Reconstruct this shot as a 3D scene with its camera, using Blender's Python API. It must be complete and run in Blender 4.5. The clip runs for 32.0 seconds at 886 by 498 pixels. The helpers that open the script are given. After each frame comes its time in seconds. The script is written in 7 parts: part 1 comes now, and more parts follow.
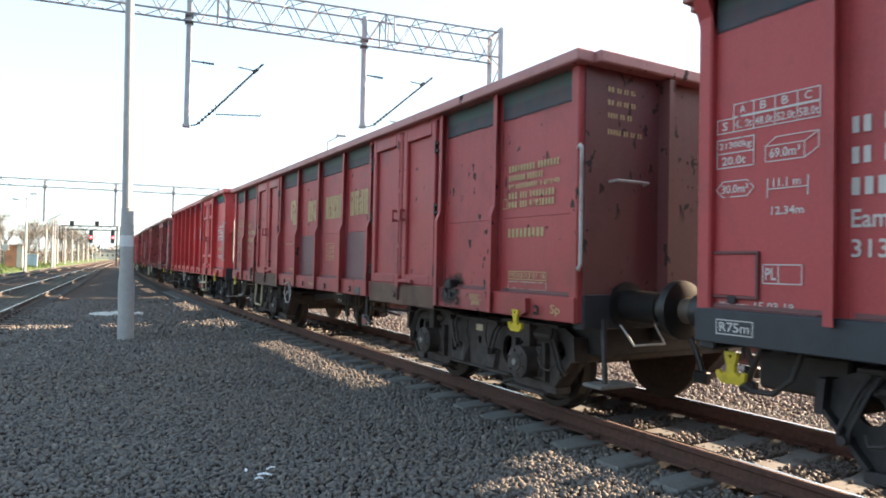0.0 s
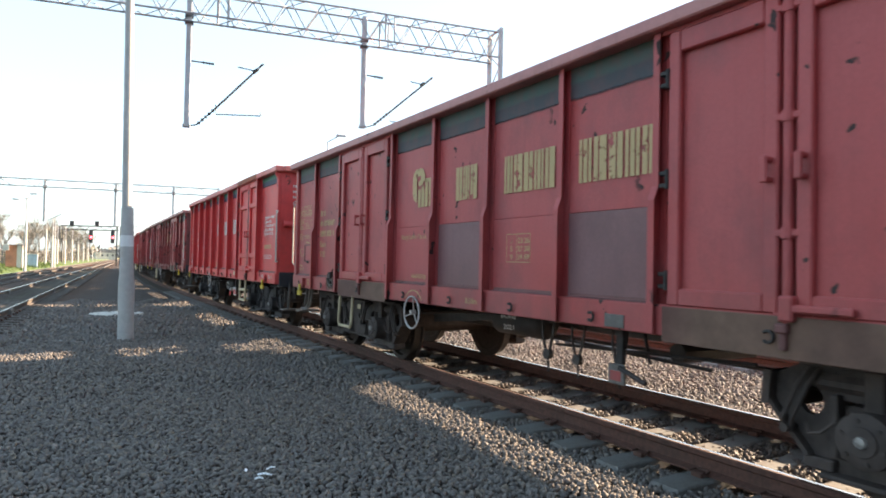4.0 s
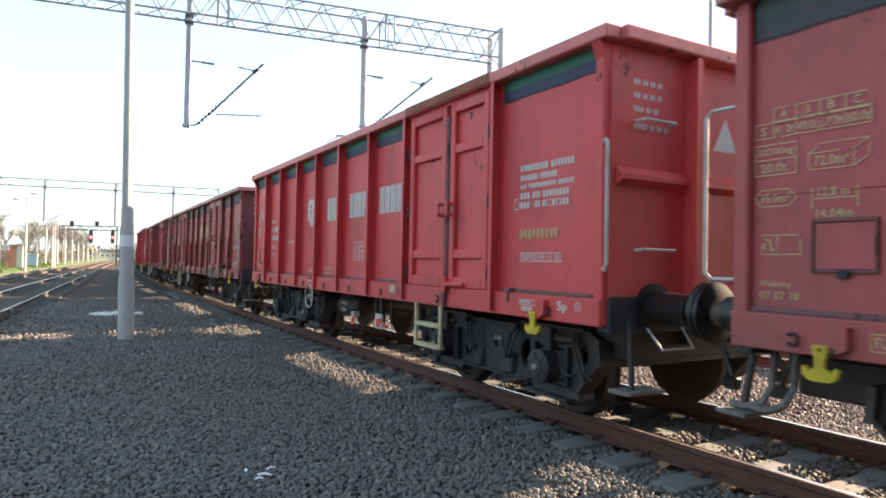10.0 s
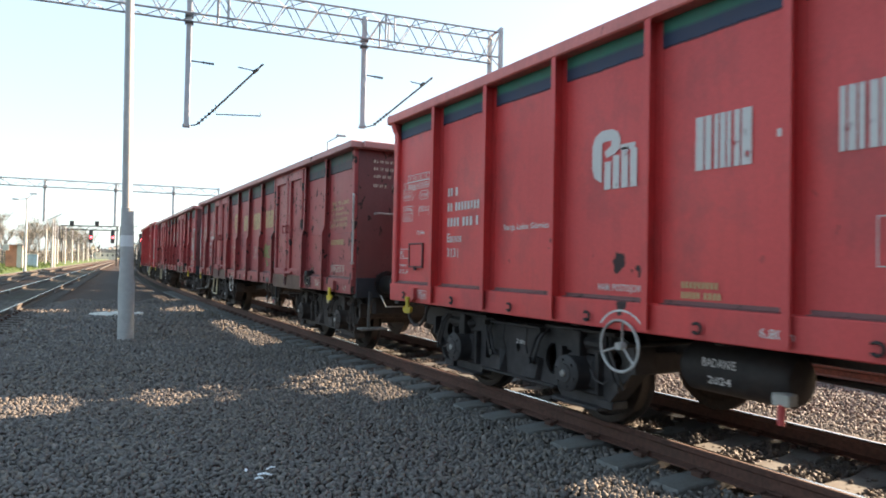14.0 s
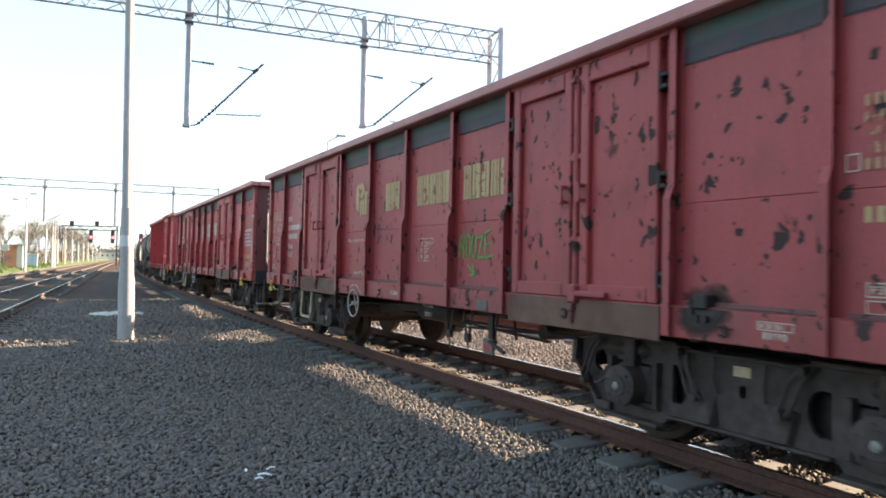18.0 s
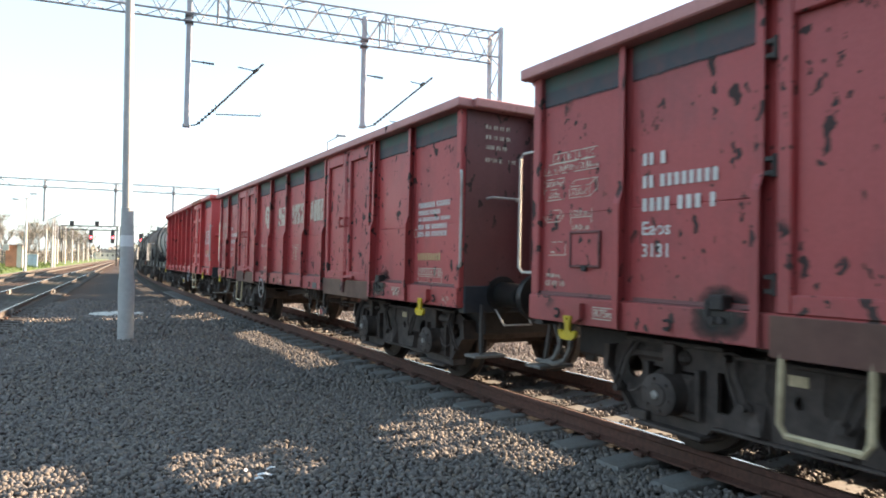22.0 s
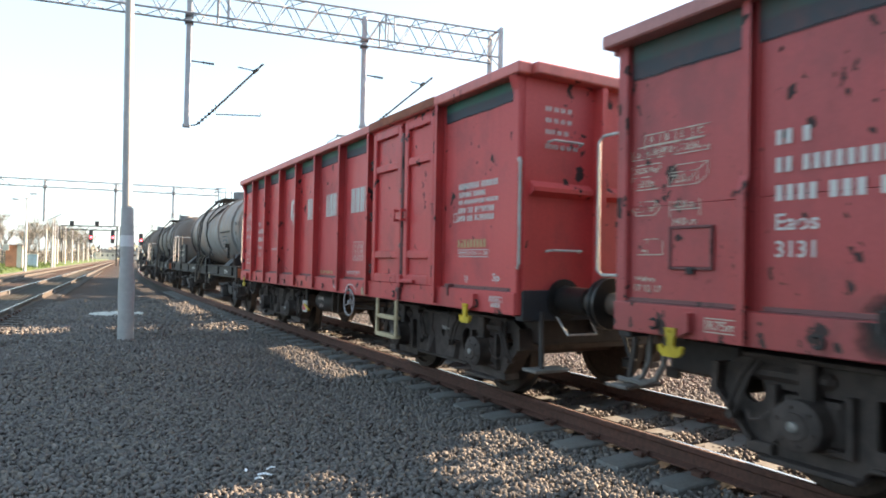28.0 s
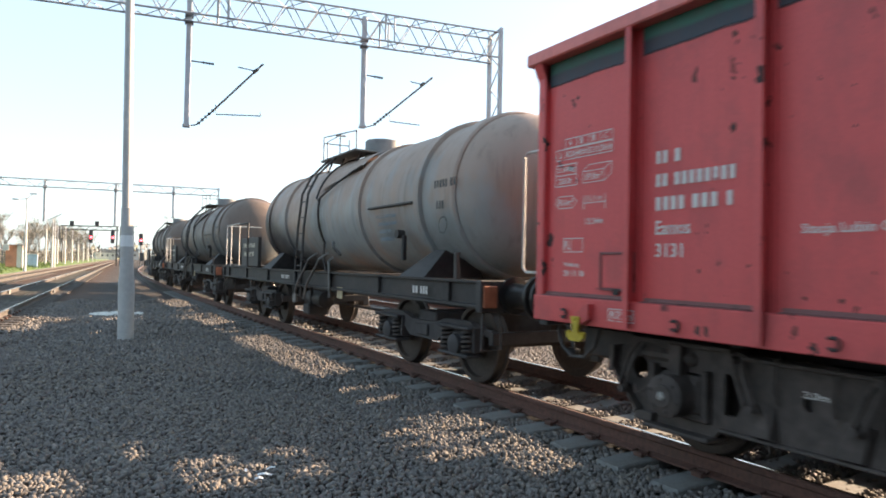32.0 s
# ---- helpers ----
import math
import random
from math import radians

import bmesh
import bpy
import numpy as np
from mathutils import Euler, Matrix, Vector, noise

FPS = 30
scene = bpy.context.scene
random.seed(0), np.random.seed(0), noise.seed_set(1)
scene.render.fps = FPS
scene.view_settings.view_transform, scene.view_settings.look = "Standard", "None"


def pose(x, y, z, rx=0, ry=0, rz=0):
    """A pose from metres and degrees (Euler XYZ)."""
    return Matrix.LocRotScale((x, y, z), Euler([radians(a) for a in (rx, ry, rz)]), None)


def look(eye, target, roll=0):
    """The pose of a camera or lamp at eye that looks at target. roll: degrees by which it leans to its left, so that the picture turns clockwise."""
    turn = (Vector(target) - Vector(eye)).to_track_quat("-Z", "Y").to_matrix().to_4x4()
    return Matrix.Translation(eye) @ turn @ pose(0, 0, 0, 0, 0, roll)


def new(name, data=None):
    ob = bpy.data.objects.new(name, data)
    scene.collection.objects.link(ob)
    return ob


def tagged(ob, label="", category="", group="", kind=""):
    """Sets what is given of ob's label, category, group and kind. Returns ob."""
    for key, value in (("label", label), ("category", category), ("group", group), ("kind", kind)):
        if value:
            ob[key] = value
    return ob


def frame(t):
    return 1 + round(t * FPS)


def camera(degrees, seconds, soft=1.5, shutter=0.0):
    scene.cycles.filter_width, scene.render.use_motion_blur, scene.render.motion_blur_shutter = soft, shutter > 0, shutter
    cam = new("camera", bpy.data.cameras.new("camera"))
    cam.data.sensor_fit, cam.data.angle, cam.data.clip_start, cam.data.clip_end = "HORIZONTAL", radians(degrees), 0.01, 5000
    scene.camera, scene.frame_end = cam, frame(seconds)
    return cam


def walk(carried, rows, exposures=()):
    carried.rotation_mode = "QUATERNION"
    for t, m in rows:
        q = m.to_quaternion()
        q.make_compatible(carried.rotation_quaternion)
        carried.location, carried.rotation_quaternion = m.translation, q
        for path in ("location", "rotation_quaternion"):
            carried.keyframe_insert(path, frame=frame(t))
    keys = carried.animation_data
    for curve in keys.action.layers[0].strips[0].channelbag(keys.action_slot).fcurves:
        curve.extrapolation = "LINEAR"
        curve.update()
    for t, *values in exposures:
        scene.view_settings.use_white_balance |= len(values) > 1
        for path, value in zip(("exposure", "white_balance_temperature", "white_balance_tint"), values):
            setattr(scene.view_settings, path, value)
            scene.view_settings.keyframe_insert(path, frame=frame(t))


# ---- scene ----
# ---------------------------------------------------------------- camera
EYE = Vector((-5.029, 0.0, 1.38))
YAW, PITCH = radians(29.774), radians(1.322)
AIM = EYE + Vector((math.sin(YAW) * math.cos(PITCH), math.cos(YAW) * math.cos(PITCH), math.sin(PITCH)))
cam = camera(68.04, 32.0, soft=1.8, shutter=0.4)
walk(cam, [(0.0, look(EYE, AIM, 1.17)), (32.0, look(EYE, AIM, 1.17))], exposures=[
    (0.0, 2.66, 7000, 20), (11.0, 2.66, 7000, 20), (12.0, 2.64, 7000, 20), (13.0, 2.57, 7000, 20), (14.5, 2.46, 7000, 20), (16.5, 2.56, 7000, 20), (18.0, 2.66, 7000, 20),
    (29.0, 2.67, 7000, 20), (30.0, 2.64, 7000, 20), (31.0, 2.52, 7000, 20), (32.0, 2.48, 7000, 20)])

# ---------------------------------------------------------------- daylight
SUN_TO = Vector((1.0, 0.005, math.tan(radians(19.0)))).normalized()
SUN_EL = math.asin(SUN_TO.z)
SUN_AZ = math.atan2(SUN_TO.x, SUN_TO.y)
world = bpy.data.worlds.new("sky_world")
scene.world = world
world.use_nodes = True
wn = world.node_tree
wn.nodes.clear()
sky = wn.nodes.new("ShaderNodeTexSky")
sky.sky_type = "NISHITA"
sky.sun_disc = False
sky.sun_elevation = SUN_EL
sky.sun_rotation = SUN_AZ
sky.air_density, sky.dust_density, sky.ozone_density = 1.0, 1.2, 1.0
back = wn.nodes.new("ShaderNodeBackground")
back.inputs["Strength"].default_value = 0.060
wout = wn.nodes.new("ShaderNodeOutputWorld")
haze = wn.nodes.new("ShaderNodeMix")
haze.data_type = "RGBA"
haze.inputs["Factor"].default_value = 0.45
haze.inputs["B"].default_value = (2.88, 4.72, 5.65, 1)
wn.links.new(sky.outputs[0], haze.inputs["A"])
wn.links.new(haze.outputs["Result"], back.inputs["Color"])
wn.links.new(back.outputs[0], wout.inputs["Surface"])
sun_data = bpy.data.lights.new("sun", "SUN")
sun_data.energy = 3.8
sun_data.angle = radians(0.55)
sun_data.color = (1.0, 0.83, 0.59)
sun = new("sun", sun_data)
sun.matrix_world = look(SUN_TO * 60, (0, 0, 0))


# ---------------------------------------------------------------- mesh building
class Shape:
    """Collects vertices and faces of one mesh."""

    def __init__(self):
        self.v, self.f = [], []

    def add(self, verts, faces):
        n = len(self.v)
        self.v += [tuple(p) for p in verts]
        self.f += [tuple(i + n for i in q) for q in faces]
        return self

    def box(self, x0, x1, y0, y1, z0, z1):
        x0, x1 = min(x0, x1), max(x0, x1)
        y0, y1 = min(y0, y1), max(y0, y1)
        z0, z1 = min(z0, z1), max(z0, z1)
        v = [(x, y, z) for z in (z0, z1) for y in (y0, y1) for x in (x0, x1)]
        return self.add(v, [(0, 2, 3, 1), (4, 5, 7, 6), (0, 1, 5, 4), (2, 6, 7, 3), (0, 4, 6, 2), (1, 3, 7, 5)])

    def cbox(self, x0, x1, y0, y1, z0, z1, c=0.006):
        """A box with chamfered edges."""
        x0, x1 = min(x0, x1), max(x0, x1)
        y0, y1 = min(y0, y1), max(y0, y1)
        z0, z1 = min(z0, z1), max(z0, z1)
        c = min(c, (x1 - x0) * 0.45, (y1 - y0) * 0.45, (z1 - z0) * 0.45)
        lo, hi = (x0, y0, z0), (x1, y1, z1)
        index, v = {}, []
        for corner in range(8):
            s = [(corner >> a) & 1 for a in range(3)]
            for a in range(3):
                p = [hi[b] if s[b] else lo[b] for b in range(3)]
                for b in range(3):
                    if b != a:
                        p[b] += -c if s[b] else c
                index[(corner, a)] = len(v)
                v.append(p)
        f = []
        for a in range(3):
            b, d = (a + 1) % 3, (a + 2) % 3
            for side in (0, 1):
                ring = []
                for sb, sd in ((0, 0), (1, 0), (1, 1), (0, 1)):
                    ring.append(index[((side << a) | (sb << b) | (sd << d), a)])
                f.append(ring if side else ring[::-1])
        for a in range(3):
            b, d = (a + 1) % 3, (a + 2) % 3
            for sb in (0, 1):
                for sd in (0, 1):
                    k0 = (sb << b) | (sd << d)
                    k1 = k0 | (1 << a)
                    ring = [index[(k0, b)], index[(k1, b)], index[(k1, d)], index[(k0, d)]]
                    f.append(ring if sb == sd else ring[::-1])
        for corner in range(8):
            ring = [index[(corner, a)] for a in range(3)]
            f.append(ring if bin(corner).count("1") % 2 else ring[::-1])
        return self.add(v, f)

    def prism(self, poly, axis, a, b):
        """A polygon of two coordinates drawn out along the axis, from a to b."""
        n = len(poly)
        put = {"x": lambda p, t: (t, p[0], p[1]), "y": lambda p, t: (p[0], t, p[1]), "z": lambda p, t: (p[0], p[1], t)}[axis]
        v = [put(p, a) for p in poly] + [put(p, b) for p in poly]
        f = [tuple(range(n))[::-1], tuple(range(n, 2 * n))]
        f += [(i, (i + 1) % n, n + (i + 1) % n, n + i) for i in range(n)]
        return self.add(v, f)

    def rod(self, p0, p1, r0, r1=None, n=10, caps=True):
        """A round bar between two points."""
        r1 = r0 if r1 is None else r1
        p0, p1 = Vector(p0), Vector(p1)
        d = (p1 - p0).normalized()
        side = d.orthogonal().normalized()
        up = d.cross(side)
        v = []
        for p, r in ((p0, r0), (p1, r1)):
            for i in range(n):
                a = 2 * math.pi * i / n
                v.append(p + (side * math.cos(a) + up * math.sin(a)) * r)
        f = [(i, (i + 1) % n, n + (i + 1) % n, n + i) for i in range(n)]
        if caps:
            f += [tuple(range(n))[::-1], tuple(range(n, 2 * n))]
        return self.add(v, f)

    def tube(self, pts, r, n=8):
        """A bent round bar through the points."""
        pts = [Vector(p) for p in pts]
        v, f = [], []
        side = (pts[1] - pts[0]).orthogonal().normalized()
        for k, p in enumerate(pts):
            d = (pts[min(k + 1, len(pts) - 1)] - pts[max(k - 1, 0)]).normalized()
            side = (side - d * side.dot(d)).normalized()
            up = d.cross(side)
            for i in range(n):
                a = 2 * math.pi * i / n
                v.append(p + (side * math.cos(a) + up * math.sin(a)) * r)
        for k in range(len(pts) - 1):
            f += [(k * n + i, k * n + (i + 1) % n, (k + 1) * n + (i + 1) % n, (k + 1) * n + i) for i in range(n)]
        e = (len(pts) - 1) * n
        f += [tuple(range(n))[::-1], tuple(range(e, e + n))]
        return self.add(v, f)

    def lathe(self, prof, axis, centre, n=24):
        """Turns a profile of (along, radius) round an axis through the centre."""
        v, f = [], []
        for t, r in prof:
            for i in range(n):
                a = 2 * math.pi * i / n
                c, s = r * math.cos(a), r * math.sin(a)
                v.append({"x": (t, c, s), "y": (s, t, c), "z": (c, s, t)}[axis])
        m = len(prof)
        for k in range(m - 1):
            f += [(k * n + i, k * n + (i + 1) % n, (k + 1) * n + (i + 1) % n, (k + 1) * n + i) for i in range(n)]
        f += [tuple(range(n))[::-1], tuple(range((m - 1) * n, m * n))]
        v = [(p[0] + centre[0], p[1] + centre[1], p[2] + centre[2]) for p in v]
        return self.add(v, f)

    def moved(self, m):
        self.v = [tuple(m @ Vector(p)) for p in self.v]
        return self

    def mesh(self, name, material, smooth=False):
        me = bpy.data.meshes.new(name)
        me.from_pydata(self.v, [], self.f)
        if material:
            me.materials.append(material)
        if smooth:
            me.polygons.foreach_set("use_smooth", [True] * len(me.polygons))
            me.set_sharp_from_angle(angle=radians(38))
        me.update()
        return me


def part(name, shape, material, parent, label="", smooth=False, at=None):
    """One mesh under a thing or a part."""
    me = shape if isinstance(shape, bpy.types.Mesh) else shape.mesh(name, material, smooth)
    ob = new(name, me)
    if parent:
        ob.parent = parent
    if at is not None:
        ob.matrix_basis = at
    if label:
        ob["label"] = label
    return ob


def thing(name, label, category, group="", kind=""):
    return tagged(new(name), label, category, group, kind)


def tri_mesh(name, verts, tris, material):
    """A mesh from arrays of points and triangles."""
    me = bpy.data.meshes.new(name)
    me.vertices.add(len(verts))
    me.vertices.foreach_set("co", np.ascontiguousarray(verts, dtype=np.float32).ravel())
    me.loops.add(len(tris) * 3)
    me.loops.foreach_set("vertex_index", np.ascontiguousarray(tris, dtype=np.int32).ravel())
    me.polygons.add(len(tris))
    me.polygons.foreach_set("loop_start", np.arange(0, len(tris) * 3, 3, dtype=np.int32))
    me.materials.append(material)
    me.update(calc_edges=True)
    return me


# ---------------------------------------------------------------- the lines of the tracks
BEND_FROM, BEND_TO, BEND = 14.0, 100.0, 0.0012


def line(s, off=0.0):
    """A point on the main track s metres along it and off metres to its right, and the heading."""
    if s < BEND_FROM:
        x, y, a = 0.0, s, 0.0
    else:
        e = min(s, BEND_TO) - BEND_FROM
        a = e * BEND
        x, y = (1 - math.cos(a)) / BEND, BEND_FROM + math.sin(a) / BEND
        if s > BEND_TO:
            x, y = x + (s - BEND_TO) * math.sin(a), y + (s - BEND_TO) * math.cos(a)
    return x + off * math.cos(a), y - off * math.sin(a), a


def left_line(s, off=0.0):
    """The straight neighbour tracks beyond the gravel strip."""
    a = 0.069
    return -8.48 + s * math.sin(a) + off * math.cos(a), s * math.cos(a) - off * math.sin(a), a


# ---------------------------------------------------------------- materials
class Mat:
    """A node material with short ways to add nodes."""

    def __init__(self, name, rough=0.6, metal=0.0):
        self.m = bpy.data.materials.new(name)
        self.m.use_nodes = True
        self.t = self.m.node_tree
        self.b = self.t.nodes["Principled BSDF"]
        self.b.inputs["Roughness"].default_value = rough
        self.b.inputs["Metallic"].default_value = metal
        self.co = self.t.nodes.new("ShaderNodeTexCoord")

    def link(self, a, b):
        self.t.links.new(a, b)

    def coords(self, scale=(1, 1, 1), move=(0, 0, 0)):
        n = self.t.nodes.new("ShaderNodeMapping")
        n.inputs["Scale"].default_value = scale
        n.inputs["Location"].default_value = move
        self.link(self.co.outputs["Object"], n.inputs["Vector"])
        return n.outputs[0]

    def noise(self, scale, detail=4.0, rough=0.55, vec=None):
        n = self.t.nodes.new("ShaderNodeTexNoise")
        n.inputs["Scale"].default_value = scale
        n.inputs["Detail"].default_value = detail
        n.inputs["Roughness"].default_value = rough
        self.link(vec if vec else self.co.outputs["Object"], n.inputs["Vector"])
        return n.outputs["Fac"]

    def cells(self, scale, vec=None, feature="F1", rand=1.0):
        n = self.t.nodes.new("ShaderNodeTexVoronoi")
        n.feature = feature
        n.inputs["Scale"].default_value = scale
        n.inputs["Randomness"].default_value = rand
        self.link(vec if vec else self.co.outputs["Object"], n.inputs["Vector"])
        return n

    def ramp(self, fac, stops):
        n = self.t.nodes.new("ShaderNodeValToRGB")
        e = n.color_ramp.elements
        while len(e) < len(stops):
            e.new(0.5)
        for el, (p, c) in zip(e, stops):
            el.position = p
            el.color = (c, c, c, 1) if isinstance(c, (int, float)) else (*c, 1)
        self.link(fac, n.inputs["Fac"])
        return n.outputs["Color"]

    def mix(self, fac, a, b, mode="MIX"):
        n = self.t.nodes.new("ShaderNodeMix")
        n.data_type, n.blend_type = "RGBA", mode
        for sock, val in ((n.inputs["Factor"], fac), (n.inputs["A"], a), (n.inputs["B"], b)):
            if isinstance(val, bpy.types.NodeSocket):
                self.link(val, sock)
            elif isinstance(val, (int, float)):
                sock.default_value = val if sock.type == "VALUE" else (val, val, val, 1)
            else:
                sock.default_value = (*val, 1)
        return n.outputs["Result"]

    def math(self, op, a, b=0.0):
        n = self.t.nodes.new("ShaderNodeMath")
        n.operation = op
        for sock, val in ((n.inputs[0], a), (n.inputs[1], b)):
            if isinstance(val, bpy.types.NodeSocket):
                self.link(val, sock)
            else:
                sock.default_value = val
        return n.outputs[0]

    def rand(self):
        return self.t.nodes.new("ShaderNodeObjectInfo").outputs["Random"]

    def island(self):
        return self.t.nodes.new("ShaderNodeNewGeometry").outputs["Random Per Island"]

    def height(self):
        n = self.t.nodes.new("ShaderNodeSeparateXYZ")
        self.link(self.co.outputs["Object"], n.inputs[0])
        return n.outputs

    def bump(self, h, strength=0.3, dist=0.01):
        n = self.t.nodes.new("ShaderNodeBump")
        n.inputs["Strength"].default_value = strength
        n.inputs["Distance"].default_value = dist
        self.link(h, n.inputs["Height"])
        self.link(n.outputs[0], self.b.inputs["Normal"])

    def colour(self, c):
        if isinstance(c, bpy.types.NodeSocket):
            self.link(c, self.b.inputs["Base Color"])
        else:
            self.b.inputs["Base Color"].default_value = (*c, 1)
        return self

    def rough(self, c):
        self.link(c, self.b.inputs["Roughness"])

    def see_through(self, keep):
        """Worn off where keep is 0."""
        tr = self.t.nodes.new("ShaderNodeBsdfTransparent")
        mx = self.t.nodes.new("ShaderNodeMixShader")
        self.link(keep, mx.inputs[0])
        self.link(tr.outputs[0], mx.inputs[1])
        self.link(self.b.outputs[0], mx.inputs[2])
        self.link(mx.outputs[0], self.t.nodes["Material Output"].inputs["Surface"])


def wagon_paint(name, base, patches, fade, seed, dust=0.25):
    """Old wagon paint: faded blotches, dark peeled spots, rain streaks, dust on the lower parts."""
    m = Mat(name, 0.55)
    move = (seed * 3.1, seed * 7.7, seed * 1.3)
    big = m.noise(0.9, 3, 0.5, m.coords((1, 1, 1), move))
    fine = m.noise(38, 4, 0.6, m.coords((1, 1, 1), move))
    dark = tuple(c * 0.62 for c in base)
    pale = tuple(min(1, c * 0.9 + g * fade) for c, g in zip(base, (0.10, 0.085, 0.085)))
    c = m.mix(m.ramp(big, [(0.32, 0.0), (0.68, 1.0)]), base, pale)
    streak = m.noise(1.0, 4, 0.6, m.coords((14, 14, 0.7), move))
    c = m.mix(m.ramp(streak, [(0.48, 0.0), (0.85, 0.28)]), c, dark)
    c = m.mix(m.ramp(fine, [(0.35, 0.22), (0.65, 0.0)]), c, dark)
    # peeled flakes that show the old undercoat: angular, taller than wide, in clusters
    warp = m.t.nodes.new("ShaderNodeTexNoise")
    warp.inputs["Scale"].default_value, warp.inputs["Detail"].default_value = 9.0, 3.0
    m.link(m.coords((1, 1, 1), move), warp.inputs["Vector"])

    def flakes(scale, stretch, share, size, shift):
        vec = m.t.nodes.new("ShaderNodeVectorMath")
        vec.operation = "MULTIPLY_ADD"
        vec.inputs[1].default_value = (0.16, 0.16, 0.16)
        m.link(warp.outputs["Color"], vec.inputs[0])
        lean = m.t.nodes.new("ShaderNodeMapping")
        lean.inputs["Rotation"].default_value = (0.38, 0, 0)
        lean.inputs["Location"].default_value = (seed * 2.0 + shift, seed + shift, 5.0)
        lean.inputs["Scale"].default_value = stretch
        m.link(m.co.outputs["Object"], lean.inputs["Vector"])
        m.link(lean.outputs[0], vec.inputs[2])
        cell = m.cells(scale, vec.outputs[0])
        pick = m.t.nodes.new("ShaderNodeSeparateColor")
        m.link(cell.outputs["Color"], pick.inputs[0])
        chosen = m.math("LESS_THAN", pick.outputs[0], share)
        reach = m.math("MULTIPLY", m.math("ADD", m.math("MULTIPLY", pick.outputs[1], 0.8), 0.2), size)
        return m.math("MULTIPLY", chosen, m.math("LESS_THAN", cell.outputs["Distance"], reach))

    where = m.noise(0.9, 3, 0.55, m.coords((1, 1, 1), (seed * 5.0, 2.0, seed)))
    w1 = m.ramp(where, [(0.60 - 0.22 * patches, 0.0), (0.63 - 0.22 * patches, 1.0)])
    spots = m.math("MULTIPLY", m.math("MAXIMUM", flakes(8.0, (1, 1.0, 0.55), 0.05 + 0.18 * patches, 0.46, 0.0), flakes(15.0, (1, 1.1, 0.55), 0.08 + 0.28 * patches, 0.46, 3.0)), w1)
    # stray chips, ragged bare areas, and broad dull smudges
    chip = flakes(9.0, (1, 1.1, 0.5), 0.075 * patches, 0.42, 7.0)
    limit = 0.73 - 0.100 * patches
    bare = m.ramp(m.noise(4.5, 7, 0.70, m.coords((1, 1.2, 0.9), move)), [(limit, 0.0), (limit + 0.006, 1.0)])
    spots = m.math("MAXIMUM", spots, m.math("MAXIMUM", chip, m.math("MULTIPLY", bare, w1)))
    smudge = m.noise(1.5, 5, 0.68, m.coords((1, 1, 0.75), (seed, 4.0, seed * 2.2)))
    c = m.mix(m.ramp(smudge, [(0.50, 0.0), (0.74, 0.42)]), c, (0.085, 0.040, 0.042))
    rust = m.mix(fine, (0.026, 0.018, 0.021), (0.070, 0.036, 0.030))
    c = m.mix(spots, c, rust)
    # grime on the lower sheets
    z = m.height()[2]
    n = m.t.nodes.new("ShaderNodeMapRange")
    n.inputs["From Min"].default_value, n.inputs["From Max"].default_value = 0.8, 1.5
    n.inputs["To Min"].default_value, n.inputs["To Max"].default_value = dust, 0.0
    m.link(z, n.inputs["Value"])
    grime = m.math("MULTIPLY", n.outputs[0], m.ramp(m.noise(2.2, 5, 0.65, m.coords((1, 1, 0.5), move)), [(0.35, 0.2), (0.65, 1.0)]))
    c = m.mix(grime, c, (0.10, 0.072, 0.058))
    m.colour(c)
    m.rough(m.mix(spots, m.ramp(big, [(0.3, 0.42), (0.7, 0.62)]), 0.85))
    m.bump(m.math("SUBTRACT", m.math("MULTIPLY", m.noise(1.4, 2, 0.5, m.coords((1, 1, 1), move)), 1.6), m.math("MULTIPLY", spots, 0.25)), 0.35, 0.012)
    return m.m


def plain(name, base, rough=0.6, metal=0.0, vary=0.25, scale=12.0, bump=0.15, dirt=(0.05, 0.04, 0.035), amount=0.35):
    """A painted or bare surface with grain, blotches and dirt."""
    m = Mat(name, rough, metal)
    a = m.noise(scale, 5, 0.6)
    b = m.noise(scale * 0.12, 3, 0.5)
    c = m.mix(m.ramp(a, [(0.3, 0.0), (0.7, 1.0)]), tuple(v * (1 - vary) for v in base), tuple(min(1, v * (1 + vary)) for v in base))
    c = m.mix(m.ramp(b, [(0.45, 0.0), (0.75, amount)]), c, dirt)
    m.colour(c)
    m.bump(a, bump, 0.004)
    return m.m


def worn_marks(name, base, wear, seed):
    """Stencilled paint, flaked off in places."""
    m = Mat(name, 0.6)
    n = m.noise(7.0, 5, 0.65, m.coords((1, 1, 1), (seed, seed * 2.3, 0)))
    m.colour(m.mix(m.noise(30, 3), tuple(v * 0.85 for v in base), base))
    m.see_through(m.ramp(n, [(0.30 + 0.2 * wear, 0.05), (0.36 + 0.22 * wear, 0.92)]))
    return m.m


RED = {
    "dull": wagon_paint("dull_red_paint", (0.47, 0.056, 0.056), 0.22, 0.55, 1.0, 0.5),
    "spotted": wagon_paint("peeling_red_paint", (0.41, 0.054, 0.054), 0.88, 0.4, 2.0, 0.45),
    "spotted_b": wagon_paint("peeling_red_paint_b", (0.48, 0.062, 0.062), 0.85, 0.4, 3.0, 0.4),
    "bright": wagon_paint("bright_red_paint", (0.72, 0.060, 0.058), 0.05, 0.25, 4.0, 0.2),
    "bright_b": wagon_paint("bright_red_paint_b", (0.66, 0.070, 0.070), 0.40, 0.3, 5.0, 0.2),
    "first": wagon_paint("red_paint_c", (0.52, 0.052, 0.053), 0.15, 0.45, 6.0, 0.2),
}
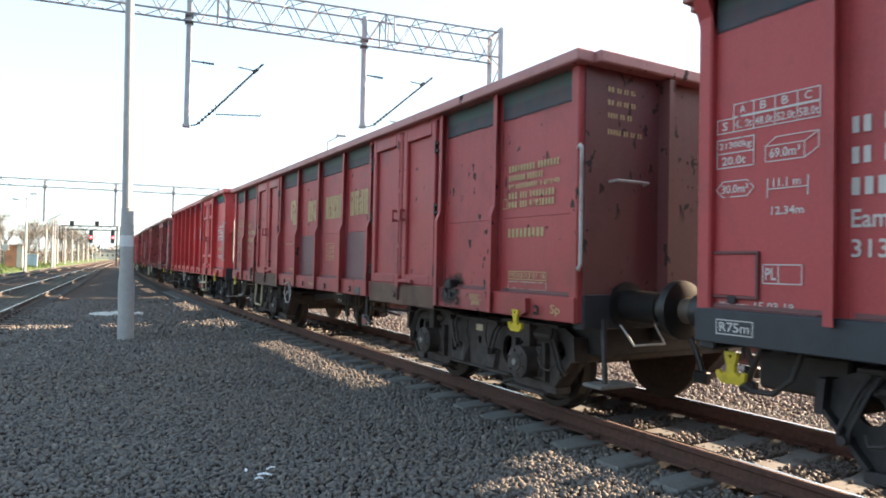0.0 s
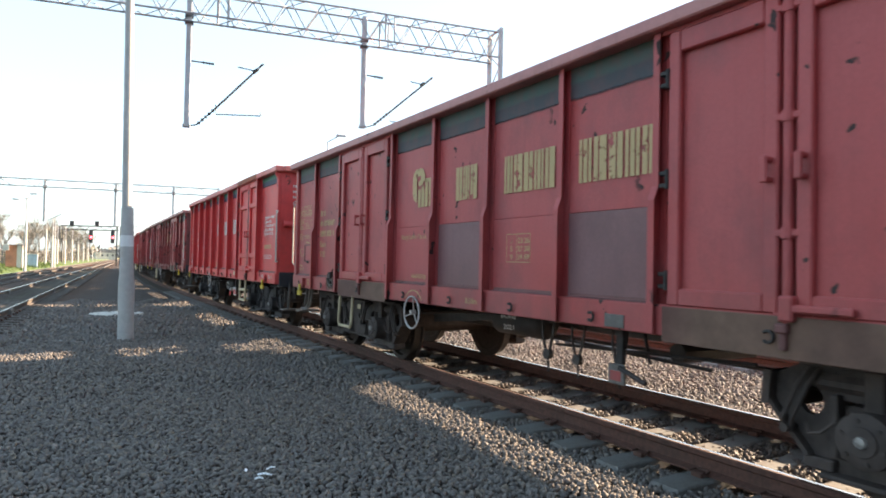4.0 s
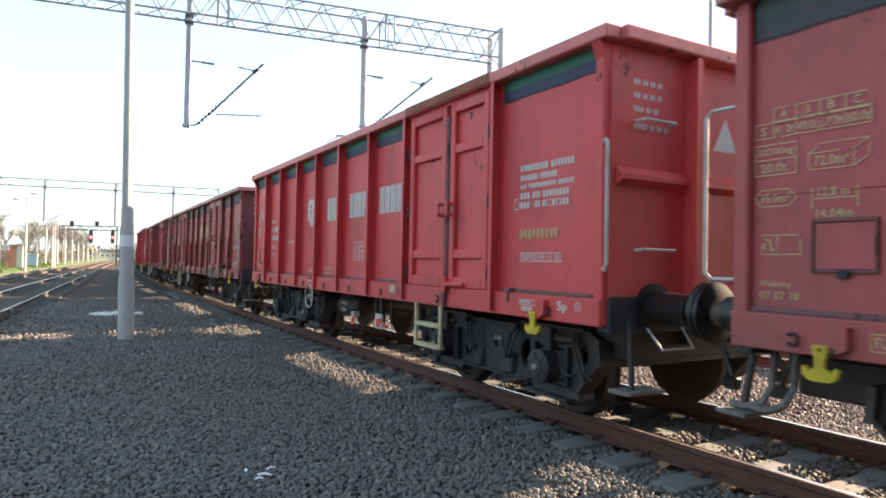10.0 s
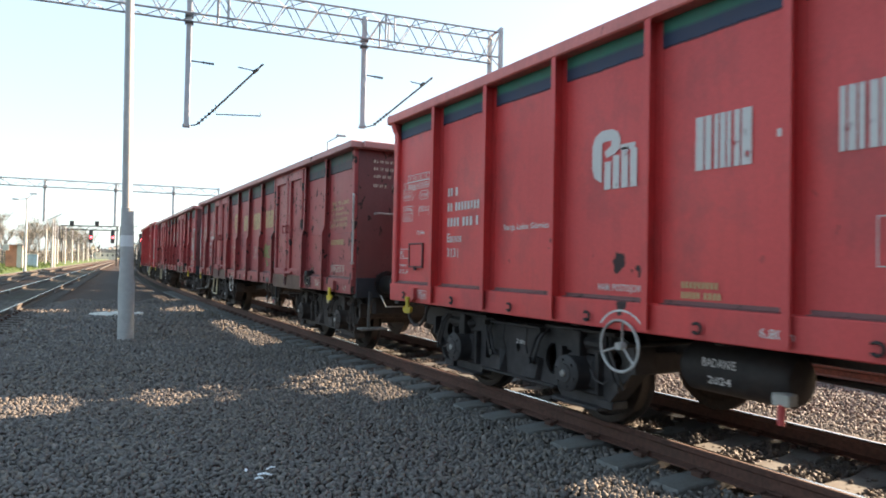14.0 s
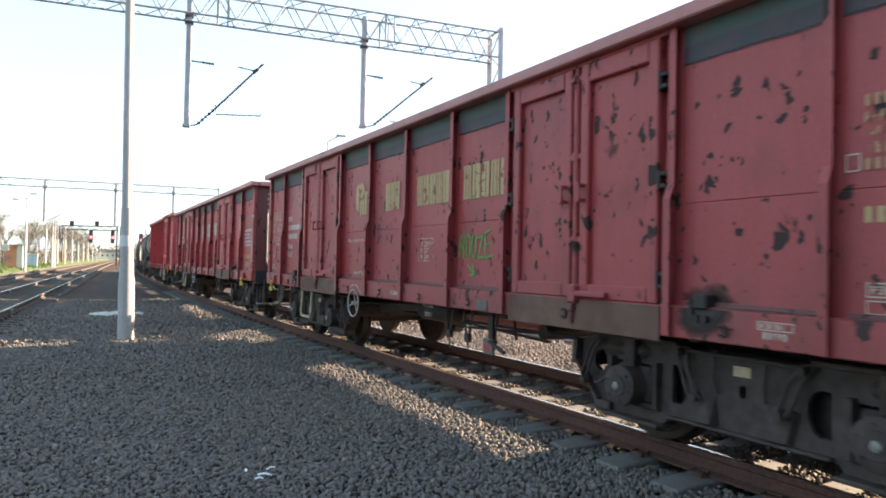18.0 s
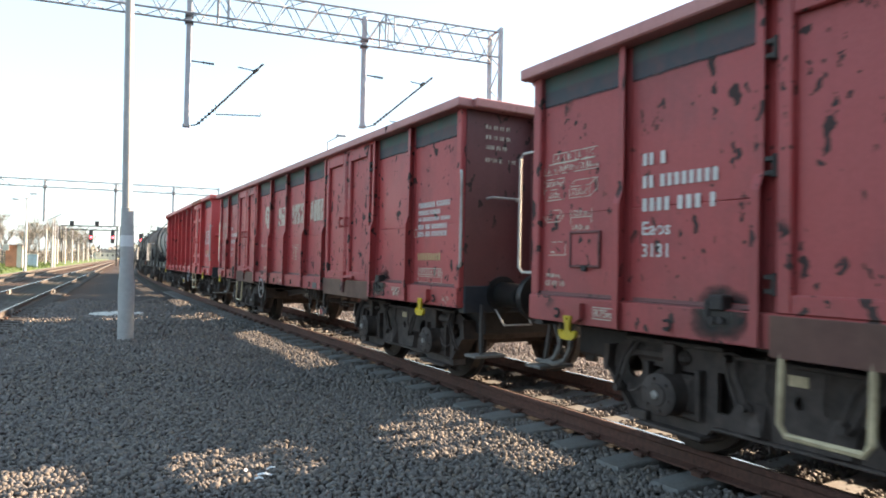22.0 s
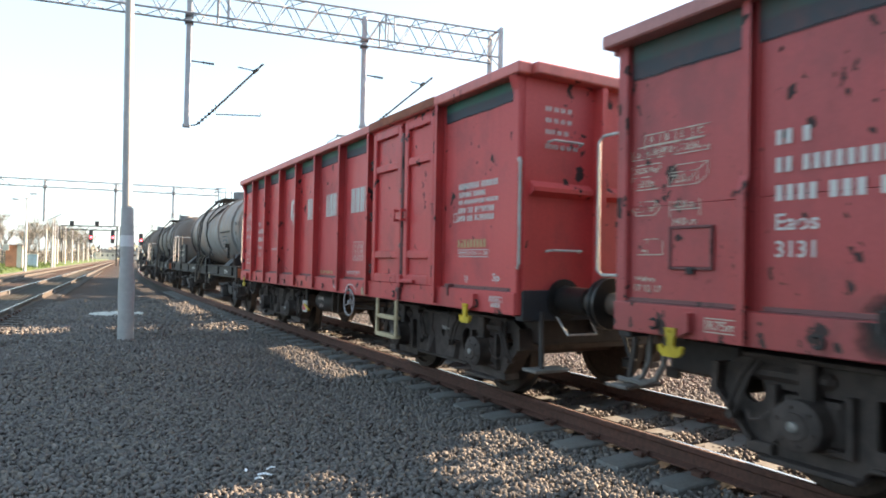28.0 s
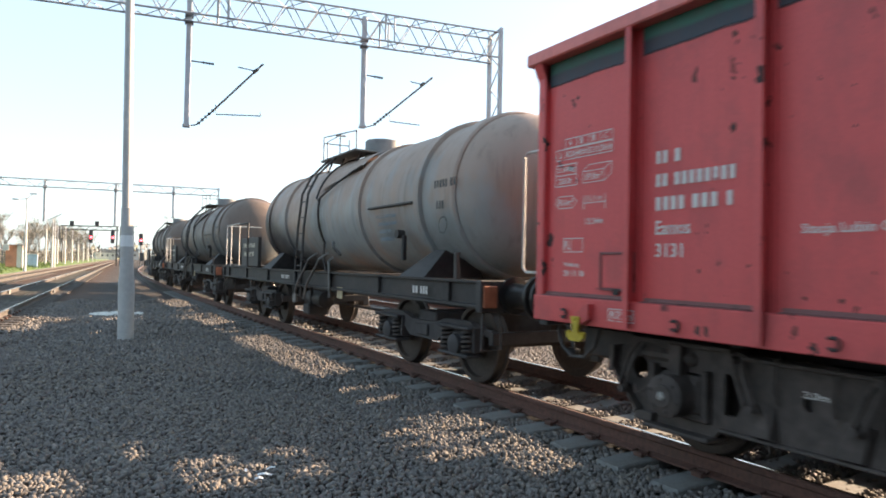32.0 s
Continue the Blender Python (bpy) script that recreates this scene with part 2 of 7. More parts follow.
COPE = {
    "dull": wagon_paint("dusty_dull_cope_paint", (0.50, 0.19, 0.175), 0.2, 0.9, 11.0, 0.2),
    "bright": wagon_paint("dusty_red_cope_paint", (0.72, 0.165, 0.14), 0.1, 0.9, 12.0, 0.2),
}
# dirty tone for ends and fittings, deepened to stand in for shade on the ends
END_DARK = wagon_paint("darkened_brown_red_paint", (0.155, 0.037, 0.038), 0.85, 0.4, 8.0, 0.4)
M_REPAINT = wagon_paint("faded_mauve_repaint", (0.20, 0.078, 0.082), 0.1, 0.6, 7.0, 0.3)


def band_paint(name, upper, lower, under, fade, foot=2.785, split=2.915):
    """Hand-painted top band: one colour above, another below, with a ragged lower edge."""
    m = Mat(name, 0.6)
    z = m.height()[2]
    n = m.noise(3.2, 5, 0.65, m.coords((1, 1, 0.5)))
    e = m.math("ADD", z, m.math("MULTIPLY", m.math("SUBTRACT", n, 0.5), 0.035))
    k = m.t.nodes.new("ShaderNodeMapRange")
    k.inputs["From Min"].default_value, k.inputs["From Max"].default_value = foot - 0.20, foot + 0.30
    m.link(e, k.inputs["Value"])
    seam = 0.40 + 2.0 * (split - foot)
    c = m.ramp(k.outputs[0], [(seam - 0.03, lower), (seam + 0.03, upper)])
    c = m.mix(m.ramp(m.noise(7, 5, 0.6), [(0.40, 0.0), (0.75, fade)]), c, under)
    m.colour(c)
    m.see_through(m.ramp(k.outputs[0], [(0.375, 0.0), (0.425, 0.97)]))
    return m.m


M_BAND_OLD = band_paint("faded_dark_green_band", (0.040, 0.085, 0.072), (0.042, 0.046, 0.056), (0.13, 0.05, 0.05), 0.6)
M_BAND_FIRST = band_paint("dark_slate_band", (0.040, 0.085, 0.072), (0.042, 0.046, 0.056), (0.13, 0.05, 0.05), 0.5, 2.93, 3.06)
M_BAND_NEW = band_paint("green_and_navy_band", (0.012, 0.16, 0.105), (0.018, 0.032, 0.075), (0.06, 0.04, 0.05), 0.35, 2.955, 3.06)
M_BAND_TEAL = band_paint("dull_teal_band", (0.016, 0.120, 0.085), (0.030, 0.040, 0.055), (0.08, 0.03, 0.035), 0.4, 2.955, 3.06)
M_FRAME = plain("dirty_black_underframe", (0.022, 0.0185, 0.0185), 0.65, 0.0, 0.45, 14, 0.4, (0.050, 0.034, 0.028), 0.6)
M_FRAME_B = plain("dirty_grey_underframe", (0.036, 0.031, 0.030), 0.62, 0.0, 0.4, 14, 0.4, (0.065, 0.044, 0.034), 0.6)
M_BOGIE_OLD = plain("dusty_brown_bogie_steel", (0.064, 0.048, 0.042), 0.78, 0.0, 0.40, 9, 0.5, (0.030, 0.024, 0.023), 0.7)
M_BOGIE_NEW = plain("sooty_black_bogie_steel", (0.036, 0.031, 0.032), 0.70, 0.0, 0.40, 9, 0.5, (0.058, 0.046, 0.040), 0.5)
M_HUB = plain("rubbed_bare_hub_steel", (0.30, 0.29, 0.28), 0.45, 0.6, 0.3, 30, 0.2, (0.06, 0.05, 0.045), 0.6)
M_BAND = plain("blue_black_paint", (0.028, 0.033, 0.042), 0.5, 0, 0.2, 8, 0.1)
M_WHEEL = plain("rusty_brown_wheel_steel", (0.050, 0.034, 0.027), 0.7, 0.1, 0.35, 22, 0.3)
M_TREAD = plain("polished_wheel_tread", (0.05, 0.043, 0.038), 0.5, 0.5, 0.1, 30, 0.05, (0.2, 0.15, 0.12), 0.3)
M_YELLOW = plain("yellow_hook_paint", (0.62, 0.44, 0.02), 0.5, 0, 0.2, 20, 0.1, (0.08, 0.05, 0.02), 0.5)
M_CREAM = plain("cream_step_paint", (0.54, 0.43, 0.27), 0.55, 0, 0.2, 20, 0.1, (0.12, 0.07, 0.04), 0.6)
M_RAILING = plain("pale_grey_handrail", (0.47, 0.45, 0.43), 0.45, 0.0, 0.2, 20, 0.1, (0.14, 0.07, 0.05), 0.55)
M_BUFFER = plain("greasy_black_buffer", (0.022, 0.022, 0.023), 0.38, 0.35, 0.3, 10, 0.1, (0.06, 0.05, 0.04), 0.4)
M_RUST_PLATE = plain("light_worn_metal", (0.13, 0.115, 0.10), 0.5, 0.3, 0.3, 15, 0.2, (0.16, 0.07, 0.03), 0.6)
M_TIE = plain("dark_oiled_sleeper", (0.062, 0.048, 0.040), 0.85, 0, 0.3, 20, 0.4, (0.05, 0.06, 0.03), 0.5)
M_CONCRETE = plain("grey_sleeper_concrete", (0.150, 0.148, 0.142), 0.85, 0, 0.18, 40, 0.5, (0.10, 0.075, 0.055), 0.6)
M_WHITE_CONC = plain("pale_concrete", (0.52, 0.50, 0.46), 0.85, 0, 0.12, 30, 0.3, (0.2, 0.17, 0.13), 0.4)
M_GALV = plain("galvanised_steel", (0.40, 0.40, 0.43), 0.55, 0.1, 0.15, 8, 0.1, (0.16, 0.13, 0.11), 0.4)
M_GANTRY = plain("weathered_grey_steel", (0.36, 0.36, 0.38), 0.6, 0.1, 0.2, 8, 0.1, (0.12, 0.09, 0.07), 0.4)
M_DARKSTEEL = plain("dark_steel", (0.06, 0.06, 0.062), 0.55, 0.4, 0.3, 12, 0.2)
M_POLE = plain("pale_grey_pole_paint", (0.43, 0.42, 0.41), 0.6, 0.0, 0.1, 9, 0.15, (0.24, 0.22, 0.20), 0.4)
M_RAILTOP = plain("polished_rail_head", (0.55, 0.53, 0.50), 0.22, 1.0, 0.1, 20, 0.05, (0.3, 0.24, 0.18), 0.2)
M_RAILSIDE = plain("rust_brown_rail", (0.098, 0.043, 0.031), 0.85, 0.0, 0.35, 25, 0.4, (0.05, 0.03, 0.022), 0.5)
M_RAILSIDE_MAIN = plain("dusty_main_line_rail", (0.085, 0.070, 0.060), 0.85, 0.0, 0.3, 25, 0.4, (0.05, 0.04, 0.03), 0.5)
M_MARK_W = worn_marks("worn_white_marking", (0.70, 0.66, 0.63), 0.10, 1.0)
M_MARK_Y = worn_marks("worn_ochre_marking", (0.58, 0.41, 0.20), 0.24, 2.0)
M_MARK_OLD = worn_marks("flaked_pale_marking", (0.62, 0.54, 0.44), 0.5, 3.0)
M_MARK_FADED = worn_marks("faded_ochre_marking", (0.50, 0.27, 0.15), 0.42, 7.0)
M_MARK_G = worn_marks("green_spray_paint", (0.05, 0.42, 0.09), 0.0, 4.0)
M_MARK_B = worn_marks("faded_blue_marking", (0.08, 0.13, 0.17), 0.3, 6.0)
M_MARK_K = worn_marks("black_marking", (0.03, 0.03, 0.03), 0.2, 5.0)


def ballast_stone():
    m = Mat("crushed_granite", 0.75)
    m.b.inputs["Specular IOR Level"].default_value = 0.25
    r = m.island()
    c = m.ramp(r, [(0.0, (0.108, 0.099, 0.097)), (0.30, (0.148, 0.135, 0.130)), (0.58, (0.180, 0.156, 0.139)), (0.76, (0.170, 0.160, 0.157)), (0.92, (0.205, 0.166, 0.134)), (1.0, (0.28, 0.252, 0.230))])
    c = m.mix(m.ramp(m.noise(60, 4), [(0.35, 0.4), (0.65, 0.0)]), c, (0.08, 0.068, 0.060))
    c = m.mix(m.ramp(m.noise(0.35, 3), [(0.45, 0.0), (0.75, 0.25)]), c, (0.12, 0.085, 0.06))
    m.colour(c)
    m.bump(m.noise(90, 3), 0.4, 0.004)
    return m.m


def ballast_ground():
    m = Mat("gravel_bed", 0.9)
    m.b.inputs["Specular IOR Level"].default_value = 0.15
    v = m.cells(17.0)
    v2 = m.cells(28.0)
    c = m.ramp(v.outputs["Color"], [(0.0, (0.050, 0.046, 0.045)), (0.4, (0.084, 0.077, 0.075)), (0.7, (0.108, 0.097, 0.092)), (1.0, (0.15, 0.138, 0.128))])
    gap = m.ramp(v.outputs["Distance"], [(0.30, 0.0), (0.62, 0.75)])
    c = m.mix(gap, c, (0.045, 0.038, 0.034))
    side = m.t.nodes.new("ShaderNodeMapRange")
    side.inputs["From Min"].default_value, side.inputs["From Max"].default_value = -5.6, -7.0
    side.inputs["To Min"].default_value, side.inputs["To Max"].default_value = 0.15, 1.0
    m.link(m.math("SUBTRACT", m.height()[0], m.math("MULTIPLY", m.height()[1], 0.069)), side.inputs["Value"])
    c = m.mix(m.math("MULTIPLY", side.outputs[0], m.ramp(m.noise(0.30, 4), [(0.35, 0.5), (0.65, 0.95)])), c, (0.092, 0.053, 0.037))
    m.colour(c)
    h = m.math("ADD", m.math("MULTIPLY", v.outputs["Distance"], -1.0), m.math("MULTIPLY", v2.outputs["Distance"], -0.5))
    m.bump(h, 1.0, 0.05)
    return m.m


M_STONE = ballast_stone()
M_GRAVEL = ballast_ground()


def grease(name, y, z):
    """A dark oily smudge round one point of the flank."""
    m = Mat(name, 0.4)
    m.colour((0.022, 0.019, 0.020))
    g = m.t.nodes.new("ShaderNodeTexGradient")
    g.gradient_type = "SPHERICAL"
    m.link(m.coords((0.0, 3.6, 4.6), (0.0, -3.6 * y, -4.6 * z)), g.inputs["Vector"])
    blot = m.math("ADD", g.outputs["Fac"], m.math("MULTIPLY", m.math("SUBTRACT", m.noise(5, 5, 0.65), 0.5), 0.9))
    keep = m.math("MULTIPLY", m.ramp(blot, [(0.12, 0.0), (0.75, 0.95)]), m.ramp(g.outputs["Fac"], [(0.0, 0.0), (0.12, 1.0)]))
    m.see_through(keep)
    return m.m


GREASE = [(y, grease("oily_smudge", y, 1.10)) for y in (-4.36, 4.40)]


# ---------------------------------------------------------------- ground and tracks
def ground():
    """One sheet to the horizon: gravel by the tracks."""
    xs = [-3000, -800, -200, -60, -30, -16, -11, -9, -6, -4, -2.2, -1.5, 1.5, 2.4, 4.0, 7.2, 9, 14, 40, 150, 700, 3000]
    ys = [-600, -150, -40, -10, 0, 10, 20, 30, 45, 60, 80, 110, 150, 220, 400, 900, 3500]
    s = Shape()
    v = [(x, y, -0.25) for y in ys for x in xs]
    n = len(xs)
    f = [(j * n + i, j * n + i + 1, (j + 1) * n + i + 1, (j + 1) * n + i) for j in range(len(ys) - 1) for i in range(n - 1)]
    s.add(v, f)
    ob = new("ground", s.mesh("ground", M_GRAVEL))
    return tagged(ob, "grey crushed-stone gravel ground beside the railway tracks", "ground", kind="structure")


ground()

RAIL_PROFILE = [(-0.036, -0.012), (-0.036, -0.040), (-0.009, -0.056), (-0.009, -0.136), (-0.070, -0.158), (-0.070, -0.170),
                (0.070, -0.170), (0.070, -0.158), (0.009, -0.136), (0.009, -0.056), (0.036, -0.040), (0.036, -0.012), (0.028, 0.0), (0.0, 0.0), (-0.028, 0.0)]


def rail_mesh(way, off, s0, s1, step, inner):
    me_v, me_f, mats = [], [], []
    n = len(RAIL_PROFILE)
    count = max(1, int(round((s1 - s0) / step)))
    for k in range(count + 1):
        s = s0 + (s1 - s0) * k / count
        for px, pz in RAIL_PROFILE:
            x, y, a = way(s, off + px)
            me_v.append((x, y, pz))
    for k in range(count):
        for i in range(n):
            j = (i + 1) % n
            me_f.append((k * n + i, k * n + j, (k + 1) * n + j, (k + 1) * n + i))
            mats.append(1 if i in ((11, 12) if inner > 0 else (13, 14)) else 0)
    me = bpy.data.meshes.new("rail")
    me.from_pydata(me_v, [], me_f)
    me.materials.append(M_RAILSIDE_MAIN if way is left_line else M_RAILSIDE)
    me.materials.append(M_RAILTOP)
    me.polygons.foreach_set("material_index", mats)
    me.update()
    return me


def sleeper_mesh():
    """A concrete sleeper with sloped ends, a sunk middle and raised rail seats."""
    stations = [(-1.25, 0.105, -0.215), (-1.22, 0.13, -0.190), (-0.95, 0.135, -0.176), (-0.55, 0.135, -0.178), (-0.35, 0.115, -0.205),
                (0.35, 0.115, -0.205), (0.55, 0.135, -0.178), (0.95, 0.135, -0.176), (1.22, 0.13, -0.190), (1.25, 0.105, -0.215)]
    v, f = [], []
    for x, w, z in stations:
        v += [(x, -w - 0.02, -0.34), (x, -w, z - 0.012), (x, -w + 0.015, z), (x, w - 0.015, z), (x, w, z - 0.012), (x, w + 0.02, -0.34)]
    for k in range(len(stations) - 1):
        f += [(k * 6 + i, (k + 1) * 6 + i, (k + 1) * 6 + i + 1, k * 6 + i + 1) for i in range(5)]
    e = (len(stations) - 1) * 6
    f += [tuple(range(6)), tuple(range(e, e + 6))[::-1]]
    return Shape().add(v, f)


def clip_mesh():
    """A sprung rail clip with its shoulder."""
    s = Shape()
    for side in (-1, 1):
        s.cbox(side * 0.085, side * 0.135, -0.05, 0.05, -0.185, -0.140, 0.008)
        s.tube([(side * 0.12, -0.07, -0.150), (side * 0.06, -0.06, -0.135), (side * 0.05, 0.0, -0.140), (side * 0.06, 0.06, -0.135), (side * 0.12, 0.07, -0.150)], 0.009, 6)
    return s.mesh("rail_clip", M_RAILSIDE)


SLEEPER, TIE, CLIP = sleeper_mesh().mesh("sleeper", M_CONCRETE), sleeper_mesh().mesh("sleeper", M_TIE), clip_mesh()


def track(name, way, off, s0, s1, label, first, gap, n_parts, rail_step=2.0):
    ob = thing(name, label, "railway track", kind="structure")
    for side in (-1, 1):
        part("rail", rail_mesh(way, off + side * 0.7535, s0, s1, rail_step, -side), None, ob, "rust-brown steel rail with a polished top")
    for k in range(n_parts):
        s = first + gap * k
        x, y, a = way(s, off)
        part("sleeper", TIE if way is left_line or s > 34 else SLEEPER, None, ob, at=pose(x, y, 0, 0, 0, -math.degrees(a)))
        if s < 22 and off == 0.0:
            for side in (-1, 1):
                x, y, a = way(s, off + side * 0.7535)
                part("rail_clip", CLIP, None, ob, at=pose(x, y, 0, 0, 0, -math.degrees(a)))
    return ob


GAP = 0.585
track("track_main", line, 0.0, -12.0, 330.0, "straight railway track of concrete sleepers and rusty rails under the train", 3.35 - 0.585 * 12, GAP, 150)
track("track_behind", line, 5.55, -12.0, 330.0, "neighbour railway track on sunlit gravel behind the train", -2.0, GAP, 60, 4.0)
track("track_left", left_line, 0.0, 2.0, 600.0, "shiny-railed main line track beyond the gravel strip", 8.0, 0.6, 130, 6.0)
track("track_far_left", left_line, -3.75, 2.0, 600.0, "second main line track beside the grass bank", 25.0, 0.6, 80, 6.0)


# ---------------------------------------------------------------- lettering and plain bars
def side_pose(y, z, x=-1.372):
    """Lettering on the flank that faces the gravel strip; it reads towards the wagon's leading end."""
    return Matrix(((0, 0, -1, x), (-1, 0, 0, y), (0, 1, 0, z), (0, 0, 0, 1)))


def end_pose(x, z, y):
    return Matrix(((1, 0, 0, x), (0, 0, -1, y), (0, 1, 0, z), (0, 0, 0, 1)))


LETTER_CACHE = {}


def lettering(parent, text, at, height, width, material, label):
    """Letters as a thin mesh, of the given height and width, from their lower left corner."""
    if text not in LETTER_CACHE:
        cu = bpy.data.curves.new("lettering", "FONT")
        cu.body, cu.resolution_u, cu.offset = text, 2, 0.014
        tmp = bpy.data.objects.new("lettering", cu)
        me = bpy.data.meshes.new_from_object(tmp)
        co = np.empty(len(me.vertices) * 3, dtype=np.float32)
        me.vertices.foreach_get("co", co)
        tris = [tuple(p.vertices) for p in me.polygons]
        LETTER_CACHE[text] = (co.reshape(-1, 3), tris)
        bpy.data.objects.remove(tmp)
        bpy.data.curves.remove(cu)
        bpy.data.meshes.remove(me)
    co, faces = LETTER_CACHE[text]
    lo, hi = co.min(0), co.max(0)
    sx, sy = width / max(hi[0] - lo[0], 1e-4), height / max(hi[1] - lo[1], 1e-4)
    s = Shape()
    s.add([at @ Vector(((p[0] - lo[0]) * sx, (p[1] - lo[1]) * sy, 0.0)) for p in co], faces)
    return part("lettering", s, material, parent, label)


def flat(s, at, x0, x1, y0, y1):
    s.add([at @ Vector(p) for p in ((x0, y0, 0), (x1, y0, 0), (x1, y1, 0), (x0, y1, 0))], [(0, 1, 2, 3)])


def frame_lines(s, at, x0, x1, y0, y1, w=0.012, cols=(), rows=()):
    """A ruled box with inner lines."""
    flat(s, at, x0, x1, y0, y0 + w)
    flat(s, at, x0, x1, y1 - w, y1)
    flat(s, at, x0, x0 + w, y0, y1)
    flat(s, at, x1 - w, x1, y0, y1)
    for c in cols:
        flat(s, at, c, c + w, y0, y1)
    for r in rows:
        flat(s, at, x0, x1, r, r + w)


def name_bars(parent, at, width, height, count, material, label):
    """Plain slit blocks that stand for an owner's name."""
    pitch = width / count
    cuts = (((0.03, 0.46), (0.54, 0.88)), ((0.03, 0.32), (0.40, 0.88)), ((0.03, 0.24), (0.32, 0.60), (0.68, 0.88)))
    for i in range(count):
        s = Shape()
        for a, b in cuts[(i * 2 + count) % 3]:
            flat(s, at, (i + a) * pitch, (i + b) * pitch, 0, height)
        part("name_bar", s, material, parent, label)


def text_bars(parent, at, rows, material, label):
    """Unread or private lines of writing as rows of short bars: (x, y, height, widths)."""
    s = Shape()
    for x, y, h, widths in rows:
        for w in widths:
            k = max(1, int(round(w / (h * 0.72))))
            for i in range(k):
                flat(s, at, x + w * i / k, x + w * (i + 0.62) / k, y, y + h)
            x += w + h * 0.5
    return tagged(part("text_block", s, material, parent, label), kind="stuff")


# ---------------------------------------------------------------- running gear
from mathutils.geometry import tessellate_polygon


def wheel_shape(side):
    p = [(0.682, 0.06), (0.682, 0.15), (0.70, 0.17), (0.70, 0.38), (0.684, 0.40), (0.684, 0.485), (0.70, 0.492), (0.712, 0.485), (0.722, 0.463), (0.815, 0.458), (0.82, 0.45),
         (0.82, 0.40), (0.77, 0.385), (0.765, 0.17), (0.82, 0.15), (0.82, 0.085), (0.82, 0.03)]
    return Shape().lathe([(side * a, r) for a, r in p], "x", (0, 0, 0), 36)


def wheel_mesh(side):
    me = wheel_shape(side).mesh("wheel", M_WHEEL, True)
    me.materials.append(M_TREAD)
    n = 36
    for i, p in enumerate(me.polygons):
        if 7 * n <= i < 9 * n:
            p.material_index = 1
    return me


WHEELS = {-1: wheel_mesh(-1), 1: wheel_mesh(1)}
AXLE = Shape().rod((-1.05, 0, 0), (1.05, 0, 0), 0.075, n=14).mesh("axle", M_WHEEL, True)


def ring_of(cy, cz, ry, rz, n=14):
    return [(cy + ry * math.cos(2 * math.pi * k / n), cz + rz * math.sin(2 * math.pi * k / n)) for k in range(n)]


def pierced_plate(s, outer, holes, x0, x1):
    """A plate across x with holes cut through it."""
    loops = [outer] + holes
    flatv = [Vector((p[0], p[1], 0)) for l in loops for p in l]
    tris = tessellate_polygon([[Vector((p[0], p[1], 0)) for p in l] for l in loops])
    n = len(flatv)
    v = [(x0, p.x, p.y) for p in flatv] + [(x1, p.x, p.y) for p in flatv]
    f = [tuple(t) for t in tris] + [tuple(i + n for i in t)[::-1] for t in tris]
    k = 0
    for l in loops:
        m = len(l)
        f += [(k + i, k + (i + 1) % m, n + k + (i + 1) % m, n + k + i) for i in range(m)]
        k += m
    s.add(v, f)


def side_frame_mesh(side, base, steel):
    """The deep pressed side frame of a bogie: flat middle, dropped horns under the axles, sloped noses, pierced."""
    b = base
    half = [(0.0, 0.79), (0.36, 0.79), (0.52, 0.83), (b + 0.44, 0.83), (b + 0.62, 0.74), (b + 0.66, 0.56), (b + 0.40, 0.27), (b + 0.24, 0.20), (b - 0.26, 0.19), (b - 0.34, 0.27), (0.0, 0.28)]
    outer = half[1:-1] + [(-y, z) for y, z in half[1:-1]][::-1]
    holes = [ring_of(0.0, 0.56, 0.032, 0.045, 10)]
    for e in (-1, 1):
        holes.append(ring_of(e * (b + 0.40), 0.60, 0.075, 0.09))
        # D-shaped opening, straight towards the axle
        d = [(e * (b - 0.36), 0.38), (e * (b - 0.36), 0.66)]
        holes.append(d + [(e * (b - 0.40 - 0.11 * math.cos(a)), 0.52 + 0.15 * math.sin(a)) for a in [radians(75 - 25 * k) for k in range(7)]])
        holes.append([(e * (b - 0.21), 0.33), (e * (b + 0.23), 0.33), (e * (b + 0.23), 0.63), (e * (b - 0.21), 0.63)])
    s = Shape()
    pierced_plate(s, outer, holes, side * 1.02, side * 1.065)
    for e in (-1, 1):
        # top flange, nose flange and the tray below each axle box
        s.cbox(side * 0.93, side * 1.13, e * 0.50, e * (b + 0.45), 0.815, 0.845, 0.006)
        s.prism([(e * (b + 0.66), 0.56), (e * (b + 0.40), 0.27), (e * (b + 0.38), 0.285), (e * (b + 0.635), 0.575)], "x", side * 0.94, side * 1.13)
        s.prism([(e * (b + 0.62), 0.75), (e * (b + 0.67), 0.75), (e * (b + 0.69), 0.54), (e * (b + 0.64), 0.54)], "x", side * 0.90, side * 1.14)
        s.cbox(side * 0.94, side * 1.17, e * (b - 0.30), e * (b + 0.30), 0.175, 0.205, 0.008)
        s.cbox(side * 0.94, side * 1.12, e * (b + 0.24), e * (b + 0.42), 0.205, 0.275, 0.008)
        # guides on both sides of the axle box
        for d in (-0.235, 0.235):
            s.cbox(side * 1.00, side * 1.125, e * b + d - 0.022, e * b + d + 0.022, 0.30, 0.66, 0.006)
    s.cbox(side * 0.94, side * 1.115, -b + 0.34, b - 0.34, 0.262, 0.285, 0.006)
    s.cbox(side * 0.94, side * 1.115, -0.42, 0.42, 0.775, 0.80, 0.006)
    # added backing sheet that blocks light so the holes stay dark
    s.cbox(side * 0.86, side * 0.875, -b - 0.42, b + 0.42, 0.30, 0.79, 0.004)
    return s.mesh("side_frame", steel)


